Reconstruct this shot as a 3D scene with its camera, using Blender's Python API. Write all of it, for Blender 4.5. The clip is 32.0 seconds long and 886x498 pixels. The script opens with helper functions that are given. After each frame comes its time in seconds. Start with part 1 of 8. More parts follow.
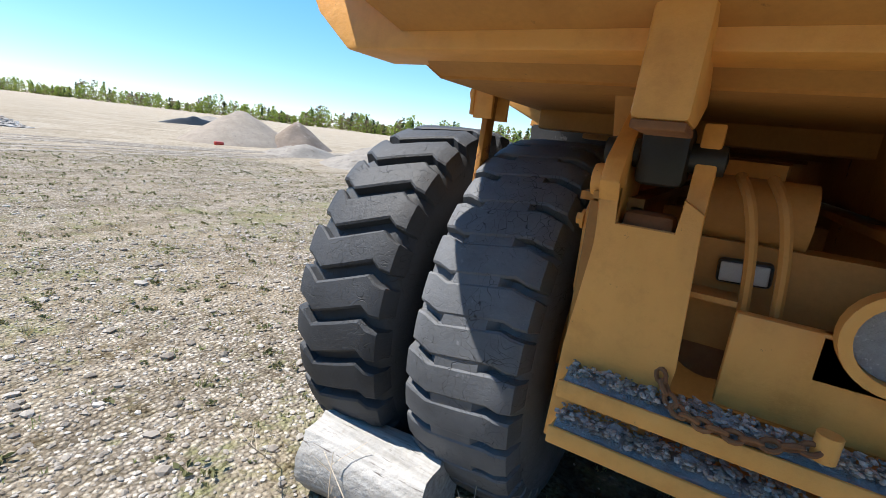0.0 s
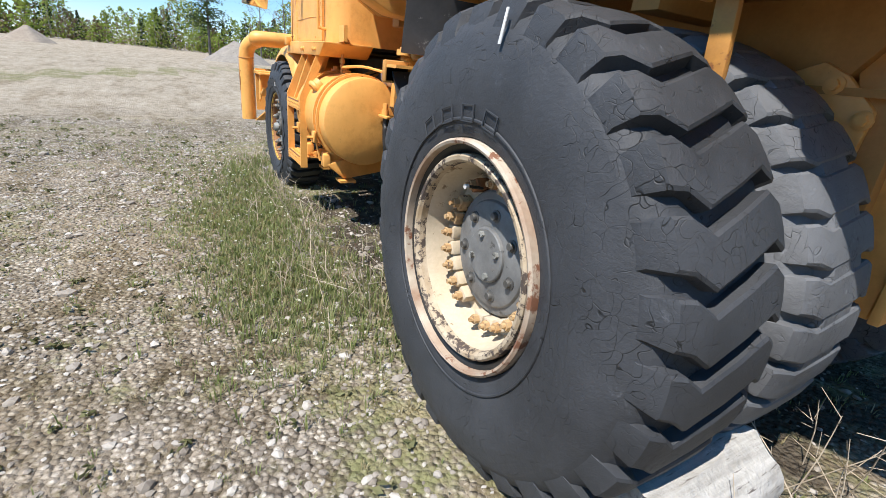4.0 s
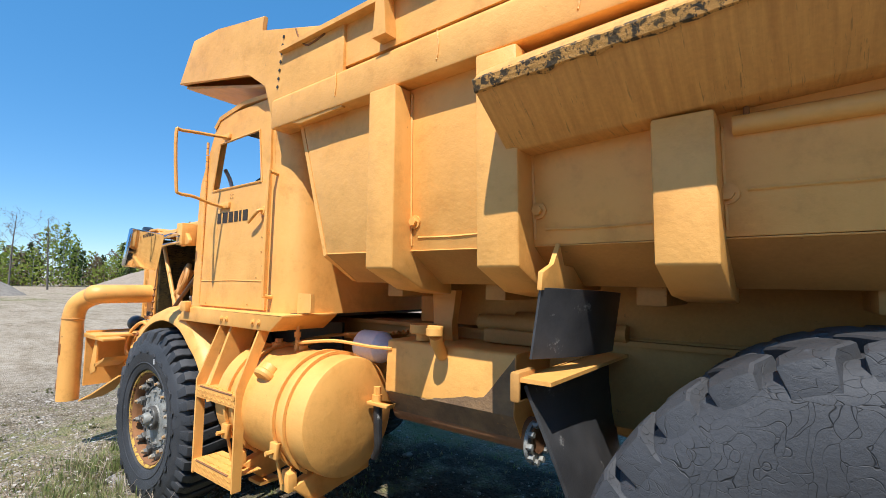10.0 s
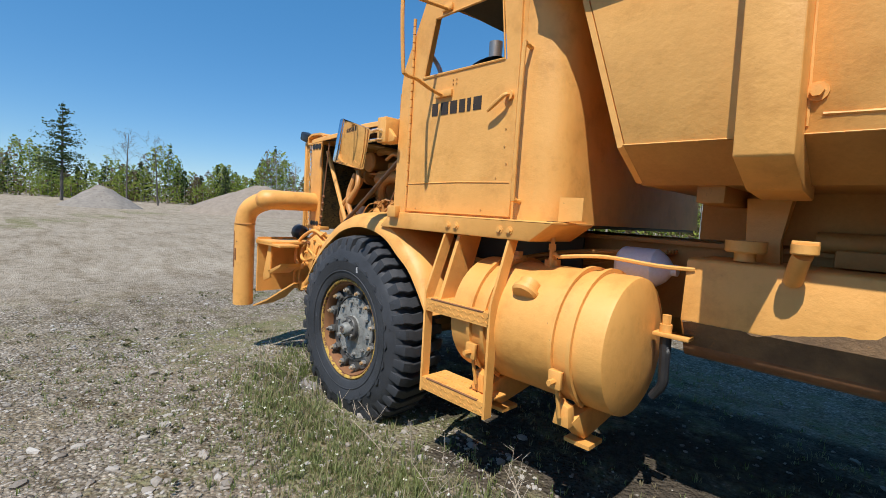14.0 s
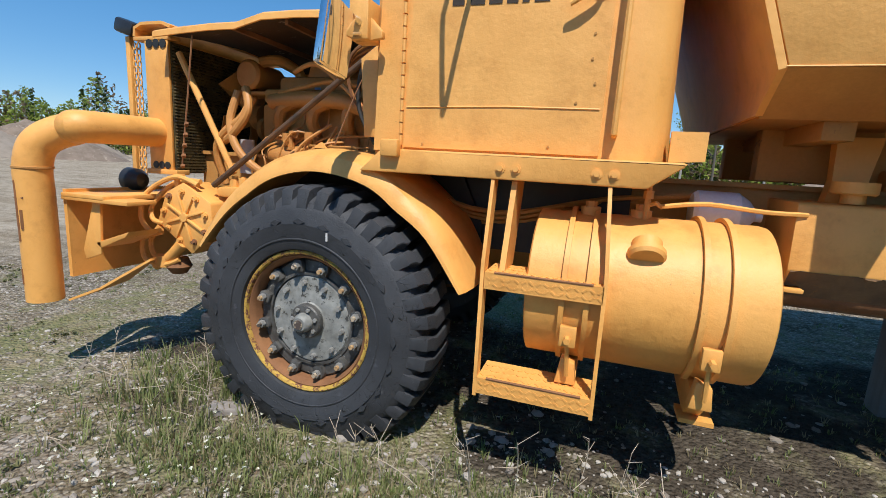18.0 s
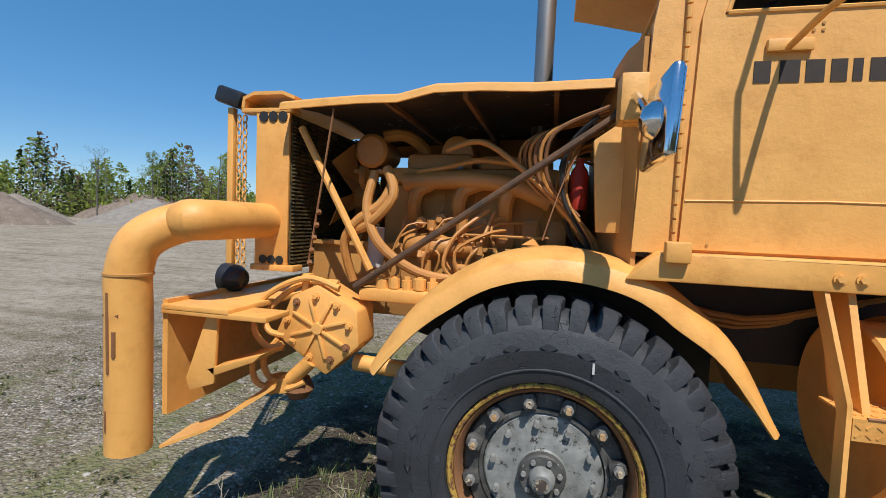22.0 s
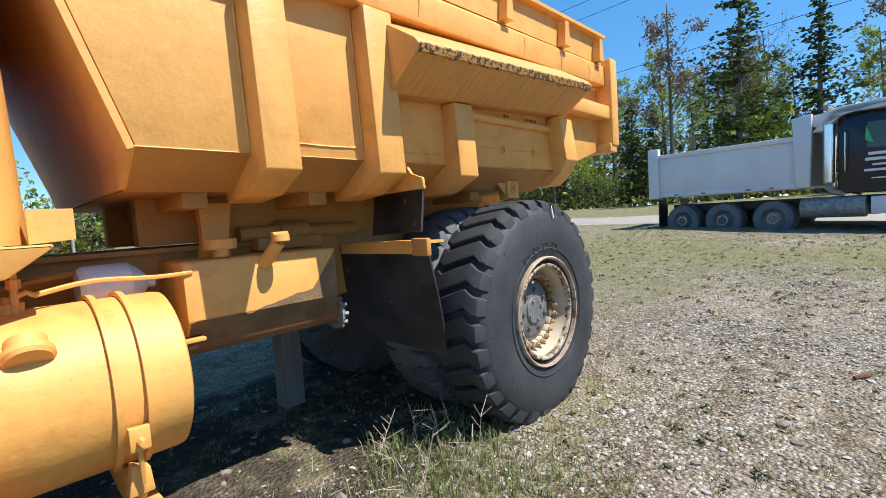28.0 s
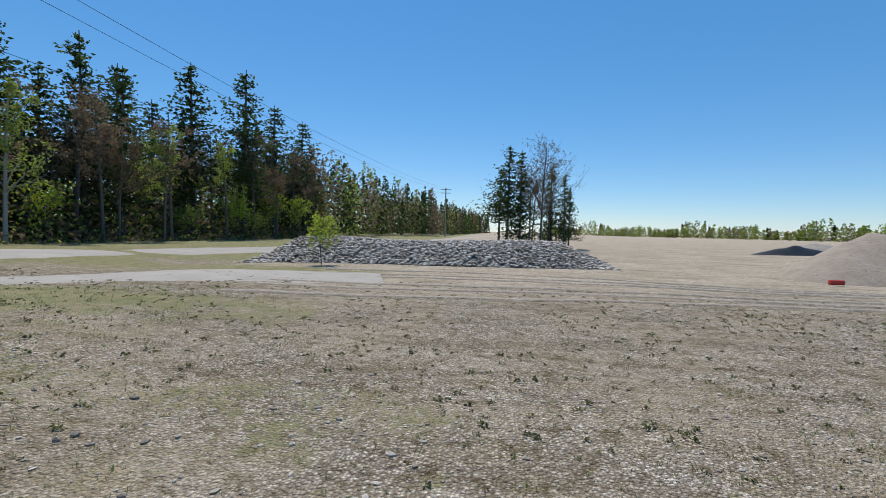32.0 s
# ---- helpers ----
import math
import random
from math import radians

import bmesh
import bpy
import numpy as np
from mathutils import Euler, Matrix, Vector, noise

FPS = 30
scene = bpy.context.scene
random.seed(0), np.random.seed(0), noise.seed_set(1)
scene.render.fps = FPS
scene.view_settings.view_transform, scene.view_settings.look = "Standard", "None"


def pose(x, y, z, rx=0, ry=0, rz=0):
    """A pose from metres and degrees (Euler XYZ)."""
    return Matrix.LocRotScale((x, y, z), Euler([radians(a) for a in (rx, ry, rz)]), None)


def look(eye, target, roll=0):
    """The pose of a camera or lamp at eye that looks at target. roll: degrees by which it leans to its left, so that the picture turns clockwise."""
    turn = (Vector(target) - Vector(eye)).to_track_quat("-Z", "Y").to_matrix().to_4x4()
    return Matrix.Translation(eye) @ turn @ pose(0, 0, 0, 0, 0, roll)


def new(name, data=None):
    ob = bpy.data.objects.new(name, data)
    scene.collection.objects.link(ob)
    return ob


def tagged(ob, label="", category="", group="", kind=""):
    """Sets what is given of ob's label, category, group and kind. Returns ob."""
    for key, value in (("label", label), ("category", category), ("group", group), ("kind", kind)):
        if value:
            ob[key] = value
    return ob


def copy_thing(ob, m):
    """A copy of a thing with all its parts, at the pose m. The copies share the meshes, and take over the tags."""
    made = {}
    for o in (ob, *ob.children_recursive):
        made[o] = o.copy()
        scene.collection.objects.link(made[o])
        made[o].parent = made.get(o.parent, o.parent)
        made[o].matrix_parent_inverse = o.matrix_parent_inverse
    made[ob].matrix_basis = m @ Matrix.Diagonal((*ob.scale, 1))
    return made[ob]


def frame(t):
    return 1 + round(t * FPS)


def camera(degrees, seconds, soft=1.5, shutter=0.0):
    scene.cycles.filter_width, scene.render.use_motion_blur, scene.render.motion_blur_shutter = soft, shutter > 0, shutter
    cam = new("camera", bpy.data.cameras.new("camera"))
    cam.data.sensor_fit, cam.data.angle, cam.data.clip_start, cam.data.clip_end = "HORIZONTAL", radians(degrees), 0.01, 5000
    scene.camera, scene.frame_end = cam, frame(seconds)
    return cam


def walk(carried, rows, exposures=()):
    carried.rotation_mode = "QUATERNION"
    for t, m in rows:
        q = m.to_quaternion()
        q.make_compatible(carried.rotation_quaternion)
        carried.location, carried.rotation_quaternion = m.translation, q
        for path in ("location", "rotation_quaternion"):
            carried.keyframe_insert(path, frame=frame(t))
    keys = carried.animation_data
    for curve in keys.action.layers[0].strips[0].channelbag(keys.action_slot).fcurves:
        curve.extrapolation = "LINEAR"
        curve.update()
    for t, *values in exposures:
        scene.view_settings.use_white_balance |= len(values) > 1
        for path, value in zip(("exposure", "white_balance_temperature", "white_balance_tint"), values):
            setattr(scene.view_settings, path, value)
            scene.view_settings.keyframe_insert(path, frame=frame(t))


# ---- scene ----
cam = camera(87.5, 32.0, soft=0.85)
PATH = [
    (0, (2.158, 1.304, 1.528), (0.469, 0.339, 1.065), 6.7),
    (0.5, (2.275, 0.946, 1.548), (0.497, 0.191, 1.029), 6.9),
    (1, (2.217, 0.582, 1.516), (0.413, -0.143, 1.045), 7.9),
    (1.5, (2.089, 0.283, 1.533), (0.232, -0.26, 1.029), 5.4),
    (2, (2.012, 0.009, 1.514), (0.073, -0.086, 1.034), 5.8),
    (2.5, (1.905, -0.265, 1.45), (-0.015, 0.065, 0.935), 3.1),
    (4.5, (1.067, -1.014, 1.353), (-0.446, 0.078, 0.634), 6.8),
    (5, (0.809, -0.997, 1.35), (-0.605, 0.243, 0.671), 6.3),
    (5.5, (0.7, -1.006, 1.343), (-0.472, 0.493, 0.726), 6.9),
    (6, (0.649, -1.172, 1.359), (-0.019, 0.635, 0.822), 6.7),
    (6.5, (0.629, -1.292, 1.384), (0.23, 0.594, 0.852), 6.8),
    (7, (0.584, -1.339, 1.425), (0.071, 0.544, 0.988), 5.9),
    (7.5, (0.495, -1.423, 1.592), (-0.478, 0.321, 1.482), 4.5),
    (8, (0.4, -1.397, 1.642), (-0.627, 0.319, 1.615), 4.6),
    (8.5, (0.284, -1.321, 1.682), (-0.804, 0.354, 1.77), 3.3),
    (9, (0.169, -1.245, 1.718), (-1.0, 0.367, 1.903), 0.9),
    (9.5, (0.0, -1.32, 1.703), (-1.234, 0.243, 1.887), 1.0),
    (10, (-0.208, -1.509, 1.695), (-1.419, 0.075, 1.848), 1.0),
    (10.5, (-0.348, -1.571, 1.674), (-1.614, -0.024, 1.739), 1.7),
    (11, (-0.495, -1.477, 1.665), (-1.844, -0.001, 1.681), 1.7),
    (11.5, (-0.661, -1.404, 1.621), (-2.083, 0.001, 1.574), 1.8),
    (12, (-0.742, -1.41, 1.603), (-2.219, -0.066, 1.499), 1.9),
    (12.5, (-0.836, -1.532, 1.585), (-2.328, -0.204, 1.491), 2.9),
    (13, (-0.981, -1.71, 1.561), (-2.439, -0.344, 1.474), 3.2),
    (13.5, (-1.169, -1.805, 1.525), (-2.611, -0.425, 1.407), 3.5),
    (14, (-1.448, -1.844, 1.498), (-2.872, -0.448, 1.344), 3.5),
    (14.5, (-1.662, -1.9, 1.502), (-3.005, -0.431, 1.309), 2.9),
    (15, (-1.919, -2.023, 1.451), (-3.072, -0.407, 1.202), 2.3),
    (15.5, (-2.049, -1.968, 1.422), (-2.74, -0.115, 1.123), 3.9),
    (17.5, (-2.827, -1.911, 1.446), (-3.274, 0.008, 1.106), 3.0),
    (18, (-3.054, -1.873, 1.427), (-3.672, -0.005, 1.068), 3.4),
    (18.5, (-3.274, -1.754, 1.452), (-4.113, 0.028, 1.105), 2.9),
    (19, (-3.454, -1.707, 1.47), (-4.4, 0.028, 1.158), 4.3),
    (19.5, (-3.72, -1.755, 1.503), (-4.518, 0.063, 1.259), 5.1),
    (20, (-3.932, -1.835, 1.55), (-4.702, 0.0, 1.348), 2.3),
    (20.5, (-4.104, -1.798, 1.496), (-4.858, 0.04, 1.268), 3.2),
    (21, (-4.335, -1.683, 1.505), (-5.097, 0.153, 1.285), 4.2),
    (21.5, (-4.429, -1.632, 1.555), (-5.159, 0.223, 1.388), 3.5),
    (22, (-4.488, -1.715, 1.567), (-4.941, 0.229, 1.451), 2.4),
    (22.5, (-4.526, -1.801, 1.529), (-4.841, 0.17, 1.393), 2.6),
    (23, (-4.527, -1.889, 1.503), (-4.805, 0.086, 1.352), 2.6),
    (23.5, (-4.528, -1.898, 1.506), (-4.815, 0.078, 1.395), 3.1),
    (24, (-4.464, -1.89, 1.542), (-4.621, 0.104, 1.549), 3.2),
    (24.5, (-4.423, -1.863, 1.513), (-4.287, 0.132, 1.487), 4.2),
    (25, (-4.364, -1.856, 1.531), (-4.165, 0.134, 1.493), 4.8),
    (25.5, (-4.096, -1.865, 1.499), (-3.66, 0.086, 1.476), 3.6),
    (26, (-3.82, -1.859, 1.47), (-3.128, 0.017, 1.461), 2.1),
    (26.5, (-3.616, -1.842, 1.542), (-2.505, -0.181, 1.467), -1.3),
    (28.5, (-2.616, -2.066, 1.474), (-0.935, -0.995, 1.317), -4.8),
    (29, (-2.17, -2.235, 1.475), (-0.182, -2.053, 1.338), -2.7),
    (29.5, (-1.895, -2.445, 1.49), (0.088, -2.668, 1.34), -2.5),
    (30, (-1.655, -2.77, 1.49), (0.298, -3.184, 1.368), -2.2),
    (30.5, (-1.257, -3.069, 1.509), (0.272, -4.355, 1.434), 0.0),
    (31, (-1.003, -3.443, 1.509), (-0.303, -5.316, 1.475), 0.1),
    (31.5, (-0.884, -3.688, 1.5), (-0.595, -5.666, 1.46), 0.5),
    (32, (-0.798, -3.778, 1.505), (-0.592, -5.765, 1.425), 1.1),
]
walk(cam, [(t, look(eye, target, roll)) for t, eye, target, roll in PATH],
     exposures=[(0, 0.9), (2.5, 0.68), (5, 0.66), (7, 0.64), (8, 0.66), (9, 0.56), (12, 0.5), (15, 0.0), (18, 0.12), (19, 0.0), (23, 0.0), (26, 0.1), (28.5, 0.7), (29, 0.66), (30, 0.34), (32, 0.06)])

# ---- world, sun and exposure ----
SUN_DIR = Vector((0.41, -1.0, 1.78)).normalized()
world = bpy.data.worlds.new("world")
scene.world = world
world.use_nodes = True
wn = world.node_tree.nodes
sky = wn.new("ShaderNodeTexSky")
sky.sky_type, sky.sun_disc = "NISHITA", False
sky.sun_elevation = math.asin(SUN_DIR.z)
sky.sun_rotation = math.atan2(SUN_DIR.x, SUN_DIR.y)
sky.air_density, sky.dust_density, sky.ozone_density = 0.9, 0.0, 3.0
wn["Background"].inputs["Strength"].default_value = 0.125
clear = wn.new("ShaderNodeHueSaturation")
clear.inputs["Saturation"].default_value = 1.2
even = wn.new("ShaderNodeMix")
even.data_type = "RGBA"
even.inputs[0].default_value = 0.40
even.inputs[7].default_value = (1.2, 2.82, 5.2, 1.0)
world.node_tree.links.new(sky.outputs[0], even.inputs[6])
world.node_tree.links.new(even.outputs[2], clear.inputs["Color"])
world.node_tree.links.new(clear.outputs[0], wn["Background"].inputs["Color"])
sun = new("sun", bpy.data.lights.new("sun", "SUN"))
sun.data.energy, sun.data.angle, sun.data.color = 4.8, radians(0.55), (1.0, 0.962, 0.905)
sun.matrix_world = look(SUN_DIR * 60, (0, 0, 0))


# ---- materials ----
def nodes_of(name):
    m = bpy.data.materials.new(name)
    m.use_nodes = True
    nt = m.node_tree
    return m, nt, nt.nodes["Principled BSDF"]


def rgb(c):
    return (*c, 1.0)


def noise_node(nt, scale, detail=6, rough=0.6, space="Object", stretch=(1, 1, 1)):
    tc = nt.nodes.new("ShaderNodeTexCoord")
    mp = nt.nodes.new("ShaderNodeMapping")
    mp.inputs["Scale"].default_value = stretch
    n = nt.nodes.new("ShaderNodeTexNoise")
    n.inputs["Scale"].default_value, n.inputs["Detail"].default_value, n.inputs["Roughness"].default_value = scale, detail, rough
    nt.links.new(tc.outputs[space], mp.inputs[0])
    nt.links.new(mp.outputs[0], n.inputs["Vector"])
    return n.outputs[0]


def ramp(nt, fac, stops):
    r = nt.nodes.new("ShaderNodeValToRGB")
    while len(r.color_ramp.elements) < len(stops):
        r.color_ramp.elements.new(0.5)
    for e, (p, c) in zip(r.color_ramp.elements, stops):
        e.position, e.color = p, rgb(c) if len(c) == 3 else c
    nt.links.new(fac, r.inputs[0])
    return r.outputs[0]


def mixc(nt, fac, a, b, mode="MIX"):
    m = nt.nodes.new("ShaderNodeMix")
    m.data_type, m.blend_type = "RGBA", mode
    for v, i in ((fac, 0), (a, 6), (b, 7)):
        if isinstance(v, (int, float)):
            m.inputs[i].default_value = v
        elif isinstance(v, tuple):
            m.inputs[i].default_value = rgb(v)
        else:
            nt.links.new(v, m.inputs[i])
    return m.outputs[2]


def bump(nt, p, h, strength=0.3, dist=0.01):
    b = nt.nodes.new("ShaderNodeBump")
    b.inputs["Strength"].default_value, b.inputs["Distance"].default_value = strength, dist
    nt.links.new(h, b.inputs["Height"])
    nt.links.new(b.outputs[0], p.inputs["Normal"])


def mix_value(nt, fac, a, b):
    m = nt.nodes.new("ShaderNodeMapRange")
    m.inputs["To Min"].default_value, m.inputs["To Max"].default_value = a, b
    nt.links.new(fac, m.inputs[0])
    return m.outputs[0]


def weathered_paint(name, base, alt, chip):
    """Sun-faded brushed-on paint with broad fading, faint runs, dark grime specks and small rust chips."""
    m, nt, p = nodes_of(name)
    big = noise_node(nt, 0.9, 5, 0.6)
    col = ramp(nt, big, [(0.30, base), (0.72, alt)])
    runs = noise_node(nt, 2.2, 6, 0.65, stretch=(2.0, 2.0, 0.6))
    col = mixc(nt, 0.45, col, ramp(nt, runs, [(0.30, (0.86, 0.82, 0.76)), (0.55, (1, 1, 1))]), "MULTIPLY")
    mottle = noise_node(nt, 5.0, 7, 0.7)
    col = mixc(nt, 0.8, col, ramp(nt, mottle, [(0.30, (0.78, 0.72, 0.64)), (0.50, (1, 1, 1)), (0.72, (1.06, 1.08, 1.12))]), "MULTIPLY")
    speck = noise_node(nt, 26, 8, 0.8)
    col = mixc(nt, ramp(nt, speck, [(0.655, (0, 0, 0)), (0.70, (0.75, 0.75, 0.75))]), col, (0.22, 0.11, 0.04))
    chips = noise_node(nt, 5.5, 9, 0.78)
    col = mixc(nt, ramp(nt, chips, [(0.685, (0, 0, 0)), (0.70, (1, 1, 1))]), col, chip)
    nt.links.new(col, p.inputs["Base Color"])
    nt.links.new(mix_value(nt, noise_node(nt, 6, 5), 0.40, 0.62), p.inputs["Roughness"])
    fine = noise_node(nt, 30, 6, 0.65)
    dent = noise_node(nt, 3.0, 3, 0.5)
    h = nt.nodes.new("ShaderNodeMath")
    h.operation = "MULTIPLY_ADD"
    nt.links.new(dent, h.inputs[0])
    h.inputs[1].default_value = 3.0
    nt.links.new(fine, h.inputs[2])
    bump(nt, p, h.outputs[0], 0.30, 0.008)
    return m


def speckled(name, base, alt, scale=6.0, rough=0.6, metal=0.0, wear=None, wear_at=0.68, bump_s=0.25, bump_scale=60.0, bump_d=0.004, stretch=(1, 1, 1)):
    """A surface with a broad tint, fine grain, and wear that shows in patches."""
    m, nt, p = nodes_of(name)
    big = noise_node(nt, scale, 5, 0.6, stretch=stretch)
    col = ramp(nt, big, [(0.32, base), (0.72, alt)])
    fine = noise_node(nt, bump_scale, 6, 0.65)
    col = mixc(nt, 0.35, col, ramp(nt, fine, [(0.3, (0.62, 0.62, 0.62)), (0.7, (1.0, 1.0, 1.0))]), "MULTIPLY")
    if wear:
        w = noise_node(nt, scale * 2.3, 8, 0.72, stretch=stretch)
        mask = ramp(nt, w, [(wear_at, (0, 0, 0)), (wear_at + 0.05, (1, 1, 1))])
        col = mixc(nt, mask, col, wear)
    nt.links.new(col, p.inputs["Base Color"])
    nt.links.new(mix_value(nt, big, rough - 0.1, rough + 0.1), p.inputs["Roughness"])
    p.inputs["Metallic"].default_value = metal
    bump(nt, p, fine, bump_s, bump_d)
    return m


ORANGE, ORANGE2 = (0.84, 0.435, 0.12), (0.77, 0.365, 0.085)
paint = weathered_paint("yellow_paint", ORANGE, ORANGE2, (0.30, 0.12, 0.04))
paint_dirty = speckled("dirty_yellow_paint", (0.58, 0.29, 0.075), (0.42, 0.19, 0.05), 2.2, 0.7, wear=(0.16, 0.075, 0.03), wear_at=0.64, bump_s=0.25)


def cracked_rubber(name, base, alt):
    """Old tyre rubber: dusty bloom, scuffs and a net of fine cracks."""
    m, nt, p = nodes_of(name)
    big = noise_node(nt, 2.6, 6, 0.65)
    col = ramp(nt, big, [(0.34, base), (0.70, alt)])
    fine = noise_node(nt, 55, 6, 0.7)
    tc = nt.nodes.new("ShaderNodeTexCoord")
    warp = nt.nodes.new("ShaderNodeMixRGB")
    warp.inputs[0].default_value = 0.30
    nt.links.new(tc.outputs["Object"], warp.inputs[1])
    wnoise = nt.nodes.new("ShaderNodeTexNoise")
    wnoise.inputs["Scale"].default_value = 5
    nt.links.new(tc.outputs["Object"], wnoise.inputs["Vector"])
    nt.links.new(wnoise.outputs["Color"], warp.inputs[2])
    vor = nt.nodes.new("ShaderNodeTexVoronoi")
    vor.feature = "DISTANCE_TO_EDGE"
    vor.inputs["Scale"].default_value = 27
    nt.links.new(warp.outputs[0], vor.inputs["Vector"])
    crack = ramp(nt, vor.outputs["Distance"], [(0.0, (1, 1, 1)), (0.022, (0, 0, 0))])
    where = ramp(nt, noise_node(nt, 3.4, 5, 0.7), [(0.45, (0, 0, 0)), (0.54, (1, 1, 1))])
    mask = mixc(nt, 1.0, crack, where, "MULTIPLY")
    scuff = ramp(nt, noise_node(nt, 14, 8, 0.75), [(0.62, (0, 0, 0)), (0.72, (1, 1, 1))])
    col = mixc(nt, mixc(nt, 0.5, (0, 0, 0), scuff), col, tuple(min(1, c * 2.6) for c in alt))
    col = mixc(nt, mask, col, (0.006, 0.006, 0.006))
    nt.links.new(col, p.inputs["Base Color"])
    nt.links.new(mix_value(nt, big, 0.55, 0.75), p.inputs["Roughness"])
    h = nt.nodes.new("ShaderNodeMath")
    h.operation = "SUBTRACT"
    nt.links.new(fine, h.inputs[0])
    nt.links.new(mask, h.inputs[1])
    bump(nt, p, h.outputs[0], 0.5, 0.006)
    return m


rubber = cracked_rubber("black_rubber", (0.026, 0.0275, 0.031), (0.052, 0.055, 0.062))
rubber_worn = cracked_rubber("grey_worn_rubber", (0.085, 0.088, 0.095), (0.165, 0.17, 0.18))
grime = speckled("black_lichen_grime", (0.045, 0.035, 0.022), (0.16, 0.10, 0.04), 14, 0.9, wear=(0.60, 0.30, 0.08), wear_at=0.47, bump_s=0.8, bump_scale=40, bump_d=0.01)
paint_mildew = speckled("mildewed_yellow_paint", (0.80, 0.41, 0.115), (0.62, 0.29, 0.075), 14.0, 0.6, wear=(0.38, 0.20, 0.06), wear_at=0.60, bump_s=0.25, stretch=(3.2, 0.22, 0.22))
flap_rubber = speckled("black_sheet_rubber", (0.022, 0.022, 0.024), (0.075, 0.075, 0.078), 3.2, 0.40, bump_s=0.2, wear=(0.24, 0.235, 0.225), wear_at=0.63)
rust = speckled("rusty_steel", (0.20, 0.085, 0.035), (0.33, 0.15, 0.06), 7, 0.85, wear=(0.50, 0.26, 0.08), wear_at=0.66, bump_s=0.5)
grey_steel = speckled("bare_grey_hub_steel", (0.17, 0.172, 0.16), (0.40, 0.40, 0.37), 11, 0.6, metal=0.1, wear=(0.05, 0.047, 0.042), wear_at=0.565, bump_s=0.5, bump_scale=45)
greasy_steel = speckled("greasy_black_grey_steel", (0.045, 0.043, 0.04), (0.14, 0.135, 0.125), 14, 0.5, metal=0.1, wear=(0.30, 0.30, 0.28), wear_at=0.60, bump_s=0.5, bump_scale=45)
oily_steel = speckled("oily_grey_hub_steel", (0.13, 0.13, 0.128), (0.25, 0.25, 0.245), 7, 0.5, metal=0.1, wear=(0.06, 0.058, 0.054), wear_at=0.63, bump_s=0.4)
rim_paint = speckled("chipped_cream_rim_paint", (0.36, 0.26, 0.155), (0.57, 0.48, 0.36), 9, 0.8, wear=(0.075, 0.055, 0.045), wear_at=0.50, bump_s=0.4)
# darker, browner yellow for the engine's parts
engine_paint = weathered_paint("brownish_yellow_paint", (0.62, 0.29, 0.075), (0.44, 0.19, 0.05), (0.10, 0.05, 0.025))
# dark olive for the sheets that dim the cab's interior
cab_lining = speckled("dark_olive_cab_sheet", (0.045, 0.042, 0.026), (0.085, 0.075, 0.045), 4, 0.8)
clamp_rust = speckled("pale_rusty_clamp", (0.42, 0.24, 0.10), (0.56, 0.40, 0.22), 22, 0.8, wear=(0.14, 0.08, 0.05), wear_at=0.56)
nut_steel = speckled("bright_worn_steel", (0.28, 0.275, 0.26), (0.50, 0.49, 0.46), 20, 0.4, metal=0.4, wear=(0.07, 0.06, 0.05), wear_at=0.60)
rim_yellow = speckled("rusty_yellow_rim_paint", (0.60, 0.40, 0.07), (0.44, 0.24, 0.05), 14, 0.75, wear=(0.16, 0.06, 0.035), wear_at=0.51, bump_s=0.35)
# near-black for oily steel, and for parts that stand in for shade
oil_shade_black = speckled("oily_and_shade_black", (0.012, 0.011, 0.010), (0.04, 0.036, 0.03), 4, 0.5, bump_s=0.3)
chrome = speckled("chrome", (0.75, 0.77, 0.80), (0.85, 0.86, 0.88), 3, 0.12, metal=1.0, bump_s=0.02)
mirror_glass = speckled("mirror_glass", (0.85, 0.87, 0.88), (0.9, 0.9, 0.9), 2, 0.06, metal=1.0, bump_s=0.0)
dark_plastic = speckled("black_plastic", (0.02, 0.02, 0.022), (0.035, 0.035, 0.037), 5, 0.35, bump_s=0.1)
white_plastic = speckled("white_plastic", (0.62, 0.64, 0.72), (0.72, 0.73, 0.78), 3, 0.4, bump_s=0.05)
letter_black = speckled("worn_black_lettering", (0.03, 0.022, 0.018), (0.055, 0.035, 0.02), 14, 0.7, wear=(0.60, 0.30, 0.07), wear_at=0.66)
mark_white = speckled("white_chalk", (0.75, 0.75, 0.73), (0.55, 0.55, 0.55), 20, 0.9)
gravel_dust = speckled("grey_gravel_dust", (0.30, 0.29, 0.29), (0.42, 0.41, 0.40), 26, 0.95, wear=(0.55, 0.53, 0.52), wear_at=0.6, bump_s=0.9, bump_scale=90, bump_d=0.01)
weathered_wood = speckled("weathered_grey_wood", (0.30, 0.285, 0.26), (0.54, 0.52, 0.49), 7, 0.85, wear=(0.13, 0.11, 0.10), wear_at=0.60, bump_s=0.9, bump_scale=24, bump_d=0.012, stretch=(6, 0.45, 6))
pole_wood = speckled("grey_pole_wood", (0.24, 0.21, 0.19), (0.33, 0.30, 0.27), 3.5, 0.9, bump_s=0.3, stretch=(5, 5, 0.4))
bark = speckled("grey_brown_bark", (0.10, 0.085, 0.07), (0.17, 0.15, 0.13), 5, 0.95, bump_s=0.6, stretch=(3, 3, 0.6))
birch = speckled("pale_birch_bark", (0.28, 0.265, 0.24), (0.40, 0.385, 0.36), 5, 0.9, wear=(0.10, 0.09, 0.08), wear_at=0.62, stretch=(1, 1, 3))
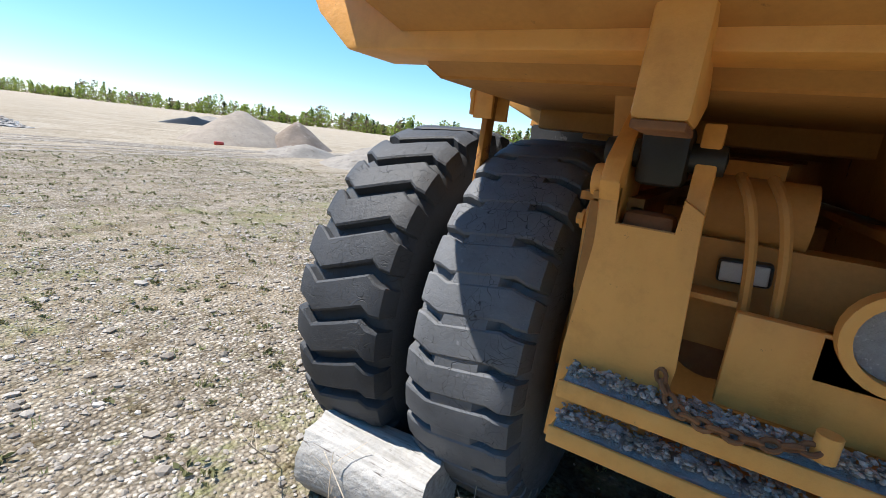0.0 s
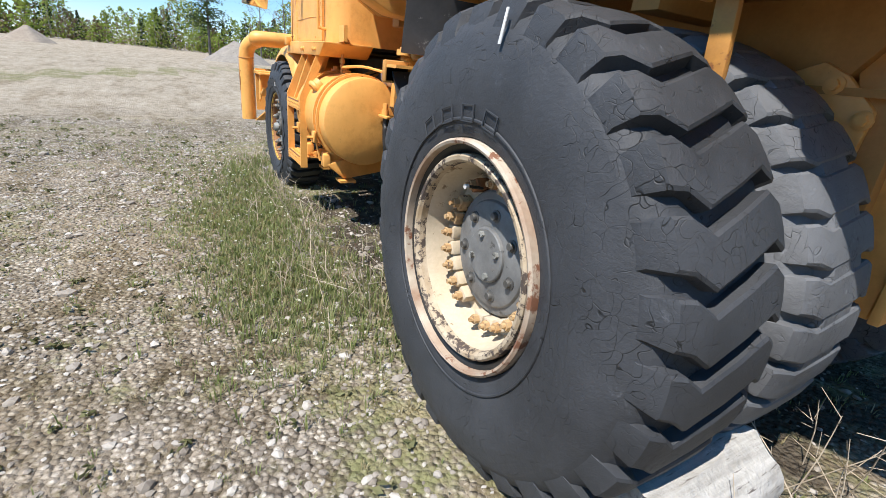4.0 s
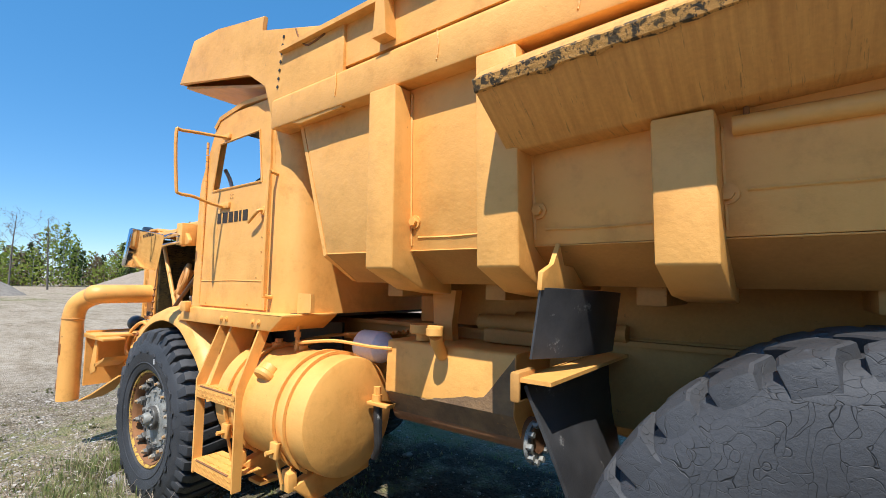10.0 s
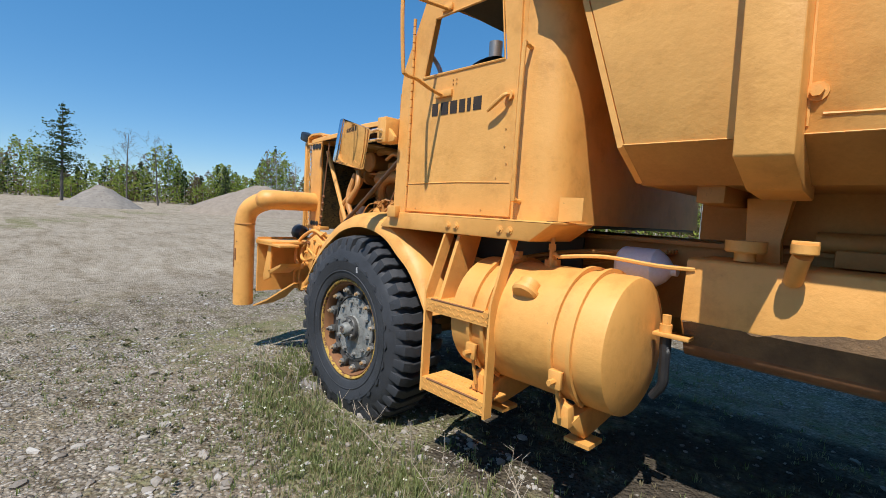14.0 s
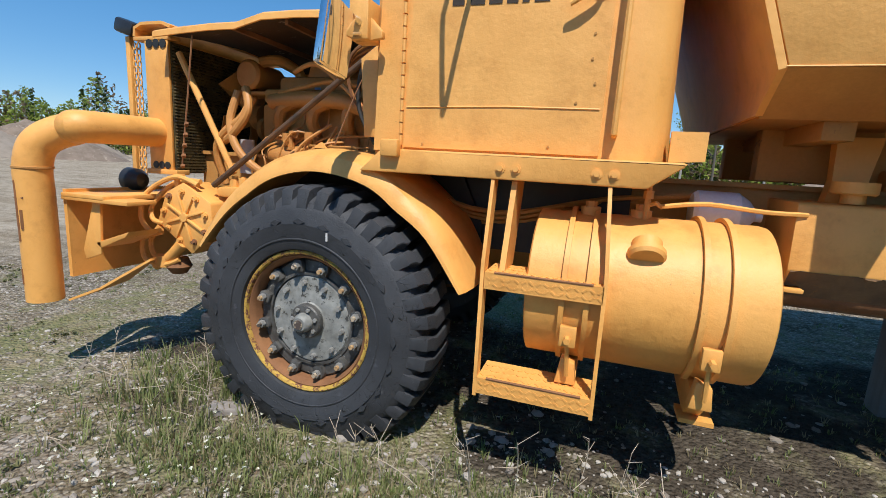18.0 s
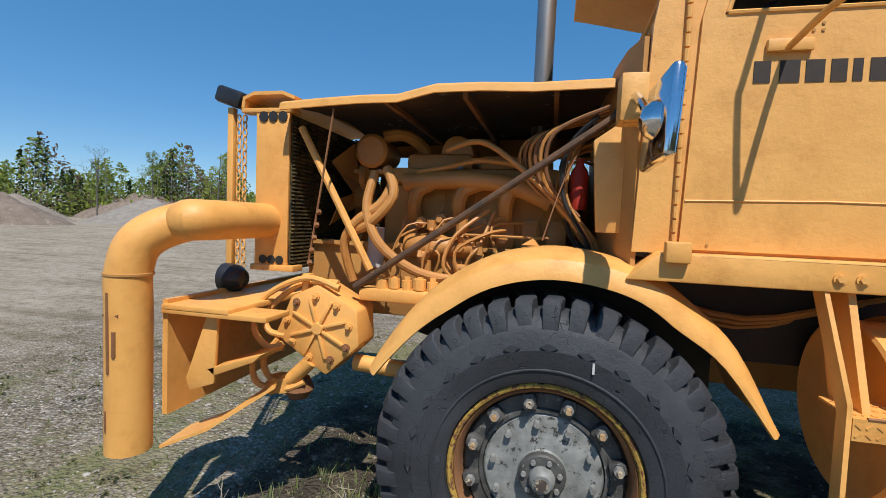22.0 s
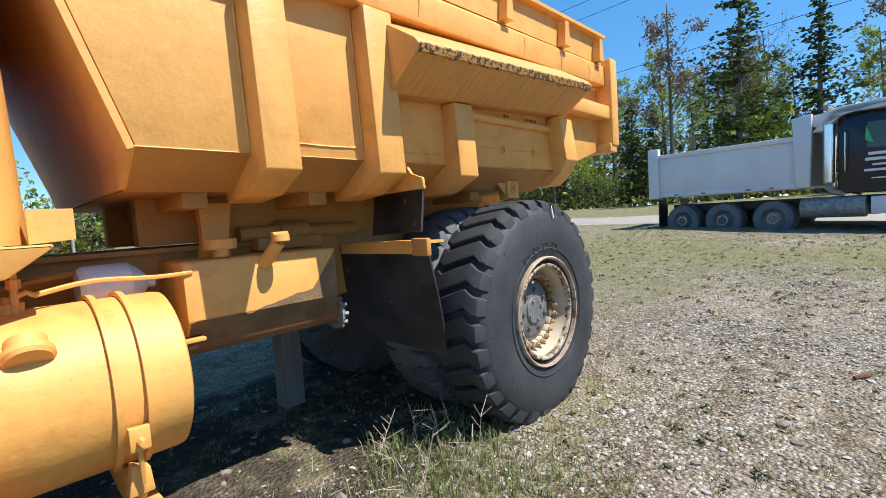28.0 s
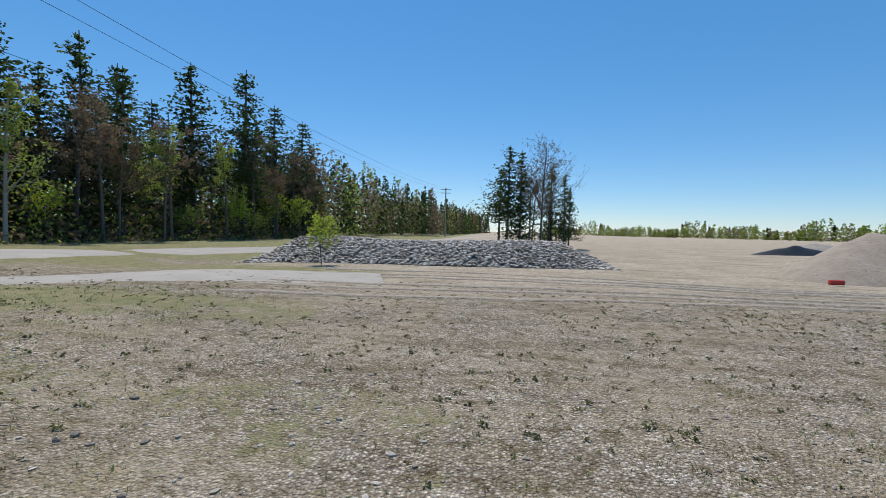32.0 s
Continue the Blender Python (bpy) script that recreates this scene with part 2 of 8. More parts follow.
silver_paint = speckled("silver_dump_box", (0.60, 0.60, 0.61), (0.72, 0.72, 0.72), 0.9, 0.42, wear=(0.38, 0.37, 0.36), wear_at=0.70, bump_s=0.05)
navy_paint = speckled("dark_navy_paint", (0.008, 0.009, 0.02), (0.012, 0.013, 0.028), 1.0, 0.22, bump_s=0.02)
white_letter = speckled("white_lettering", (0.78, 0.78, 0.78), (0.7, 0.7, 0.7), 3, 0.6)
red_paint = speckled("red_paint", (0.55, 0.045, 0.025), (0.42, 0.04, 0.02), 4, 0.5)
amber = speckled("amber_plastic", (0.6, 0.2, 0.02), (0.5, 0.16, 0.02), 4, 0.3)
orange_machine = speckled("orange_machine_paint", (0.75, 0.17, 0.03), (0.62, 0.14, 0.03), 1, 0.5)
glass_dark, gnt, gp = nodes_of("tinted_window_glass")
gp.inputs["Base Color"].default_value = (0.03, 0.06, 0.055, 1)
gp.inputs["Roughness"].default_value = 0.05
lens_clear, lnt, lp = nodes_of("ribbed_lamp_glass")
lp.inputs["Base Color"].default_value = (0.55, 0.57, 0.58, 1)
lp.inputs["Roughness"].default_value = 0.15
lw = lnt.nodes.new("ShaderNodeTexWave")
lw.inputs["Scale"].default_value = 45
bump(lnt, lp, lw.outputs[1], 0.5, 0.003)


# ---- building helpers ----
def part(name, bm, material, parent=None, label="", sharp=32):
    me = bpy.data.meshes.new(name)
    bmesh.ops.recalc_face_normals(bm, faces=bm.faces[:])
    bm.to_mesh(me)
    bm.free()
    me.materials.append(material)
    me.shade_smooth()
    me.set_sharp_from_angle(angle=radians(sharp))
    ob = new(name, me)
    ob.parent = parent
    if label:
        ob["label"] = label
    return ob


def thing(name, label, category, group="", kind="", m=None):
    ob = new(name)
    if m is not None:
        ob.matrix_world = m
    return tagged(ob, label, category, group, kind)


def box(bm, a, b, bevel=0.0, m=None):
    before = set(bm.verts)
    vs = [bm.verts.new((x, y, z)) for x in (a[0], b[0]) for y in (a[1], b[1]) for z in (a[2], b[2])]
    fs = [bm.faces.new([vs[i] for i in q]) for q in ((0, 1, 3, 2), (4, 6, 7, 5), (0, 4, 5, 1), (2, 3, 7, 6), (0, 2, 6, 4), (1, 5, 7, 3))]
    if bevel:
        bmesh.ops.bevel(bm, geom=list({e for f in fs for e in f.edges}), offset=bevel, segments=2, affect="EDGES", profile=0.5)
    if m is not None:
        bmesh.ops.transform(bm, matrix=m, verts=[v for v in bm.verts if v not in before])
    return bm


AX = {"x": lambda u, v, w: (w, u, v), "y": lambda u, v, w: (u, w, v), "z": lambda u, v, w: (u, v, w)}


def prism(bm, poly, axis, lo, hi, bevel=0.0):
    """A polygon drawn in the two other axes (in x, y, z order), drawn out along axis."""
    put = AX[axis]
    a = [bm.verts.new(put(u, v, lo)) for u, v in poly]
    b = [bm.verts.new(put(u, v, hi)) for u, v in poly]
    n = len(poly)
    fs = [bm.faces.new(a), bm.faces.new(b[::-1])] + [bm.faces.new((a[i], b[i], b[(i + 1) % n], a[(i + 1) % n])) for i in range(n)]
    if bevel:
        bmesh.ops.bevel(bm, geom=list({e for f in fs for e in f.edges}), offset=bevel, segments=2, affect="EDGES", profile=0.5)
    return bm


def smooth_line(pts, k):
    """Points of a gentle curve through the given ones."""
    pts = [Vector(p) for p in pts]
    if k < 2 or len(pts) < 3:
        return pts
    out = []
    for i in range(len(pts) - 1):
        p0, p1, p2, p3 = pts[max(i - 1, 0)], pts[i], pts[i + 1], pts[min(i + 2, len(pts) - 1)]
        for j in range(k):
            t = j / k
            out.append(0.5 * (2 * p1 + (p2 - p0) * t + (2 * p0 - 5 * p1 + 4 * p2 - p3) * t * t + (3 * p1 - p0 - 3 * p2 + p3) * t ** 3))
    return out + [pts[-1]]


def tube(bm, pts, r, n=8, k=1, caps=True):
    """A round bar along points; r is one radius or one for each given point."""
    rs = r if isinstance(r, (list, tuple)) else None
    line = smooth_line(pts, k)
    rings, side = [], None
    for i, p in enumerate(line):
        d = (line[min(i + 1, len(line) - 1)] - line[max(i - 1, 0)]).normalized()
        if side is None:
            side = d.orthogonal().normalized()
        side = (side - d * side.dot(d)).normalized()
        up = d.cross(side)
        rad = r if rs is None else np.interp(i / max(len(line) - 1, 1) * (len(rs) - 1), range(len(rs)), rs)
        rings.append([bm.verts.new(p + (side * math.cos(a) + up * math.sin(a)) * rad) for a in (2 * math.pi * q / n for q in range(n))])
    for a, b in zip(rings, rings[1:]):
        for q in range(n):
            bm.faces.new((a[q], a[(q + 1) % n], b[(q + 1) % n], b[q]))
    if caps:
        bm.faces.new(rings[0][::-1])
        bm.faces.new(rings[-1])
    return bm


def lathe(bm, profile, c, axis="y", n=48, closed=True):
    """Turns (radius, along) pairs about an axis through c."""
    rings = []
    for r, h in profile:
        ring = []
        for q in range(n):
            a = 2 * math.pi * q / n
            u, v = r * math.cos(a), r * math.sin(a)
            o = {"y": (u, h, v), "x": (h, u, v), "z": (u, v, h)}[axis]
            ring.append(bm.verts.new((c[0] + o[0], c[1] + o[1], c[2] + o[2])))
        rings.append(ring)
    pairs = list(zip(rings, rings[1:])) + ([(rings[-1], rings[0])] if closed else [])
    for a, b in pairs:
        for q in range(n):
            bm.faces.new((a[q], a[(q + 1) % n], b[(q + 1) % n], b[q]))
    return bm


def disc(bm, c, r, h0, h1, axis="y", n=24, bevel=0.0):
    lathe(bm, [(r - bevel, h0), (r, h0 + bevel * (1 if h1 > h0 else -1)), (r, h1)], c, axis, n, closed=False)
    bm.verts.ensure_lookup_table()
    bm.faces.new(bm.verts[-3 * n:-2 * n])
    bm.faces.new(bm.verts[-n:][::-1])
    return bm


def sheet(bm, rows, thick):
    """A curved plate through a grid of points, with thickness along its normals."""
    g = [[Vector(p) for p in r] for r in rows]
    top, bot = [], []
    for i, r in enumerate(g):
        for j, p in enumerate(r):
            du = g[min(i + 1, len(g) - 1)][j] - g[max(i - 1, 0)][j]
            dv = r[min(j + 1, len(r) - 1)] - r[max(j - 1, 0)]
            n = du.cross(dv).normalized()
            top.append(bm.verts.new(p))
            bot.append(bm.verts.new(p + n * thick))
    w, h = len(g[0]), len(g)
    for i in range(h - 1):
        for j in range(w - 1):
            k = i * w + j
            bm.faces.new((top[k], top[k + 1], top[k + w + 1], top[k + w]))
            bm.faces.new((bot[k], bot[k + w], bot[k + w + 1], bot[k + 1]))
    rim = [j for j in range(w)] + [i * w + w - 1 for i in range(1, h)] + [(h - 1) * w + j for j in range(w - 2, -1, -1)] + [i * w for i in range(h - 2, 0, -1)]
    for a, b in zip(rim, rim[1:] + rim[:1]):
        bm.faces.new((top[a], bot[a], bot[b], top[b]))
    return bm


def B():
    return bmesh.new()


def bolt(bm, c, r, d, n=6, axis="y"):
    """A washer and a hex head that stand out towards -axis."""
    disc(bm, c, r * 1.6, 0, -d * 0.35, axis, 12)
    disc(bm, c, r, -d * 0.3, -d, axis, n)
    return bm

# ---- ground ----
def rise(x, y):
    """The lie of the land: level round the truck, rising to the road behind it."""
    fade = min(max((y + 26.0) / 18.0, 0.0), 1.0)
    lift = 0.06 * min(max(x - 2.4, 0.0), 26.0) * (0.15 + 0.85 * fade)
    lift += 0.045 * min(max(y + 4.5, -2.0), 8.0) * math.exp(-((x - 12.5) / 4.0) ** 2) - 0.30 * math.exp(-((x - 13.5) / 4.0) ** 2)
    lift += 0.011 * min(max(x, -9.0), 3.2) - 0.035
    lift += 0.035 * noise.noise((x * 0.35, y * 0.35, 0.0)) + 0.018 * noise.noise((x * 1.3, y * 1.3, 4.0))
    return lift


def grade():
    near = [i * 0.22 for i in range(-40, 41)]
    far = [9.5, 10.5, 11.7, 13, 14.6, 16.4, 18.6, 21, 24, 28, 33, 40, 50, 65, 90, 140, 240, 420, 800, 1500]
    return sorted([-f for f in far] + near + far)


def ground_material():
    m, nt, p = nodes_of("gravel_ground_with_sparse_grass")
    p.inputs["Roughness"].default_value = 0.95
    p.inputs["Specular IOR Level"].default_value = 0.06
    stone = nt.nodes.new("ShaderNodeTexVoronoi")
    stone.inputs["Scale"].default_value = 38
    tc = nt.nodes.new("ShaderNodeTexCoord")
    nt.links.new(tc.outputs["Object"], stone.inputs["Vector"])
    hue = nt.nodes.new("ShaderNodeSeparateColor")
    nt.links.new(stone.outputs["Color"], hue.inputs[0])
    stones = ramp(nt, hue.outputs[0], [(0.0, (0.13, 0.112, 0.096)), (0.35, (0.265, 0.235, 0.205)), (0.7, (0.43, 0.392, 0.35)), (1.0, (0.66, 0.62, 0.57))])
    dark = ramp(nt, stone.outputs["Distance"], [(0.28, (1.2, 1.2, 1.2)), (0.60, (0.42, 0.39, 0.35))])
    stones = mixc(nt, 0.8, stones, dark, "MULTIPLY")
    sand = ramp(nt, noise_node(nt, 0.35, 8, 0.65), [(0.3, (0.36, 0.30, 0.225)), (0.7, (0.47, 0.40, 0.315))])
    pale = nt.nodes.new("ShaderNodeAttribute")
    pale.attribute_name = "pale"
    col = mixc(nt, ramp(nt, noise_node(nt, 0.5, 6), [(0.30, (0.15, 0.15, 0.15)), (0.62, (0.85, 0.85, 0.85))]), mixc(nt, 1.0, sand, (0.82, 0.82, 0.82), "MULTIPLY"), stones)
    col = mixc(nt, pale.outputs["Fac"], col, sand)
    moss = ramp(nt, noise_node(nt, 1.7, 8, 0.72), [(0.40, (1.0, 0.98, 0.95)), (0.56, (0.97, 0.93, 0.85)), (0.70, (0.84, 0.79, 0.64))])
    thin = mixc(nt, pale.outputs["Fac"], moss, (1, 1, 1))
    col = mixc(nt, 0.85, col, thin, "MULTIPLY")
    tuft = ramp(nt, noise_node(nt, 11, 4, 0.6), [(0.62, (1, 1, 1)), (0.69, (0.45, 0.43, 0.30))])
    col = mixc(nt, 0.75, col, mixc(nt, pale.outputs["Fac"], tuft, (1, 1, 1)), "MULTIPLY")
    weed = ramp(nt, noise_node(nt, 3.6, 9, 0.8), [(0.545, (1, 1, 1)), (0.60, (0.50, 0.47, 0.36))])
    col = mixc(nt, 0.8, col, mixc(nt, pale.outputs["Fac"], weed, (1, 1, 1)), "MULTIPLY")
    scrape = ramp(nt, noise_node(nt, 0.9, 9, 0.75, stretch=(0.35, 1.6, 1)), [(0.40, (0.74, 0.71, 0.66)), (0.50, (1, 1, 1)), (0.62, (1.08, 1.08, 1.08))])
    col = mixc(nt, 0.9, col, scrape, "MULTIPLY")
    clod = ramp(nt, noise_node(nt, 5.5, 7, 0.75), [(0.40, (0.66, 0.63, 0.56)), (0.52, (1, 1, 1)), (0.66, (1.12, 1.11, 1.10))])
    col = mixc(nt, 0.8, col, clod, "MULTIPLY")
    att = nt.nodes.new("ShaderNodeAttribute")
    att.attribute_name = "green"
    grain = noise_node(nt, 9.0, 8, 0.75)
    clump = noise_node(nt, 1.1, 7, 0.7)
    add = nt.nodes.new("ShaderNodeMath")
    add.operation = "ADD"
    nt.links.new(grain, add.inputs[0])
    nt.links.new(clump, add.inputs[1])
    gm = nt.nodes.new("ShaderNodeMath")
    gm.operation = "MULTIPLY_ADD"
    nt.links.new(att.outputs["Fac"], gm.inputs[0])
    gm.inputs[1].default_value = 0.9
    nt.links.new(add.outputs[0], gm.inputs[2])
    mask = ramp(nt, gm.outputs[0], [(1.22 / 2, (0, 0, 0)), (1.44 / 2, (1, 1, 1))])
    half = nt.nodes.new("ShaderNodeMath")
    half.operation = "MULTIPLY"
    nt.links.new(gm.outputs[0], half.inputs[0])
    half.inputs[1].default_value = 0.5
    nt.links.new(half.outputs[0], mask.node.inputs[0])
    green = ramp(nt, noise_node(nt, 3.0, 8, 0.7), [(0.28, (0.125, 0.14, 0.055)), (0.48, (0.21, 0.20, 0.10)), (0.64, (0.285, 0.235, 0.14)), (0.76, (0.23, 0.125, 0.075))])
    col = mixc(nt, mask, col, green)
    # dark earth colour, which also paints the shade beneath the truck
    soil_shade = nt.nodes.new("ShaderNodeAttribute")
    soil_shade.attribute_name = "soil_shade"
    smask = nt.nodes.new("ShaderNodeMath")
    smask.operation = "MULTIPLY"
    nt.links.new(soil_shade.outputs["Fac"], smask.inputs[0])
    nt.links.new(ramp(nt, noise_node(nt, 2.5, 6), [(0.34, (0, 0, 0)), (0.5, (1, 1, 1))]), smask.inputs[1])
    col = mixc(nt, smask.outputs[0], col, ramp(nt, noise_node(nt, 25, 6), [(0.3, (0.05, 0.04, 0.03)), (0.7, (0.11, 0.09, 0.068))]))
    nt.links.new(col, p.inputs["Base Color"])
    hsum = nt.nodes.new("ShaderNodeMath")
    hsum.operation = "SUBTRACT"
    nt.links.new(noise_node(nt, 30, 5), hsum.inputs[0])
    nt.links.new(stone.outputs["Distance"], hsum.inputs[1])
    bump(nt, p, hsum.outputs[0], 1.0, 0.025)
    return m


def greenness(x, y):
    """How much grass grows at a place: verges and under the truck, little on the tracks and the pit floor."""
    g = 0.16 if -12 < x < 14 and -8 < y < 5 else 0.09
    if -12 < x < 14 and y > -10:
        g += 0.22 * noise.noise((x * 0.33, y * 0.33, 11.0)) + 0.10 * noise.noise((x * 1.1, y * 1.1, 3.0))
    if -7.5 < x < 1.2 and -0.5 < y < 4:
        g += 0.2
    d = math.hypot((x + 3.0) / 3.2, (y + 0.9) / 0.9)
    g += 0.16 * max(0, 1 - d)
    g += 0.30 * math.exp(-((x - 8.5) / 3.0) ** 2) * (1 if y > -12 else 0.2)
    g += 0.45 * math.exp(-((x - 17) / 2.0) ** 2)
    if x < 1.8 and -6 < y < -0.5:
        g += 0.07 * min(1.0, (x + 9.0) / 3.0) if x > -9 else 0.0
    g += 0.15 * min(max((y + 0.5) / 3.5, 0.0), 1.0) * min(max((x - 1.0) / 2.0, 0.0), 1.0) * (1.0 if x < 16 else 0.0)
    if x > 20:
        g += 0.5
    if y < -9 and x > 2:
        g += 0.35 * math.exp(-((y + 11.5) / 1.3) ** 2) + 0.6 * math.exp(-((y + 18.6 + 0.25 * (x - 6)) / 1.5) ** 2)
    if y < -26 and x > 8:
        g += 0.5
    if x < -14 and abs(y + 2 + (x + 28) * 0.45) < 1.6:
        g += 0.45
    if x < -10:
        g -= 0.12
    if math.hypot(x + 9, y + 16) < 12 and y < -7:
        g -= 0.2
    return g


def soil_and_shade(x, y):
    """Dark earth, scraped dirt by the bumper, and the truck's shade painted as colour."""
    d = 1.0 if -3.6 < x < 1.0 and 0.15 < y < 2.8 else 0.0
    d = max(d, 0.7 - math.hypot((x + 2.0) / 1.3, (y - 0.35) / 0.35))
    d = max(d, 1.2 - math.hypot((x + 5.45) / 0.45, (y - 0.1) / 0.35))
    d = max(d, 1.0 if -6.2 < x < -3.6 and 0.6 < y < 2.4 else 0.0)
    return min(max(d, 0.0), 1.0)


def packed_floor(x, y):
    """The pale packed sand of the pit floor, beyond the rough standing place."""
    p = min(max((-9.0 - x) / 4.0, 0.0), 1.0)
    p = max(p, min(max((-13.0 - y - 0.25 * abs(x - 2)) / 4.0, 0.0), 1.0) if x < 9 else 0.0)
    return 0.85 * p


def build_ground():
    xs, ys = grade(), grade()
    bm = B()
    grid = [[bm.verts.new((x, y, rise(x, y))) for x in xs] for y in ys]
    for a, b in zip(grid, grid[1:]):
        for i in range(len(xs) - 1):
            bm.faces.new((a[i], a[i + 1], b[i + 1], b[i]))
    ob = part("ground", bm, ground_material(), sharp=180)
    att = ob.data.attributes.new("green", "FLOAT", "POINT")
    att.data.foreach_set("value", [greenness(v.co.x, v.co.y) for v in ob.data.vertices])
    att = ob.data.attributes.new("soil_shade", "FLOAT", "POINT")
    att.data.foreach_set("value", [soil_and_shade(v.co.x, v.co.y) for v in ob.data.vertices])
    att = ob.data.attributes.new("pale", "FLOAT", "POINT")
    att.data.foreach_set("value", [packed_floor(v.co.x, v.co.y) for v in ob.data.vertices])
    return tagged(ob, "pale gravel ground with sparse grass and weeds", "ground", kind="structure")


ground = build_ground()

# ---- haul truck ----
truck = thing("haul_truck", "old faded yellow mining dump truck with worn black tyres", "dump truck")
CY = 1.40  # the truck's middle line


def tyre(parent, c, R, w, y0, rim_r, lugs, depth, zigzag, mat, label, fill=0.76, worn=False):
    """A big tyre whose outer face stands at y0 and which reaches w inwards, with lugs that end in scallops on the shoulder."""
    rnd = random.Random(lugs)
    bm = B()
    base = R - depth
    prof = [(rim_r, 0.05), (rim_r + 0.012, 0.012), (rim_r + 0.04, 0.0), ((rim_r + base) * 0.5, -0.016), (base - 0.15, -0.012), (base - 0.08, 0.004), (base - 0.03, 0.026), (base, 0.08)]
    if worn:
        prof += [(base + 0.004, 0.26 * w), (R - 0.003, 0.33 * w)]
    prof += [(r, w - h) for r, h in prof[::-1]]
    lathe(bm, prof, (c[0], y0, c[1]), "y", 96)
    ob = part("tyre", bm, mat, parent, label, 40)
    for i in range(lugs):
        a0 = 2 * math.pi * i / lugs
        bm = B()
        pitch = 2 * math.pi / lugs
        span = pitch * fill
        secs = []
        wear = rnd.uniform(0.0, 0.018)
        rows = [(0.010 + 0.4 * wear, base - 0.085 - wear, 0.0, 0.60), (0.008 + 0.5 * wear, base - 0.035 - wear, 0.0, 0.86), (0.026 + wear, R - 0.022, -0.06, 0.96), (0.065 + wear, R - 0.005, -0.2, 1.0),
                (0.28 * w, R, -1.0, 1.0), (0.54 * w, R + 0.002, -0.2, 1.0), (0.78 * w, R, 0.6, 1.0), (w - 0.065, R - 0.005, 0.1, 1.0), (w - 0.026, R - 0.022, 0.0, 0.96), (w - 0.010, base - 0.035, 0.0, 0.86), (w - 0.010, base - 0.085, 0.0, 0.6)]
        for h, top, turn, wide in rows:
            low = min(base - 0.09, top - 0.02)
            ring = []
            for rr, da in ((low, -0.56), (top - 0.006, -0.47), (top, -0.40), (top + 0.001, 0.0), (top, 0.40), (top - 0.006, 0.47), (low, 0.56)):
                a = a0 + zigzag * turn * pitch + da * span * wide
                ring.append(bm.verts.new((c[0] + rr * math.cos(a), y0 + h, c[1] + rr * math.sin(a))))
            secs.append(ring)
        for p, q in zip(secs, secs[1:]):
            for k in range(6):
                bm.faces.new((p[k], p[k + 1], q[k + 1], q[k]))
        bm.faces.new(secs[0])
        bm.faces.new(secs[-1][::-1])
        part("lug", bm, mat, ob, sharp=25)
    return ob


def wheel(parent_name, c, R, w, y0, rim_r, lugs, depth, zigzag, mat, label, fill=0.76, worn=False):
    wh = new(parent_name)
    wh.parent = truck
    tyre(wh, c, R, w, y0, rim_r, lugs, depth, zigzag, mat, label, fill, worn)
    return wh


RX, RZ, RR = 0.052, 0.738, 0.852
FX, FZ, FR = -4.474, 0.557, 0.728
rear_outer = wheel("rear_wheel", (RX, RZ), RR, 0.47, -0.112, 0.412, 30, 0.042, 0.30, rubber, "worn cracked black tyre")
rear_inner = wheel("rear_wheel", (RX, RZ), RR - 0.015, 0.47, 0.44, 0.412, 36, 0.045, 0.16, rubber_worn, "worn grey-black tyre", 0.84, True)
front_left = wheel("front_wheel", (FX, FZ), FR, 0.40, 0.10, 0.386, 40, 0.05, 0.16, rubber, "ribbed black tyre", 0.70)


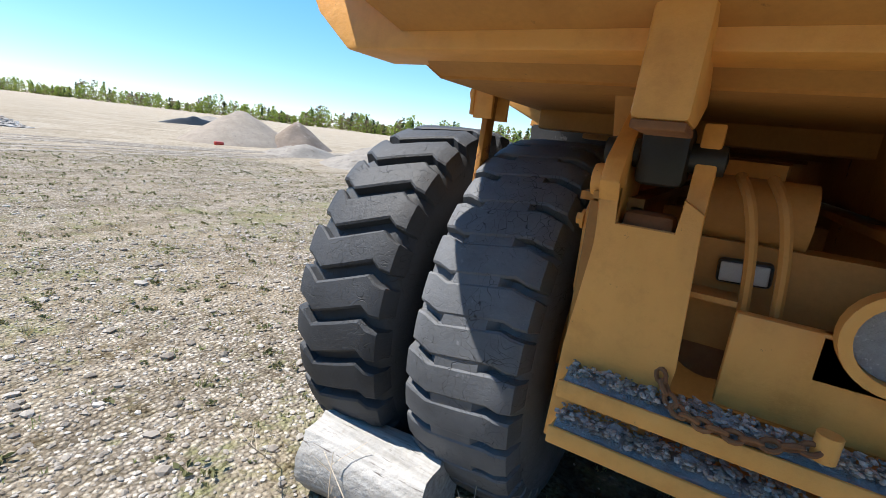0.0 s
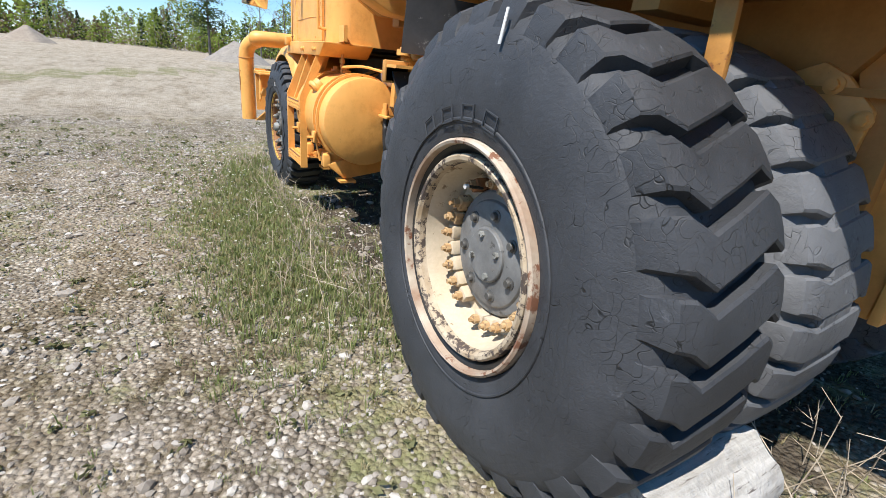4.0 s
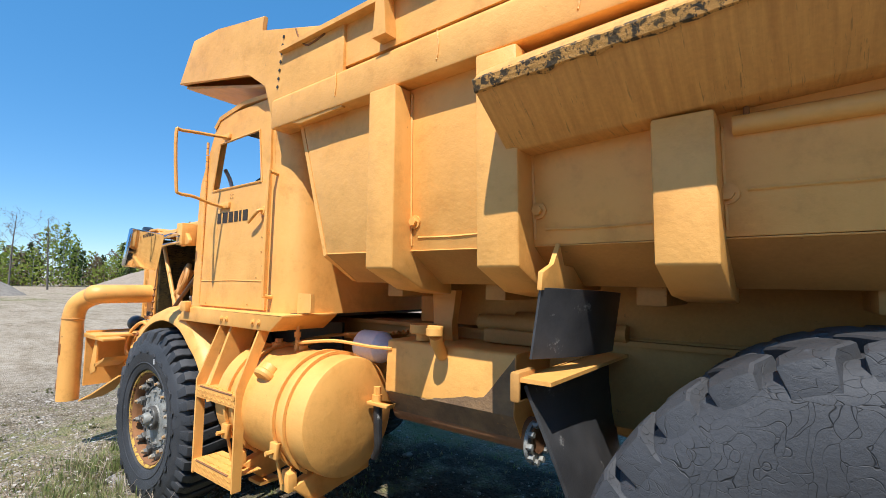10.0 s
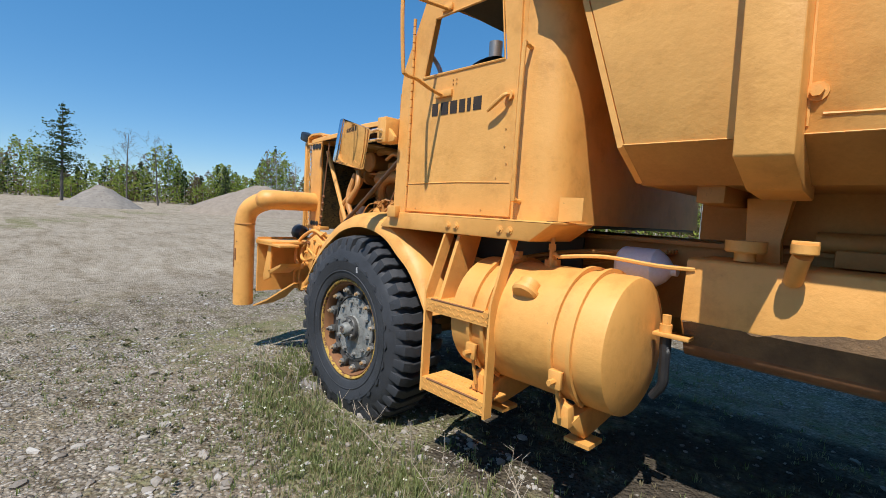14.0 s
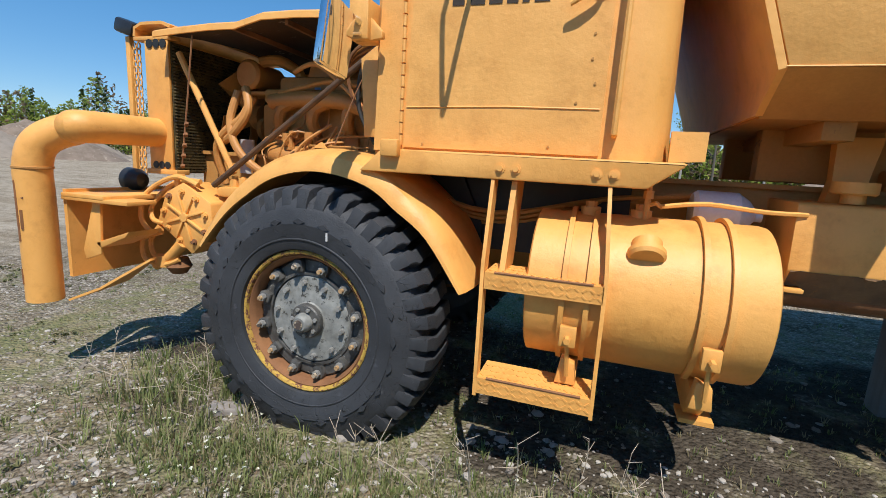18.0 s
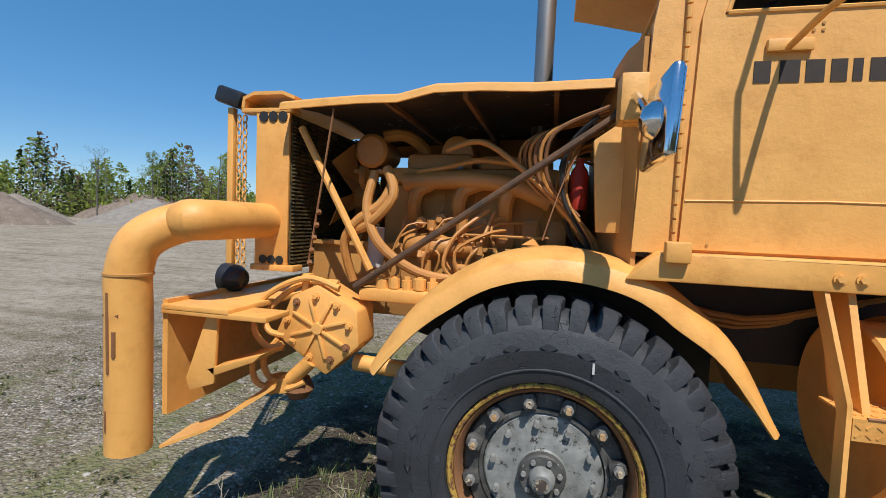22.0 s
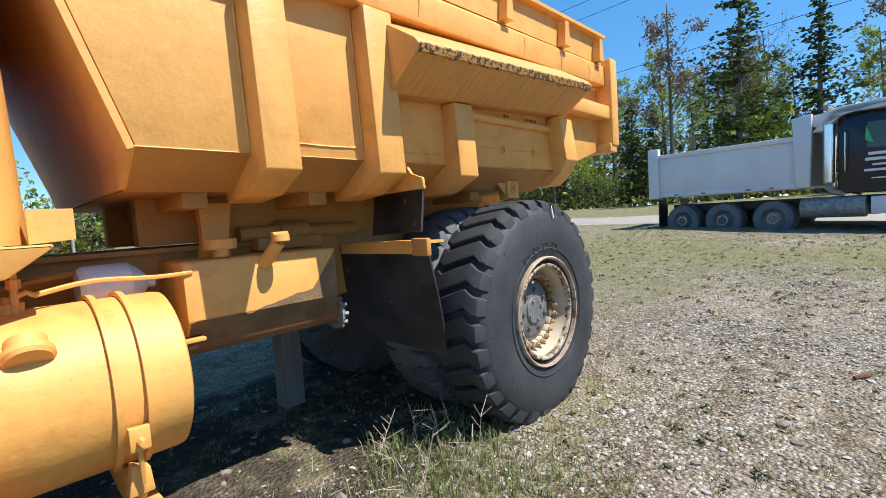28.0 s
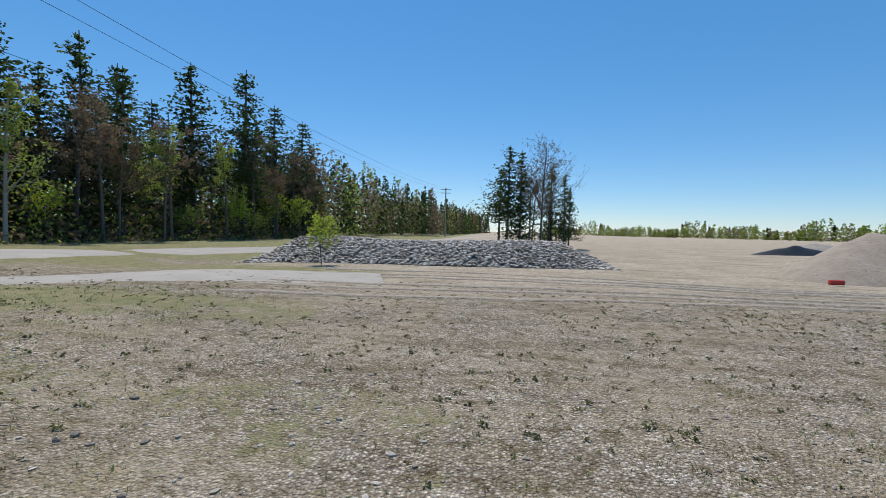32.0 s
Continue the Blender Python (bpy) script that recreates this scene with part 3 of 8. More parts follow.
def rear_rim(parent):
    ring_mat = speckled("rusty_cream_lock_ring", (0.30, 0.17, 0.10), (0.55, 0.48, 0.38), 5.0, 0.8, wear=(0.20, 0.085, 0.045), wear_at=0.55, bump_s=0.4)
    dusty = speckled("dusty_tan_rim_well", (0.50, 0.40, 0.27), (0.62, 0.53, 0.40), 5, 0.9, wear=(0.22, 0.15, 0.09), wear_at=0.62, bump_s=0.3)
    lathe_y = lambda prof, n=72, closed=True: lathe(B(), prof, (RX, 0.0, RZ), "y", n, closed)
    part("lock_ring", lathe_y([(0.420, -0.085), (0.419, -0.122), (0.411, -0.130), (0.402, -0.126), (0.398, -0.085)]), ring_mat, parent, "rusty cream lock ring")
    part("rim_gutter", lathe_y([(0.400, -0.06), (0.399, -0.098), (0.385, -0.092), (0.368, -0.070), (0.366, -0.05)]), oil_shade_black, parent, "black gutter of the rim")
    part("rim_flange", lathe_y([(0.369, -0.06), (0.368, -0.100), (0.360, -0.108), (0.347, -0.106), (0.338, -0.094), (0.336, -0.06)]), rim_paint, parent, "chipped cream rim flange")
    part("rim", lathe_y([(0.340, -0.09), (0.334, -0.05), (0.318, 0.02), (0.308, 0.06), (0.240, 0.075), (0.240, 0.12), (0.38, 0.12)]), dusty, parent, "dusty tan rim well")
    part("hub", lathe_y([(0.001, 0.004), (0.098, 0.004), (0.103, 0.008), (0.104, 0.018), (0.190, 0.022), (0.198, 0.026), (0.204, 0.036), (0.230, 0.040), (0.238, 0.05), (0.240, 0.09), (0.001, 0.09)], 56, False), oily_steel, parent, "oily grey hub")
    for i in range(7):
        a = 0.55 + i * 2 * math.pi / 7
        x, z = RX + 0.155 * math.cos(a), RZ + 0.155 * math.sin(a)
        part("hub_bolt", lathe(B(), [(0.001, 0.0), (0.013, 0.0), (0.016, 0.006), (0.016, 0.014), (0.024, 0.016), (0.024, 0.03)], (x, 0.002, z), "y", 12, closed=False), greasy_steel, parent)
    for i in range(4):
        a = 0.35 + i * 2 * math.pi / 4
        part("cap_bolt", disc(B(), (RX + 0.078 * math.cos(a), 0.006, RZ + 0.078 * math.sin(a)), 0.012, 0.0, -0.014, "y", 6, 0.002), grey_steel, parent)
    part("hub_valve", disc(B(), (RX - 0.10, -0.036, RZ + 0.235), 0.010, 0.0, -0.014, "y", 10), mark_white, parent)
    part("valve_stem", tube(B(), [(RX - 0.10, -0.036, RZ + 0.235), (RX - 0.10, 0.03, RZ + 0.225)], 0.006, 6), oil_shade_black, parent)
    for i in range(24):
        a = 2 * math.pi * i / 24
        if i in (7, 9, 17):
            continue
        m = pose(RX + 0.268 * math.cos(a), 0.0, RZ + 0.268 * math.sin(a), 0, -math.degrees(a) + 90, 0)
        bm = prism(B(), [(-0.030, -0.026), (0.030, -0.026), (0.026, 0.020), (-0.026, 0.020)], "y", 0.012, 0.07, 0.008)
        bmesh.ops.transform(bm, matrix=m, verts=bm.verts[:])
        mat = dusty if 11 < i < 23 else clamp_rust if i > 8 else rust
        clamp = part("wheel_clamp", bm, mat, parent)
        cx, cz = m.translation.x, m.translation.z
        part("clamp_nut", disc(B(), (cx, 0.014, cz), 0.019, 0.0, -0.024, "y", 6, 0.003), clamp_rust, clamp)
        part("clamp_stud", disc(B(), (cx, -0.006, cz), 0.010, 0.0, -0.020, "y", 8, 0.002), clamp_rust, clamp)


rear_rim(rear_outer)
for r in (0.475,):
    part("sidewall_rib", lathe(B(), [(r, 0.0), (r + 0.003, -0.004), (r + 0.009, -0.004), (r + 0.012, 0.0)], (RX, -0.118, RZ), "y", 72), rubber, rear_outer)
for a in (122, 107, 92, 77):
    u = radians(a)
    bm = B()
    box(bm, (-0.036, -0.0015, -0.028), (0.036, 0.002, -0.024))
    box(bm, (-0.036, -0.0015, 0.024), (0.036, 0.002, 0.028))
    box(bm, (-0.036, -0.0015, -0.024), (-0.031, 0.002, 0.024))
    box(bm, (0.031, -0.0015, -0.024), (0.036, 0.002, 0.024))
    bmesh.ops.transform(bm, matrix=pose(RX + 0.50 * math.cos(u), -0.1255, RZ + 0.50 * math.sin(u), 0, 90 - a, 0), verts=bm.verts[:])
    part("moulded_mark", bm, rubber, rear_outer, "moulded outline shape on the sidewall")


def front_rim(parent):
    turned = lambda prof, n=64, closed=True: lathe(B(), prof, (FX, 0.0, FZ), "y", n, closed)
    part("rim_lip", turned([(0.391, 0.16), (0.390, 0.128), (0.382, 0.122), (0.372, 0.126), (0.366, 0.142), (0.366, 0.17)]), rim_yellow, parent, "flaking yellow rim lip")
    part("rim", turned([(0.368, 0.145), (0.360, 0.138), (0.348, 0.150), (0.340, 0.175), (0.335, 0.24), (0.37, 0.26)]), rust, parent, "rust-brown wheel rim")
    part("hub_ring", turned([(0.338, 0.225), (0.322, 0.205), (0.268, 0.200), (0.262, 0.190), (0.248, 0.188), (0.244, 0.23), (0.338, 0.27)]), greasy_steel, parent, "grease-blackened outer hub ring")
    part("hub", turned([(0.001, 0.160), (0.090, 0.160), (0.100, 0.182), (0.236, 0.192), (0.244, 0.200), (0.246, 0.25), (0.001, 0.25)], 56, False), grey_steel, parent, "weathered grey hub with peeling paint")
    part("hub_flange", turned([(0.052, 0.135), (0.088, 0.138), (0.094, 0.146), (0.096, 0.175), (0.052, 0.175)], 32), greasy_steel, parent)
    part("hub_cap", turned([(0.001, 0.086), (0.036, 0.087), (0.045, 0.096), (0.052, 0.120), (0.054, 0.16)], 28, False), grey_steel, parent, "battered domed hub cap")
    part("grease_cap", disc(B(), (FX, 0.088, FZ), 0.026, 0.0, -0.008, "y", 12, 0.004), rim_paint, parent, "scuffed cream centre")
    for i in range(7):
        a = 0.3 + 2 * math.pi * i / 7
        part("cap_bolt", disc(B(), (FX + 0.073 * math.cos(a), 0.138, FZ + 0.073 * math.sin(a)), 0.011, 0.0, -0.014, "y", 6, 0.002), nut_steel, parent)
    for i in range(12):
        a = 0.22 + 2 * math.pi * i / 12
        cx, cz = FX + 0.300 * math.cos(a), FZ + 0.300 * math.sin(a)
        bm = prism(B(), [(-0.026, -0.036), (0.026, -0.036), (0.030, 0.012), (0.020, 0.034), (-0.020, 0.034), (-0.030, 0.012)], "y", 0.168, 0.215, 0.008)
        bmesh.ops.transform(bm, matrix=pose(cx, 0, cz, 0, -math.degrees(a) + 90, 0), verts=bm.verts[:])
        clamp = part("wheel_clamp", bm, greasy_steel, parent)
        part("clamp_nut", disc(B(), (cx, 0.170, cz), 0.021, 0.0, -0.026, "y", 6, 0.003), nut_steel, clamp)
        part("clamp_stud", disc(B(), (cx, 0.147, cz), 0.012, 0.0, -0.020, "y", 10, 0.003), clamp_rust if i % 3 else rim_paint, clamp)
    for i in range(10):
        a = 0.46 + 2 * math.pi * i / 10
        part("hub_bolt", disc(B(), (FX + 0.205 * math.cos(a), 0.192, FZ + 0.205 * math.sin(a)), 0.014, 0.0, -0.030, "y", 6, 0.002), nut_steel, parent)
    # a raised line and small lozenges moulded in the sidewall
    part("sidewall_rib", lathe(B(), [(0.448, 0.0), (0.451, -0.003), (0.456, -0.003), (0.459, 0.0)], (FX, 0.094, FZ), "y", 64), rubber, parent)
    for i in range(24):
        a = 2 * math.pi * i / 24
        bm = prism(B(), [(-0.034, 0.0), (0.0, -0.016), (0.034, 0.0), (0.0, 0.016)], "y", -0.002, 0.004)
        bmesh.ops.transform(bm, matrix=pose(FX + 0.545 * math.cos(a), 0.0855, FZ + 0.545 * math.sin(a), 0, 90 - math.degrees(a), 0), verts=bm.verts[:])
        part("moulded_lozenge", bm, rubber, parent)


front_rim(front_left)
# the wheels on the far side
for src in (rear_outer, rear_inner):
    copy_thing(src, Matrix.Translation((0, 2 * CY, 0)) @ Matrix.Diagonal((1, -1, 1, 1)))
copy_thing(front_left, Matrix.Translation((0, 2 * CY, 0)) @ Matrix.Diagonal((1, -1, 1, 1)))

# ---- dump body ----
BY = 0.27  # the plane of the body's side


def body_shell():
    """Side, floor and headboard of the open dump body."""
    ya, yb = BY, 2 * CY - BY
    t = 0.03
    for y, s in ((ya, 1), (yb, -1)):
        bm = prism(B(), [(-2.44, 1.86), (0.95, 1.872), (1.90, 2.12), (1.96, 2.75), (-2.74, 2.75)], "y", y, y + s * t, 0.004)
        part("body_side", bm, paint, truck)
    ch = [(ya, 1.86), (0.52, 1.70), (2 * CY - 0.52, 1.70), (yb, 1.86), (yb - 0.04, 1.87), (2 * CY - 0.52, 1.73), (0.52, 1.73), (ya + 0.04, 1.87)]
    part("body_floor", prism(B(), ch, "x", -2.45, 0.92), paint_dirty, truck)
    bm = sheet(B(), [[(0.95, ya, 1.87), (0.9, 0.52, 1.70), (0.9, 2 * CY - 0.52, 1.70), (0.9, yb, 1.86)], [(1.90, ya, 2.12), (1.90, 0.52, 2.06), (1.90, 2 * CY - 0.52, 2.06), (1.90, yb, 2.12)]], 0.03)
    part("tail_floor", bm, paint_dirty, truck)
    bm = sheet(B(), [[(-2.44, 0.5, 1.71), (-2.44, yb - 0.25, 1.71)], [(-2.445, ya, 1.86), (-2.445, yb, 1.86)], [(-2.745, ya, 2.75), (-2.745, yb, 2.75)], [(-2.85, ya, 3.2), (-2.85, yb, 3.2)]], 0.03)
    part("headboard", bm, paint, truck)


body_shell()


def rib(x0, x1, ztop, lean=0.0):
    """A boxed rib down the body's side, cut off slantwise below and running in under the floor."""
    bm = B()
    yo = 0.128
    prof = [(yo, 1.77), (0.36, 1.665), (0.62, 1.64), (0.62, 1.72), (0.50, 1.72), (BY, 1.87), (BY, ztop), (yo + 0.015, ztop)]
    prism(bm, prof, "x", x0, x1, 0.012)
    for v in bm.verts:
        v.co.x += lean * (v.co.z - 1.79)
    return part("body_rib", bm, paint, truck)


rib(-1.962, -1.770, 2.71, -0.025)
rib(-1.284, -1.080, 2.71, -0.03)
rib(-0.582, -0.388, 2.27, -0.02)
tr = [(0.115, 1.95), (0.20, 1.84), (0.34, 1.735)]
tr2 = [(BY, 2.32), (0.125, 2.32)]
bm = prism(B(), tr + [(2 * CY - y, z) for y, z in tr[::-1]] + [(2 * CY - 0.05, 2.32), (2 * CY - BY, 2.32), (2 * CY - BY, 1.95), (2 * CY - 0.5, 1.88), (0.5, 1.88), (BY, 1.95)] + tr2, "x", 0.88, 1.10, 0.012)
for v in bm.verts:
    v.co.x -= 0.22 * (v.co.z - 1.9)
part("tail_rib", bm, paint, truck)

# top rail, sideboard and gussets
for y0, y1, s in ((0.17, BY + 0.05, 1), (2 * CY - BY - 0.05, 2 * CY - 0.17, -1)):
    bm = prism(B(), [(y0, 2.70), (y1, 2.70), (y1, 2.94), (y0 + (0.06 if s > 0 else 0), 2.94), (y0, 2.89)], "x", -2.95, 1.86, 0.012)
    for v in bm.verts:
        if v.co.x > 0:
            v.co.z += 0.04 * v.co.x
    part("top_rail", bm, paint, truck)
for y, s in ((0.20, 1), (2 * CY - 0.20, -1)):
    bm = prism(B(), [(y, 2.94), (y + 0.03 * s, 2.94), (y + 0.03 * s, 3.22), (y - 0.06 * s, 3.22), (y - 0.06 * s, 3.19), (y, 3.19)], "x", -2.85, 1.85)
    for v in bm.verts:
        if v.co.x > 0:
            v.co.z += 0.03 * v.co.x
    part("sideboard", bm, paint, truck)
    for x in (-1.9, -0.9, 0.1, 1.0, 1.7):
        bm = prism(B(), [(x - 0.05, 2.985), (x + 0.05, 2.985), (x + 0.03, 3.2), (x - 0.03, 3.2)], "y", y - 0.08 * s, y - 0.002 * s)
        part("gusset", bm, paint, truck)

# wing shelf along the side
bm = prism(B(), [(BY, 2.72), (-0.08, 2.50), (-0.118, 2.455), (-0.103, 2.42), (0.15, 2.245), (BY, 2.245)], "x", -1.15, 0.95, 0.01)
for v in bm.verts:
    v.co.z += 0.05 * (v.co.x + 1.16)
part("wing_shelf", bm, paint_mildew, truck, "overhanging shelf streaked with dark mildew")
bm = B()
for i in range(60):
    u = i / 59
    x = -1.145 + 2.085 * u
    d = 0.002 + 0.016 * max(0, noise.noise((x * 3.1, 2.0, 0))) + 0.022 * max(0, noise.noise((x * 11, 5.0, 0)))
    z = 0.05 * (x + 1.16)
    if i:
        a, b = prev, [(x, -0.119, 2.463 + z), (x, -0.123, 2.453 + z), (x, -0.111 + 0.3 * d, 2.416 + z - 0.25 * d), (x, -0.104 + 1.25 * d, 2.414 + z - 0.90 * d)]
        for k in range(3):
            bm.faces.new([bm.verts.new(q) for q in (a[k], b[k], b[k + 1], a[k + 1])])
    prev = [(x, -0.119, 2.463 + z), (x, -0.123, 2.453 + z), (x, -0.111 + 0.3 * d, 2.416 + z - 0.25 * d), (x, -0.104 + 1.25 * d, 2.414 + z - 0.90 * d)]
bmesh.ops.remove_doubles(bm, verts=bm.verts[:], dist=0.0005)
for x0, x1 in ((-0.36, 0.84),):
    part("side_rail", tube(B(), [(x0, BY - 0.012, 2.235), (x1, BY - 0.012, 2.235)], 0.034, 12), paint, truck, "rounded rail under the shelf")
for x, r in ((-0.32, 0.010), (0.12, 0.012), (0.16, 0.009), (0.44, 0.014), (0.50, 0.017), (0.56, 0.012)):
    part("rail_dirt", lathe(B(), [(0.001, -0.02), (r, -0.015), (r * 0.9, 0.008), (0.001, 0.016)], (x, BY - 0.03, 2.275), "z", 7, closed=False), rust, truck, "clod lying on the rail")
part("lichen_crust", bm, grime, truck, "black lichen crust along the shelf's lip")
for x in (0.117, -0.38, -1.062, 0.557, -1.748):
    part("side_bolt", bolt(B(), (x, BY, 2.01), 0.022, 0.03, 6), paint, truck)

def weld(pts, r=0.006):
    """A lumpy weld bead."""
    line = smooth_line(pts, 16)
    bm = tube(B(), line, [r * (1 + 0.5 * noise.noise((i * 0.9, r * 900, 0))) for i in range(len(line))], 5)
    return part("weld_bead", bm, paint, truck)


for x0, x1 in ((-1.745, -1.29), (-1.05, -0.565), (-0.345, 0.62), (-0.30, 0.40)):
    z = 2.02 if x0 > -0.6 else 1.93
    weld([(x0 + 0.02, BY - 0.002, z), ((x0 + x1) / 2, BY - 0.002, z - 0.004), (x1 - 0.02, BY - 0.002, z + 0.002)])
for x, ztop, lean in ((-1.967, 2.69, -0.025), (-1.765, 2.69, -0.025), (-1.289, 2.69, -0.03), (-1.075, 2.69, -0.03), (-0.587, 2.24, -0.02), (-0.383, 2.24, -0.02)):
    weld([(x + lean * 0.1, BY - 0.003, 1.89), (x + lean * 0.5, BY - 0.003, 2.2), (x + lean * (ztop - 1.79), BY - 0.003, ztop)], 0.007)
weld([(-2.45, BY - 0.002, 1.865), (-1.0, BY - 0.002, 1.862), (0.75, BY - 0.002, 1.865)], 0.003)
for x in (-2.3, -1.55, -0.85, 0.35, 0.95, 1.5):
    weld([(x, 0.168, 2.77), (x + 0.01, 0.168, 2.85), (x, 0.17, 2.92)], 0.005)

# tail end frame
bm = B()
box(bm, (1.86, 0.10, 2.15), (2.02, 0.30, 3.05), 0.02)
part("tail_post", bm, paint, truck)
bm = B()
box(bm, (1.05, 0.13, 2.42), (1.9, 0.28, 2.56), 0.02)
part("tail_brace", bm, paint, truck)
bm = B()
box(bm, (1.84, 0.12, 2.08), (2.0, 2 * CY - 0.12, 2.18), 0.02)
part("tail_lip", bm, paint, truck)

def mirrored_y(y):
    return 2 * CY - y


# ---- canopy over the cab ----
bm = sheet(B(), [[(x, y, z) for x, z in ((-4.40, 3.39), (-4.18, 3.68), (-3.75, 3.65), (-3.15, 3.43), (-2.3, 3.19))] for y in (0.20, 0.8, 1.4, 2.0, mirrored_y(0.20))], 0.02)
part("canopy_top", bm, paint, truck)
bm = sheet(B(), [[(x, y, z) for x, z in ((-4.39, 3.38), (-3.30, 3.12), (-2.85, 3.02))] for y in (0.24, 1.4, mirrored_y(0.24))], 0.02)
part("canopy_underside", bm, paint, truck)
for y, s in ((0.18, 1), (mirrored_y(0.18), -1)):
    bm = prism(B(), [(-2.64, 2.68), (-2.95, 2.75), (-3.05, 3.03), (-3.27, 3.17), (-4.40, 3.38), (-4.17, 3.70), (-3.75, 3.665), (-3.10, 3.545), (-3.13, 3.44), (-2.25, 3.20), (-2.25, 2.70)], "y", y, y + 0.03 * s, 0.006)
    part("canopy_side", bm, paint, truck, "bent yellow steel canopy plate with bolt holes" if s > 0 else "")
# no real openings: black discs stand in for the dark inside the holes
for i in range(7):
    bm = disc(B(), (-2.90 + 0.008 * i, 0.178, 2.98 + 0.055 * i), 0.011, 0.0, -0.004, "y", 8)
    part("bolt_hole", bm, oil_shade_black, truck)
bm = tube(B(), [(-2.72, 0.177, 3.32), (-2.66, 0.175, 3.22), (-2.58, 0.176, 3.17), (-2.42, 0.176, 3.19)], 0.006, 5, 3)
part("crack_seam", bm, rust, truck)

# ---- cab ----
CABY = 0.285


def cab_wall(y0, y1, name, mat):
    """A side of the cab round its window opening."""
    bm = B()
    prism(bm, [(-4.17, 1.48), (-3.06, 1.48), (-3.06, 2.38), (-4.14, 2.38)], "y", y0, y1)
    prism(bm, [(-4.14, 2.38), (-3.90, 2.38), (-3.79, 2.83), (-3.88, 3.0), (-4.12, 2.5)], "y", y0, y1)
    prism(bm, [(-3.17, 2.38), (-3.06, 2.38), (-3.06, 3.0), (-3.19, 2.83)], "y", y0, y1)
    prism(bm, [(-3.79, 2.83), (-3.19, 2.83), (-3.06, 3.0), (-3.88, 3.0)], "y", y0, y1)
    return part(name, bm, mat, truck)


cab_wall(CABY, CABY + 0.035, "cab_side", paint)
cab_wall(mirrored_y(CABY) - 0.035, mirrored_y(CABY), "cab_side", paint)
quarter = [(-3.062, CABY), (-2.96, CABY + 0.005), (-2.88, CABY + 0.03), (-2.82, CABY + 0.08), (-2.79, CABY + 0.16), (-2.785, CABY + 0.3)]
bm = sheet(B(), [[(x - 0.03 * (z - 1.48), y, z) for x, y in quarter + [(-2.785, mirrored_y(CABY))]] for z in (1.48, 1.9, 2.4, 2.75, 2.98)], 0.025)
part("cab_rear", bm, paint, truck)
bm = sheet(B(), [[(x, y, z + 0.06 * (1 - ((y - CY) / 1.15) ** 4)) for x, z in ((-3.93, 2.93), (-3.85, 3.0), (-3.5, 3.05), (-3.1, 3.03), (-2.86, 2.97), (-2.8, 2.93))] for y in (CABY - 0.012, 0.45, 0.8, CY, 2.0, 2.35, mirrored_y(CABY) + 0.012)], 0.03)
part("cab_roof", bm, paint, truck)
bm = sheet(B(), [[(-4.15, CABY + 0.02, z), (-4.19, 0.45, z), (-4.21, 0.7, z), (-4.21, mirrored_y(0.7), z), (-4.15, mirrored_y(CABY) - 0.02, z)] for z in (1.40, 1.9, 2.34)], 0.02)
part("cab_firewall", bm, paint_dirty, truck)
for y in (CABY + 0.06, CY, mirrored_y(CABY) - 0.10):
    part("windscreen_post", box(B(), (-0.02, y, 0.0), (0.02, y + 0.04, 0.62), 0.004, pose(-4.13, 0, 2.36, 0, 20, 0)), paint, truck)
# sheets added behind the walls so the cab's inside looks shaded
part("cab_lining", box(B(), (-2.86, CABY + 0.12, 1.50), (-2.845, mirrored_y(CABY) - 0.06, 2.90)), cab_lining, truck, "dark olive sheet that dims the rear of the cab")
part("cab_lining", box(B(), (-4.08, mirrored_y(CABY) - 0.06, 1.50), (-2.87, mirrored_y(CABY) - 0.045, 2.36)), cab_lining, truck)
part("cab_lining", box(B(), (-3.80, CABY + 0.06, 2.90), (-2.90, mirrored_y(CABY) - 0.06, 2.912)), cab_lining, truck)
bm = B()
box(bm, (-4.15, CABY + 0.04, 1.46), (-2.8, mirrored_y(CABY) - 0.04, 1.49))
part("cab_floor", bm, oil_shade_black, truck)
bm = B()
box(bm, (-3.2, 0.6, 1.75), (-2.95, 1.15, 2.3), 0.05)
box(bm, (-3.55, 0.6, 1.62), (-2.95, 1.15, 1.78), 0.05)
part("cab_seat", bm, dark_plastic, truck, "worn dark seat")
wheel_c = Vector((-3.74, 0.72, 2.46))
tilt = pose(*wheel_c, 0, -38, 0)
ring = [tilt @ Vector((0.21 * math.cos(a), 0.21 * math.sin(a), 0)) for a in (2 * math.pi * i / 28 for i in range(29))]
bm = tube(B(), ring, 0.014, 8, 1, False)
for a in (0.3, 2.4, 4.5):
    tube(bm, [wheel_c, tilt @ Vector((0.205 * math.cos(a), 0.205 * math.sin(a), 0))], 0.011, 6)
tube(bm, [wheel_c, wheel_c + Vector((-0.28, 0, -0.5))], 0.025, 8)
part("steering_wheel", bm, dark_plastic, truck, "dark steering wheel")
part("grab_handle", tube(B(), [(-4.0, 0.42, 2.62), (-3.9, 0.42, 2.5), (-3.84, 0.42, 2.34)], 0.016, 8, 4), white_plastic, truck, "white tube inside the cab")

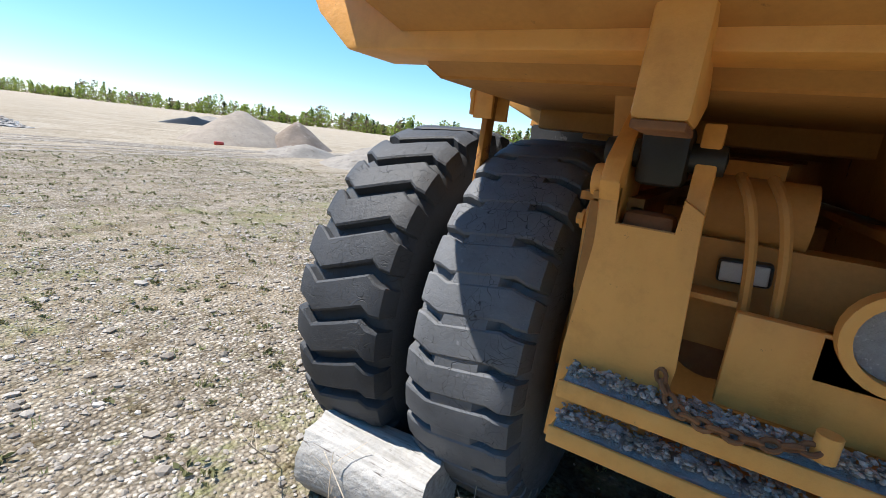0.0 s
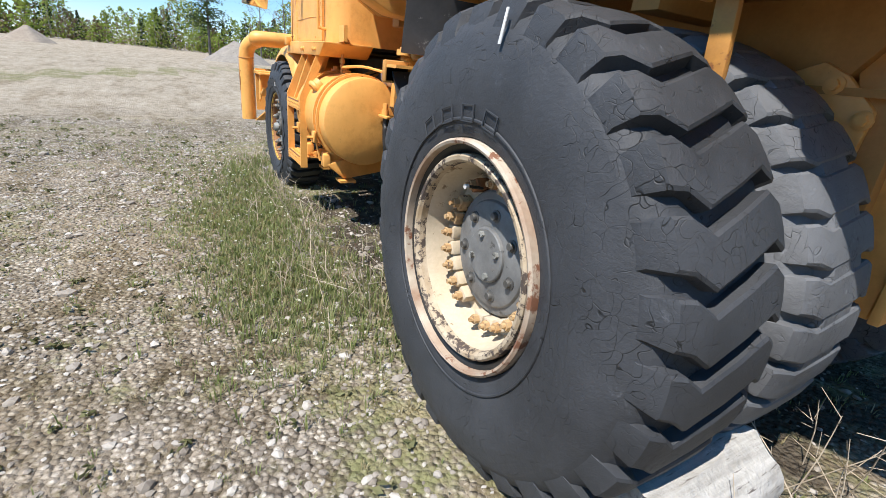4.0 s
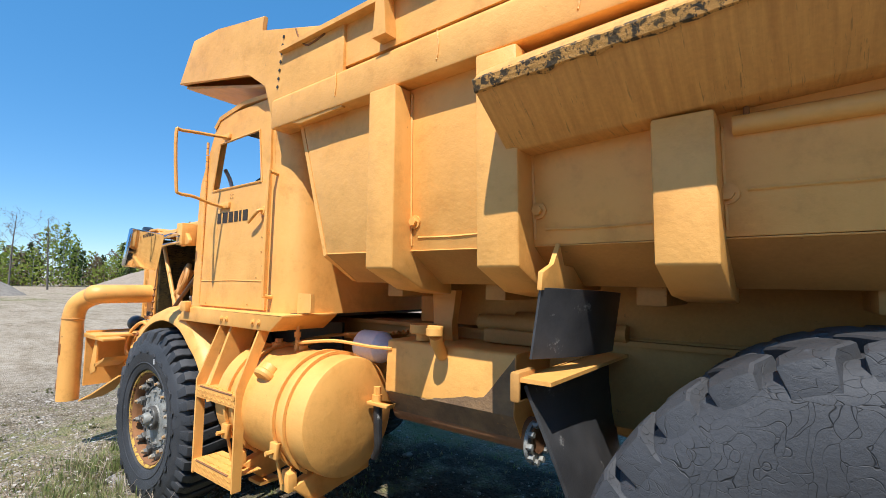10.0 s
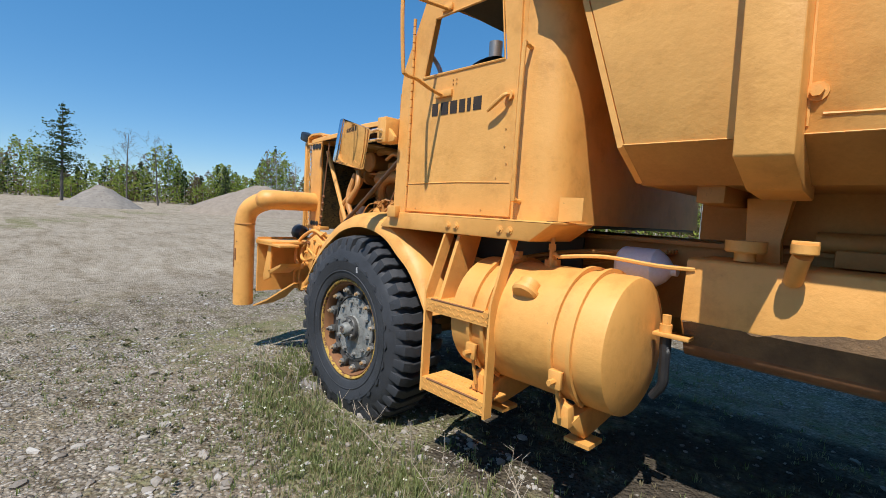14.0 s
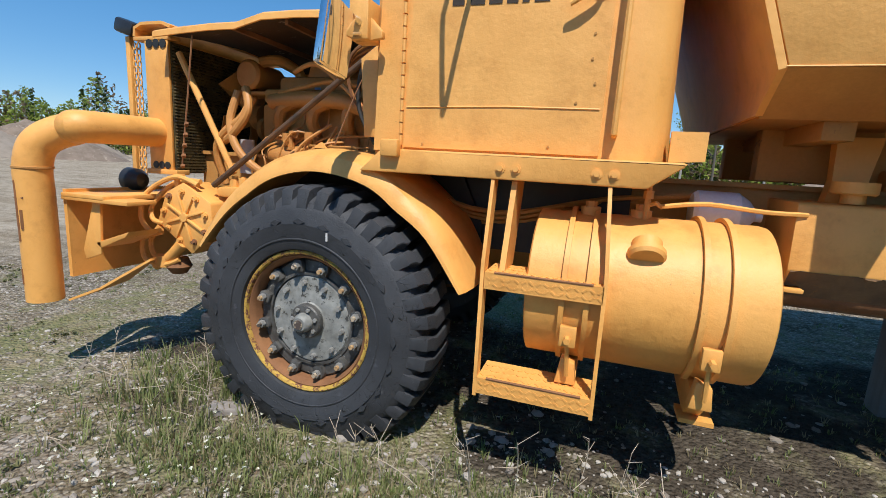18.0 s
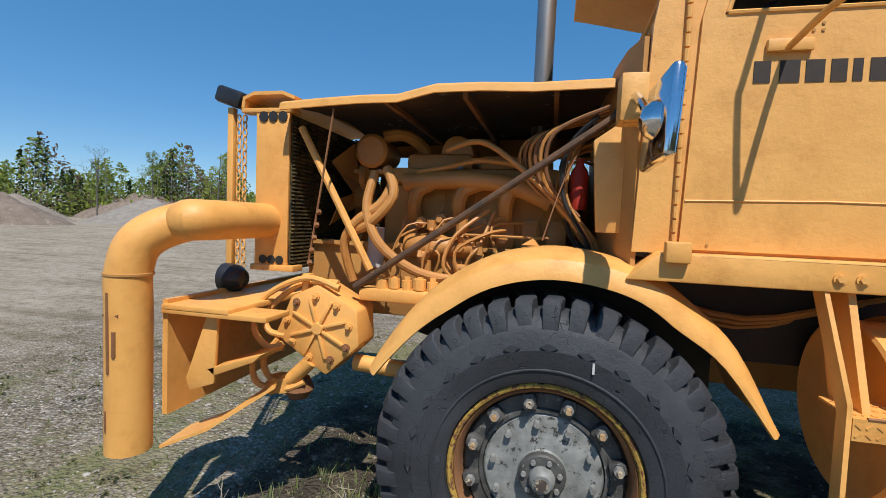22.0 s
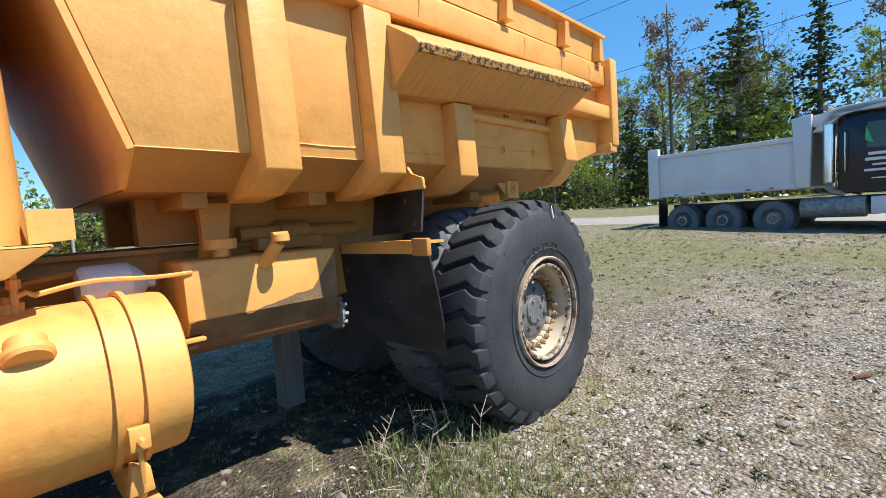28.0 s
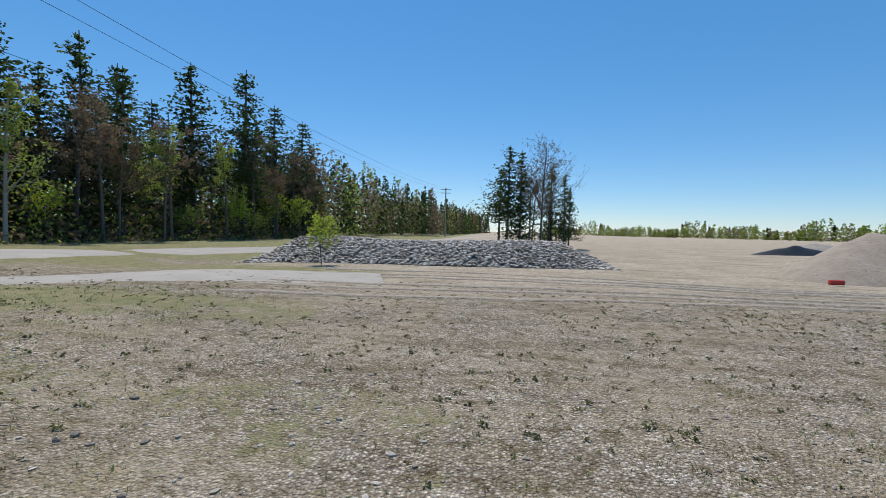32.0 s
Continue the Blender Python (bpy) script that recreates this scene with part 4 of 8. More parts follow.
# door with its furniture
DY = CABY - 0.016
outer = [(-4.0, 1.50), (-3.085, 1.50), (-3.085, 2.395), (-3.10, 2.90), (-3.86, 2.90), (-3.97, 2.395)]
inner = [(-3.895, 2.395), (-3.895, 2.394), (-3.175, 2.394), (-3.175, 2.395), (-3.232, 2.79), (-3.80, 2.775)]
inner = [inner[1], inner[2], inner[3], inner[4], inner[5], inner[0]]
bm = B()
rings = [[bm.verts.new((x, y, z)) for x, z in loop] for loop, y in ((outer, DY), (inner, DY), (inner, CABY - 0.001), (outer, CABY - 0.001))]
for a, b in zip(rings, rings[1:] + rings[:1]):
    for i in range(6):
        bm.faces.new((a[i], a[(i + 1) % 6], b[(i + 1) % 6], b[i]))
door = part("cab_door", bm, paint, truck, "yellow steel cab door with an open window")
rim = [(-3.885, 2.40), (-3.19, 2.40), (-3.237, 2.78), (-3.795, 2.768), (-3.885, 2.40)]
part("window_frame", tube(B(), [(x, DY, z) for x, z in rim], 0.009, 6), paint, door)
part("door_seam", tube(B(), [(-3.99, DY - 0.001, 1.69), (-3.5, DY - 0.001, 1.70), (-3.1, DY - 0.001, 1.695)], 0.004, 5), paint, door)
for i in range(24):
    part("hinge_knuckle", disc(B(), (-4.018, CABY - 0.012, 1.51 + i * 0.055), 0.011, 0.0, 0.048, "z", 8), paint, door)
for x, z in ((-3.6, 2.345), (-3.6, 2.32), (-3.57, 2.345), (-3.57, 2.32), (-3.2, 1.72), (-3.15, 1.9), (-3.15, 2.0), (-3.13, 1.8), (-3.9, 1.52), (-3.3, 1.53)):
    part("rivet", disc(B(), (x, DY, z), 0.006, 0.0, -0.004, "y", 8), paint_dirty, door)
# the worn maker's lettering as plain upright shapes
for i, (x, w) in enumerate(((-3.785, 0.056), (-3.70, 0.066), (-3.615, 0.060), (-3.535, 0.050), (-3.467, 0.030), (-3.415, 0.066))):
    bm = B()
    box(bm, (x, DY - 0.003, 2.135), (x + w, DY - 0.001, 2.215))
    part("lettering_bar", bm, letter_black, door, "worn black painted lettering")
bm = disc(B(), (-3.135, DY, 2.185), 0.030, 0.0, -0.02, "y", 14, 0.004)
tube(bm, [(-3.135, DY - 0.02, 2.185), (-3.14, DY - 0.045, 2.18), (-3.20, DY - 0.05, 2.14), (-3.26, DY - 0.045, 2.105)], [0.012, 0.012, 0.014, 0.010], 8, 3)
part("door_handle", bm, paint, door)
bm = tube(B(), [(-3.022, CABY, 2.43), (-3.022, CABY - 0.05, 2.435), (-3.025, CABY - 0.065, 2.38), (-3.03, CABY - 0.065, 1.66), (-3.03, CABY - 0.05, 1.60), (-3.03, CABY, 1.59)], 0.013, 8, 3)
part("grab_rail", bm, paint, truck)
bm = tube(B(), [(-3.68, DY, 2.80), (-3.68, 0.16, 2.79), (-3.675, -0.07, 2.765), (-3.672, -0.115, 2.735), (-3.658, -0.10, 2.36), (-3.655, -0.078, 2.305), (-3.665, 0.02, 2.30), (-3.68, 0.16, 2.27), (-3.682, DY, 2.255)], 0.012, 8, 4)
box(bm, (-3.75, DY - 0.02, 2.245), (-3.60, DY, 2.29), 0.004)
box(bm, (-3.73, DY - 0.02, 2.79), (-3.64, DY, 2.83), 0.004)
part("mirror_arm", bm, paint, door, "bare bent tube mirror arm")
# rounded chrome mirror on its bracket by the bonnet
mm = pose(-4.165, -0.095, 1.92, 5, 6, 96)
bm = box(B(), (-0.125, -0.016, -0.145), (0.125, 0.022, 0.145), 0.015, mm)
mirror = part("side_mirror", bm, chrome, truck, "scratched chrome side mirror")
bm = box(B(), (-0.113, -0.021, -0.133), (0.113, -0.015, 0.133), 0.002, mm)
part("mirror_glass", bm, mirror_glass, mirror)
part("mirror_back", lathe(B(), [(0.001, 0.07), (0.03, 0.065), (0.055, 0.045), (0.066, 0.02), (0.001, 0.02)], (0, 0, 0), "y", 20, closed=False), chrome, mirror).matrix_local = mm
part("mirror_bracket", tube(B(), [tuple(mm @ Vector((0, 0.05, 0.03))), (-4.21, 0.06, 2.03), (-4.21, 0.16, 2.06), (-4.18, 0.27, 2.0)], 0.017, 10, 4), chrome, mirror)
part("mirror_bracket", tube(B(), [tuple(mm @ Vector((0, 0.05, -0.03))), (-4.20, 0.06, 1.97), (-4.20, 0.17, 2.00)], 0.012, 10, 3), chrome, mirror)
bm = prism(B(), [(-4.22, 2.14), (-4.10, 2.02), (-4.10, 1.99), (-4.24, 1.97)], "y", 0.20, 0.23, 0.003)
box(bm, (-4.26, 0.17, 1.98), (-4.16, 0.30, 2.16), 0.006)
part("bracket_plate", bm, paint, truck)
bm = prism(B(), [(-4.19, 2.05), (-4.16, 1.55), (-4.30, 1.55), (-4.33, 1.95)], "y", 0.42, 0.46, 0.004)
part("cab_front_gusset", bm, paint, truck)

# running board with bolts
bm = prism(B(), [(-4.20, 1.375), (-2.88, 1.375), (-2.745, 1.475), (-2.745, 1.487), (-4.08, 1.487)], "y", 0.188, 0.62, 0.01)
board = part("running_board", bm, paint, truck)
for x in (-3.49, -3.42, -3.08, -3.01):
    part("board_bolt", bolt(B(), (x, 0.188, 1.425), 0.014, 0.015), paint, board)
bm = B()
box(bm, (-4.07, 0.15, 1.45), (-3.98, 0.20, 1.53), 0.008)
part("hinge_lug", bm, paint, board, "battered hinge lug")
bm = prism(B(), [(-2.80, 1.49), (-2.66, 1.50), (-2.66, 1.62), (-2.80, 1.62)], "y", 0.33, 0.36)
part("step_corner", bm, paint, truck)

# ---- ladder of two treads ----
for x, lean in ((-3.50, -0.05), (-2.99, -0.07)):
    bm = prism(B(), [(0.045, 0.40), (0.105, 0.40), (0.105, 0.98), (0.28, 1.38), (0.20, 1.38), (0.045, 1.02)], "x", x - 0.008, x + 0.008)
    for v in bm.verts:
        v.co.x += lean * max(0, v.co.z - 0.95)
    if x < -3.2:
        ladder = new("ladder")
        ladder.parent = truck
        ladder["label"] = "yellow welded ladder with worn tread plates"
    part("ladder_side", bm, paint, ladder)
for z in (0.455, 0.945):
    bm = B()
    box(bm, (-3.492, 0.045, z - 0.04), (-2.998, 0.055, z + 0.035))
    box(bm, (-3.492, 0.055, z + 0.028), (-2.998, 0.25, z + 0.036))
    for i in range(16):
        for j in range(3):
            x, y = -3.475 + 0.031 * i, 0.08 + 0.055 * j
            box(bm, (-0.011, -0.004, 0), (0.011, 0.004, 0.004), 0, pose(x, y, z + 0.036, 0, 0, 45 if (i + j) % 2 else -45))
    for i in range(16):
        for j in range(2):
            box(bm, (-0.011, -0.003, -0.004), (0.011, 0.0, 0.004), 0, pose(-3.475 + 0.031 * i, 0.0455, z - 0.02 + 0.03 * j, 0, 40 if (i + j) % 2 else -40, 0))
    tread = part("tread", bm, paint, ladder, "checker-plate tread worn to rust along its edge")
    bm = tube(B(), [(-3.45, 0.048, z + 0.036), (-3.04, 0.048, z + 0.036)], 0.0065, 6)
    part("worn_edge", bm, rust, tread)
bm = B()
box(bm, (-3.44, 0.10, 0.98), (-3.415, 0.30, 1.37), 0, None)
for v in bm.verts:
    v.co.y += 0.35 * (v.co.z - 1.0)
part("ladder_brace", bm, paint, ladder)

# ---- fuel tank ----
TC = (0.435, 0.895)
bm = lathe(B(), [(0.001, 0.12), (0.30, 0.12), (0.335, 0.10), (0.350, 0.108), (0.350, 0.13), (0.350, 1.02), (0.345, 1.045), (0.325, 1.055), (0.16, 1.078), (0.001, 1.082)], (-3.42, TC[0], TC[1]), "x", 56, closed=False)
tank = part("fuel_tank", bm, paint, truck, "large round yellow fuel tank with strap bands")
for x in (-3.17, -3.07, -2.64, -2.54):
    bm = B()
    n = 40
    a0, a1 = radians(-62), radians(238)
    rows = [[(x, TC[0] + r * math.cos(a), TC[1] + r * math.sin(a)) for a in (a0 + (a1 - a0) * i / n for i in range(n + 1))] for r in (0.353, 0.372)]
    sheet(bm, rows, 0.022)
    part("strap", bm, paint, tank)
for x in (-3.12, -2.58):
    bm = B()
    box(bm, (x - 0.035, 0.05, 0.70), (x + 0.035, 0.085, 0.79), 0.006)
    disc(bm, (x, 0.055, 0.74), 0.014, 0.0, -0.05, "y", 6)
    tube(bm, [(x, 0.075, 0.72), (x + 0.01, 0.11, 0.55)], 0.010, 6)
    prism(bm, [(x - 0.04, 0.50), (x + 0.05, 0.50), (x + 0.04, 0.60), (x - 0.02, 0.62)], "y", 0.13, 0.19, 0.005)
    part("strap_clamp", bm, paint, tank)
    bm = prism(B(), [(0.16, 0.52), (0.30, 0.40), (0.34, 0.40), (0.75, 0.47), (0.75, 0.56), (0.3, 0.56)], "x", x - 0.02, x + 0.05, 0.004)
    box(bm, (x - 0.04, 0.26, 0.37), (x + 0.10, 0.40, 0.39))
    part("tank_cradle", bm, paint, tank)
bm = lathe(B(), [(0.001, -0.035), (0.065, -0.035), (0.075, -0.02), (0.075, 0.0), (0.06, 0.01), (0.06, 0.05)], (0, 0, 0), "y", 24, closed=False)
bmesh.ops.transform(bm, matrix=pose(-2.85, 0.162, 1.12, 45, 0, 0), verts=bm.verts[:])
part("filler_cap", bm, paint, tank)
for x, y in ((-3.09, 0.40), (-2.87, 0.42)):
    bm = disc(B(), (x, y, 1.235), 0.045, 0.0, 0.04, "z", 16, 0.004)
    disc(bm, (x, y, 1.27), 0.026, 0.0, 0.03, "z", 6)
    part("tank_port", bm, paint, tank)
bm = B()
tube(bm, [(-2.855, 0.38, 1.23), (-2.855, 0.38, 1.28), (-2.85, 0.38, 1.44)], [0.012, 0.014, 0.010], 8)
disc(bm, (-2.853, 0.38, 1.33), 0.022, 0.0, 0.035, "z", 6)
tube(bm, [(-2.85, 0.38, 1.30), (-2.82, 0.36, 1.315), (-2.80, 0.36, 1.30)], 0.01, 6)
part("tank_valve", bm, paint, tank)
part("fuel_line", tube(B(), [(-2.80, 0.36, 1.30), (-2.6, 0.48, 1.32), (-2.35, 0.55, 1.30), (-2.18, 0.58, 1.30)], 0.011, 6, 4), paint, truck)
# drain bracket with hose
bm = B()
box(bm, (-2.33, 0.52, 0.955), (-2.16, 0.60, 0.975), 0.004)
disc(bm, (-2.28, 0.56, 0.975), 0.03, 0.0, 0.04, "z", 12)
disc(bm, (-2.28, 0.56, 1.012), 0.022, 0.0, 0.05, "z", 6)
part("drain_fitting", bm, paint, truck)
part("drain_hose", tube(B(), [(-2.28, 0.57, 0.95), (-2.275, 0.57, 0.80), (-2.28, 0.58, 0.70), (-2.33, 0.6, 0.62)], [0.028, 0.026, 0.024, 0.022], 10, 4), flap_rubber, truck, "black rubber hose")
# white jug lying behind the tank
jug = tagged(part("plastic_jug", lathe(B(), [(0.001, 0.0), (0.09, 0.0), (0.105, 0.02), (0.105, 0.20), (0.07, 0.25), (0.03, 0.28), (0.03, 0.31), (0.001, 0.31)], (-2.62, 0.74, 1.27), "x", 20, closed=False), white_plastic), "white plastic jug wedged behind the fuel tank", "jug")

# ---- oil tank ----
bm = prism(B(), [(0.568, 1.05), (0.582, 1.345), (0.60, 1.355), (1.0, 1.355), (1.0, 0.87), (0.68, 0.86)], "x", -2.222, -1.335, 0.008)
oil = part("oil_tank", bm, paint, truck, "boxy yellow oil tank with peeling dirt along its base")
bm = B()
line = []
for i in range(40):
    x = -2.21 + 0.87 * i / 39
    h = 1.04 + 0.05 * min(1.0, 2.5 * max(0.0, i / 39 - 0.35)) + 0.22 * max(0.0, i / 39 - 0.80) / 0.2 + 0.03 * noise.noise((x * 4, 1.0, 0)) + 0.012 * noise.noise((x * 15, 3.0, 0)) + 0.03 * i / 39
    y = lambda z: 0.568 + (z - 1.05) * 0.014 / 0.295 - 0.003
    line.append(((x, y(h), h), (x, 0.565, 1.05), (x, 0.606, 0.985), (x, 0.676, 0.862)))
for a, b in zip(line, line[1:]):
    for k in range(3):
        bm.faces.new([bm.verts.new(q) for q in (a[k], b[k], b[k + 1], a[k + 1])])
bmesh.ops.remove_doubles(bm, verts=bm.verts[:], dist=0.0005)
part("caked_dirt", bm, speckled("caked_oily_dirt", (0.15, 0.09, 0.05), (0.30, 0.18, 0.085), 6, 0.85, wear=(0.30, 0.16, 0.06), wear_at=0.60, bump_s=0.7, bump_scale=45, bump_d=0.01), oil, "oily dirt caked on the tank's base")
bm = lathe(B(), [(0.001, 0.0), (0.085, 0.0), (0.085, 0.95), (0.001, 0.95)], (-2.22, 0.725, 0.935), "x", 20, closed=False)
part("air_cylinder", bm, rust, truck, "rusty round air cylinder")
bm = lathe(B(), [(0.001, 0.0), (0.105, 0.0), (0.105, 0.02), (0.001, 0.02)], (-1.30, 0.70, 0.91), "x", 20, closed=False)
part("cylinder_flange", bm, grey_steel, truck, "bare toothed flange")
for i in range(10):
    a = 2 * math.pi * i / 10
    part("flange_tooth", disc(B(), (-1.285, 0.70 + 0.095 * math.cos(a), 0.91 + 0.095 * math.sin(a)), 0.016, 0, 0.03, "x", 6), grey_steel, truck)
bm = tube(B(), [(-1.80, 0.585, 1.30), (-1.775, 0.50, 1.38), (-1.76, 0.47, 1.42)], 0.036, 14)
disc(bm, (-1.755, 0.455, 1.42), 0.048, 0.0, 0.04, "z", 12, 0.005)
box(bm, (-1.80, 0.445, 1.455), (-1.71, 0.475, 1.475), 0.004)
part("oil_filler", bm, paint, oil)
bm = disc(B(), (-2.0, 0.66, 1.36), 0.045, 0.0, 0.05, "z", 16)
disc(bm, (-2.0, 0.66, 1.40), 0.085, 0.0, 0.055, "z", 20, 0.008)
part("breather", bm, paint, oil)
bm = B()
disc(bm, (-1.78, 0.95, 1.47), 0.05, 0.0, 0.26, "x", 14)
disc(bm, (-1.52, 0.95, 1.47), 0.075, 0.0, 0.2, "x", 14)
tube(bm, [(-1.32, 0.95, 1.47), (-0.9, 0.95, 1.46)], 0.045, 12)
box(bm, (-1.7, 0.85, 1.36), (-1.25, 1.05, 1.44), 0.01)
part("hydraulic_valve", bm, paint_dirty, truck, "greasy hydraulic valve and pipe")
for i in range(6):
    y = 0.62 + 0.05 * i
    part("hydraulic_hose", tube(B(), [(-4.1, y, 1.30 - 0.02 * i), (-3.6, y + 0.05, 1.18 - 0.03 * i), (-3.0, y + 0.15, 1.30 - 0.02 * i), (-2.4, y + 0.2, 1.36)], 0.014, 6, 4), paint_dirty, truck)
bm = prism(B(), [(-2.05, 1.66), (-1.86, 1.66), (-1.90, 1.46), (-1.88, 1.33), (-2.06, 1.33), (-2.03, 1.46)], "y", 0.80, 0.86, 0.005)
part("hoist_bracket", bm, paint, truck)

# ---- chassis ----
for y in (0.98, mirrored_y(1.10)):
    bm = B()
    box(bm, (-6.0, y, 0.98), (0.75, y + 0.12, 1.42), 0.01)
    box(bm, (-6.0, y - 0.03, 1.40), (0.75, y + 0.15, 1.425))
    part("frame_rail", bm, paint_dirty, truck)
for x in (-2.6, -1.0, -0.3, 0.6):
    bm = B()
    box(bm, (x, 1.1, 1.05), (x + 0.12, 1.7, 1.35))
    part("cross_member", bm, paint_dirty, truck)
part("rear_axle", lathe(B(), [(0.001, 0), (0.11, 0), (0.13, 0.5), (0.28, 1.0), (0.30, 1.25), (0.28, 1.5), (0.13, 2.0), (0.11, 2.5), (0.001, 2.5)], (RX, 0.15, RZ), "y", 28, closed=False), paint_dirty, truck)
part("front_axle", tube(B(), [(FX, 0.2, FZ), (FX, 0.6, FZ - 0.08), (FX, 2.2, FZ - 0.08), (FX, 2.6, FZ)], 0.08, 10), paint_dirty, truck)
bm = prism(B(), [(-1.0, 1.60), (0.35, 1.60), (0.52, 1.42), (0.52, 1.30), (-1.0, 1.30)], "y", 1.0, 1.06)
part("body_bearer", bm, paint_dirty, truck)
for y in (0.99, mirrored_y(1.09)):
    bm = prism(B(), [(-2.3, 1.44), (0.55, 1.44), (0.75, 1.72), (-2.3, 1.72)], "y", y, y + 0.10, 0.006)
    part("body_bearer", bm, paint_dirty, truck)
for x in (-2.2, -1.5, -0.75, 0.0):
    part("hoist_cross_beam", box(B(), (x, 0.55, 1.62), (x + 0.12, mirrored_y(0.55), 1.71), 0.006), paint_dirty, truck)
part("transmission", box(B(), (-4.15, 1.1, 0.72), (-2.7, 1.7, 1.40), 0.06), paint_dirty, truck)
# black sheets added where shade falls inside the fender and under the cab
part("inner_fender", prism(B(), [(-5.2, 0.95), (-5.1, 1.17), (-4.76, 1.42), (-4.5, 1.47), (-4.2, 1.44), (-3.85, 1.42), (-3.7, 1.1), (-3.7, 0.75), (-4.2, 0.7), (-4.5, 0.75)], "y", 0.76, 0.78), oil_shade_black, truck)
part("under_cab_panel", box(B(), (-4.15, 0.80, 0.95), (-2.9, 0.82, 1.40)), oil_shade_black, truck)
part("drive_shaft", tube(B(), [(-2.7, CY, 1.02), (-1.2, CY, 0.92), (-0.3, CY, 0.82)], 0.085, 16), paint_dirty, truck)
part("belly_tank", lathe(B(), [(0.001, 0.0), (0.30, 0.0), (0.33, 0.03), (0.33, 1.25), (0.30, 1.28), (0.001, 1.28)], (-3.4, mirrored_y(0.45), 0.90), "x", 32, closed=False), paint_dirty, truck, "round tank on the shaded side")
part("battery_box", box(B(), (-2.0, mirrored_y(0.95), 0.72), (-1.15, mirrored_y(0.35), 1.34), 0.02), paint_dirty, truck)
part("tie_rod", tube(B(), [(-5.5, 0.62, 0.78), (-4.7, 0.62, 0.74)], 0.045, 12), paint, truck)

# ---- front fender ----
arc = [(-5.28, 0.895), (-5.22, 1.0), (-5.10, 1.17), (-4.95, 1.31), (-4.76, 1.42), (-4.53, 1.475), (-4.30, 1.465), (-4.08, 1.40), (-3.90, 1.27), (-3.75, 1.12), (-3.60, 0.83)]
arc = [(q.x, q.z) for q in smooth_line([(x, 0, z) for x, z in arc], 4)]
def towards_hub(x, z, d):
    r = math.hypot(x - FX, z - FZ)
    return x - d * (x - FX) / r, z - d * (z - FZ) / r


rows = []
for y, d in ((0.192, 0.125), (0.195, 0.095), (0.225, 0.045), (0.29, 0.012), (0.38, 0.0), (0.55, 0.0), (0.75, 0.012)):
    rows.append([(q[0], y, q[1]) for q in (towards_hub(x, z, d * min(1.0, 0.35 + 1.3 * (z - 0.80))) for x, z in arc)])
bm = sheet(B(), rows, 0.018)
part("fender", bm, paint, truck, "dented yellow front fender")
part("fender_lug", prism(B(), [(-4.62, 1.478), (-4.54, 1.478), (-4.57, 1.51)], "y", 0.42, 0.44), paint, truck)

# ---- bumper ----
bm = tube(B(), [(-6.44, 0.085, 0.40), (-6.44, 0.085, 1.05), (-6.44, 0.085, 1.27), (-6.40, 0.12, 1.42), (-6.28, 0.23, 1.51), (-6.14, 0.40, 1.53), (-6.14, mirrored_y(0.40), 1.53), (-6.28, mirrored_y(0.23), 1.51), (-6.44, mirrored_y(0.085), 1.27), (-6.44, mirrored_y(0.085), 0.40)], 0.101, 28, 12)
bumper = part("bumper_tube", bm, paint, truck, "heavy bent yellow bumper pipe")
part("weld_ring", lathe(B(), [(0.098, 0.0), (0.107, 0.005), (0.107, 0.015), (0.098, 0.02)], (-6.44, 0.085, 1.25), "z", 28), paint_dirty, bumper)
for x0, z0, x1, z1, w in ((-6.455, 1.18, -6.45, 0.80, 0.010), (-6.50, 1.07, -6.40, 1.075, 0.009), (-6.42, 1.0, -6.42, 0.88, 0.012), (-6.47, 0.62, -6.468, 0.52, 0.008)):
    y0, y1 = (0.085 - math.sqrt(max(0.0, 0.101 ** 2 - (q + 6.44) ** 2)) for q in (x0, x1))
    part("rust_streak", tube(B(), [(x0, y0, z0), (x1, y1, z1)], w * 0.8, 5), rust, bumper)
bm = B()
box(bm, (-6.34, 0.18, 0.55), (-6.31, mirrored_y(0.18), 1.13))
box(bm, (-6.33, 0.16, 1.08), (-5.95, mirrored_y(0.16), 1.11), 0.004)
box(bm, (-6.33, 0.16, 1.065), (-5.75, 0.36, 1.09), 0.003)
plate = part("bumper_plate", bm, paint, truck)
bm = sheet(B(), [[(-6.33, 0.15, 0.40), (-6.1, 0.2, 0.50), (-5.82, 0.34, 0.70)], [(-6.33, 0.36, 0.42), (-6.1, 0.4, 0.52), (-5.86, 0.42, 0.70)]], 0.015)
part("bumper_skid", bm, paint, plate)
bm = prism(B(), [(-6.10, 1.07), (-6.04, 1.07), (-6.06, 0.73), (-6.20, 0.68), (-6.22, 0.74)], "y", 0.20, 0.22, 0.003)
part("bumper_gusset", bm, paint, plate)
bm = prism(B(), [(-6.10, 0.80), (-5.80, 0.90), (-5.84, 0.86), (-6.06, 0.77)], "y", 0.20, 0.42, 0.003)
part("bumper_shelf", bm, paint, plate)
bm = B()
box(bm, (-6.345, 0.24, 0.72), (-6.342, 0.34, 0.80))
part("tie_down_slot", bm, white_plastic, plate)

# headlamp on the bumper
bm = lathe(B(), [(0.001, 0.0), (0.05, 0.012), (0.078, 0.05), (0.085, 0.10), (0.088, 0.14), (0.08, 0.145), (0.001, 0.13)], (0, 0, 0), "x", 24, closed=False)
bmesh.ops.transform(bm, matrix=pose(-6.225, 0.66, 1.185, 0, 0, 180), verts=bm.verts[:])
hl = part("headlamp", bm, dark_plastic, truck, "rusty dark round headlamp")
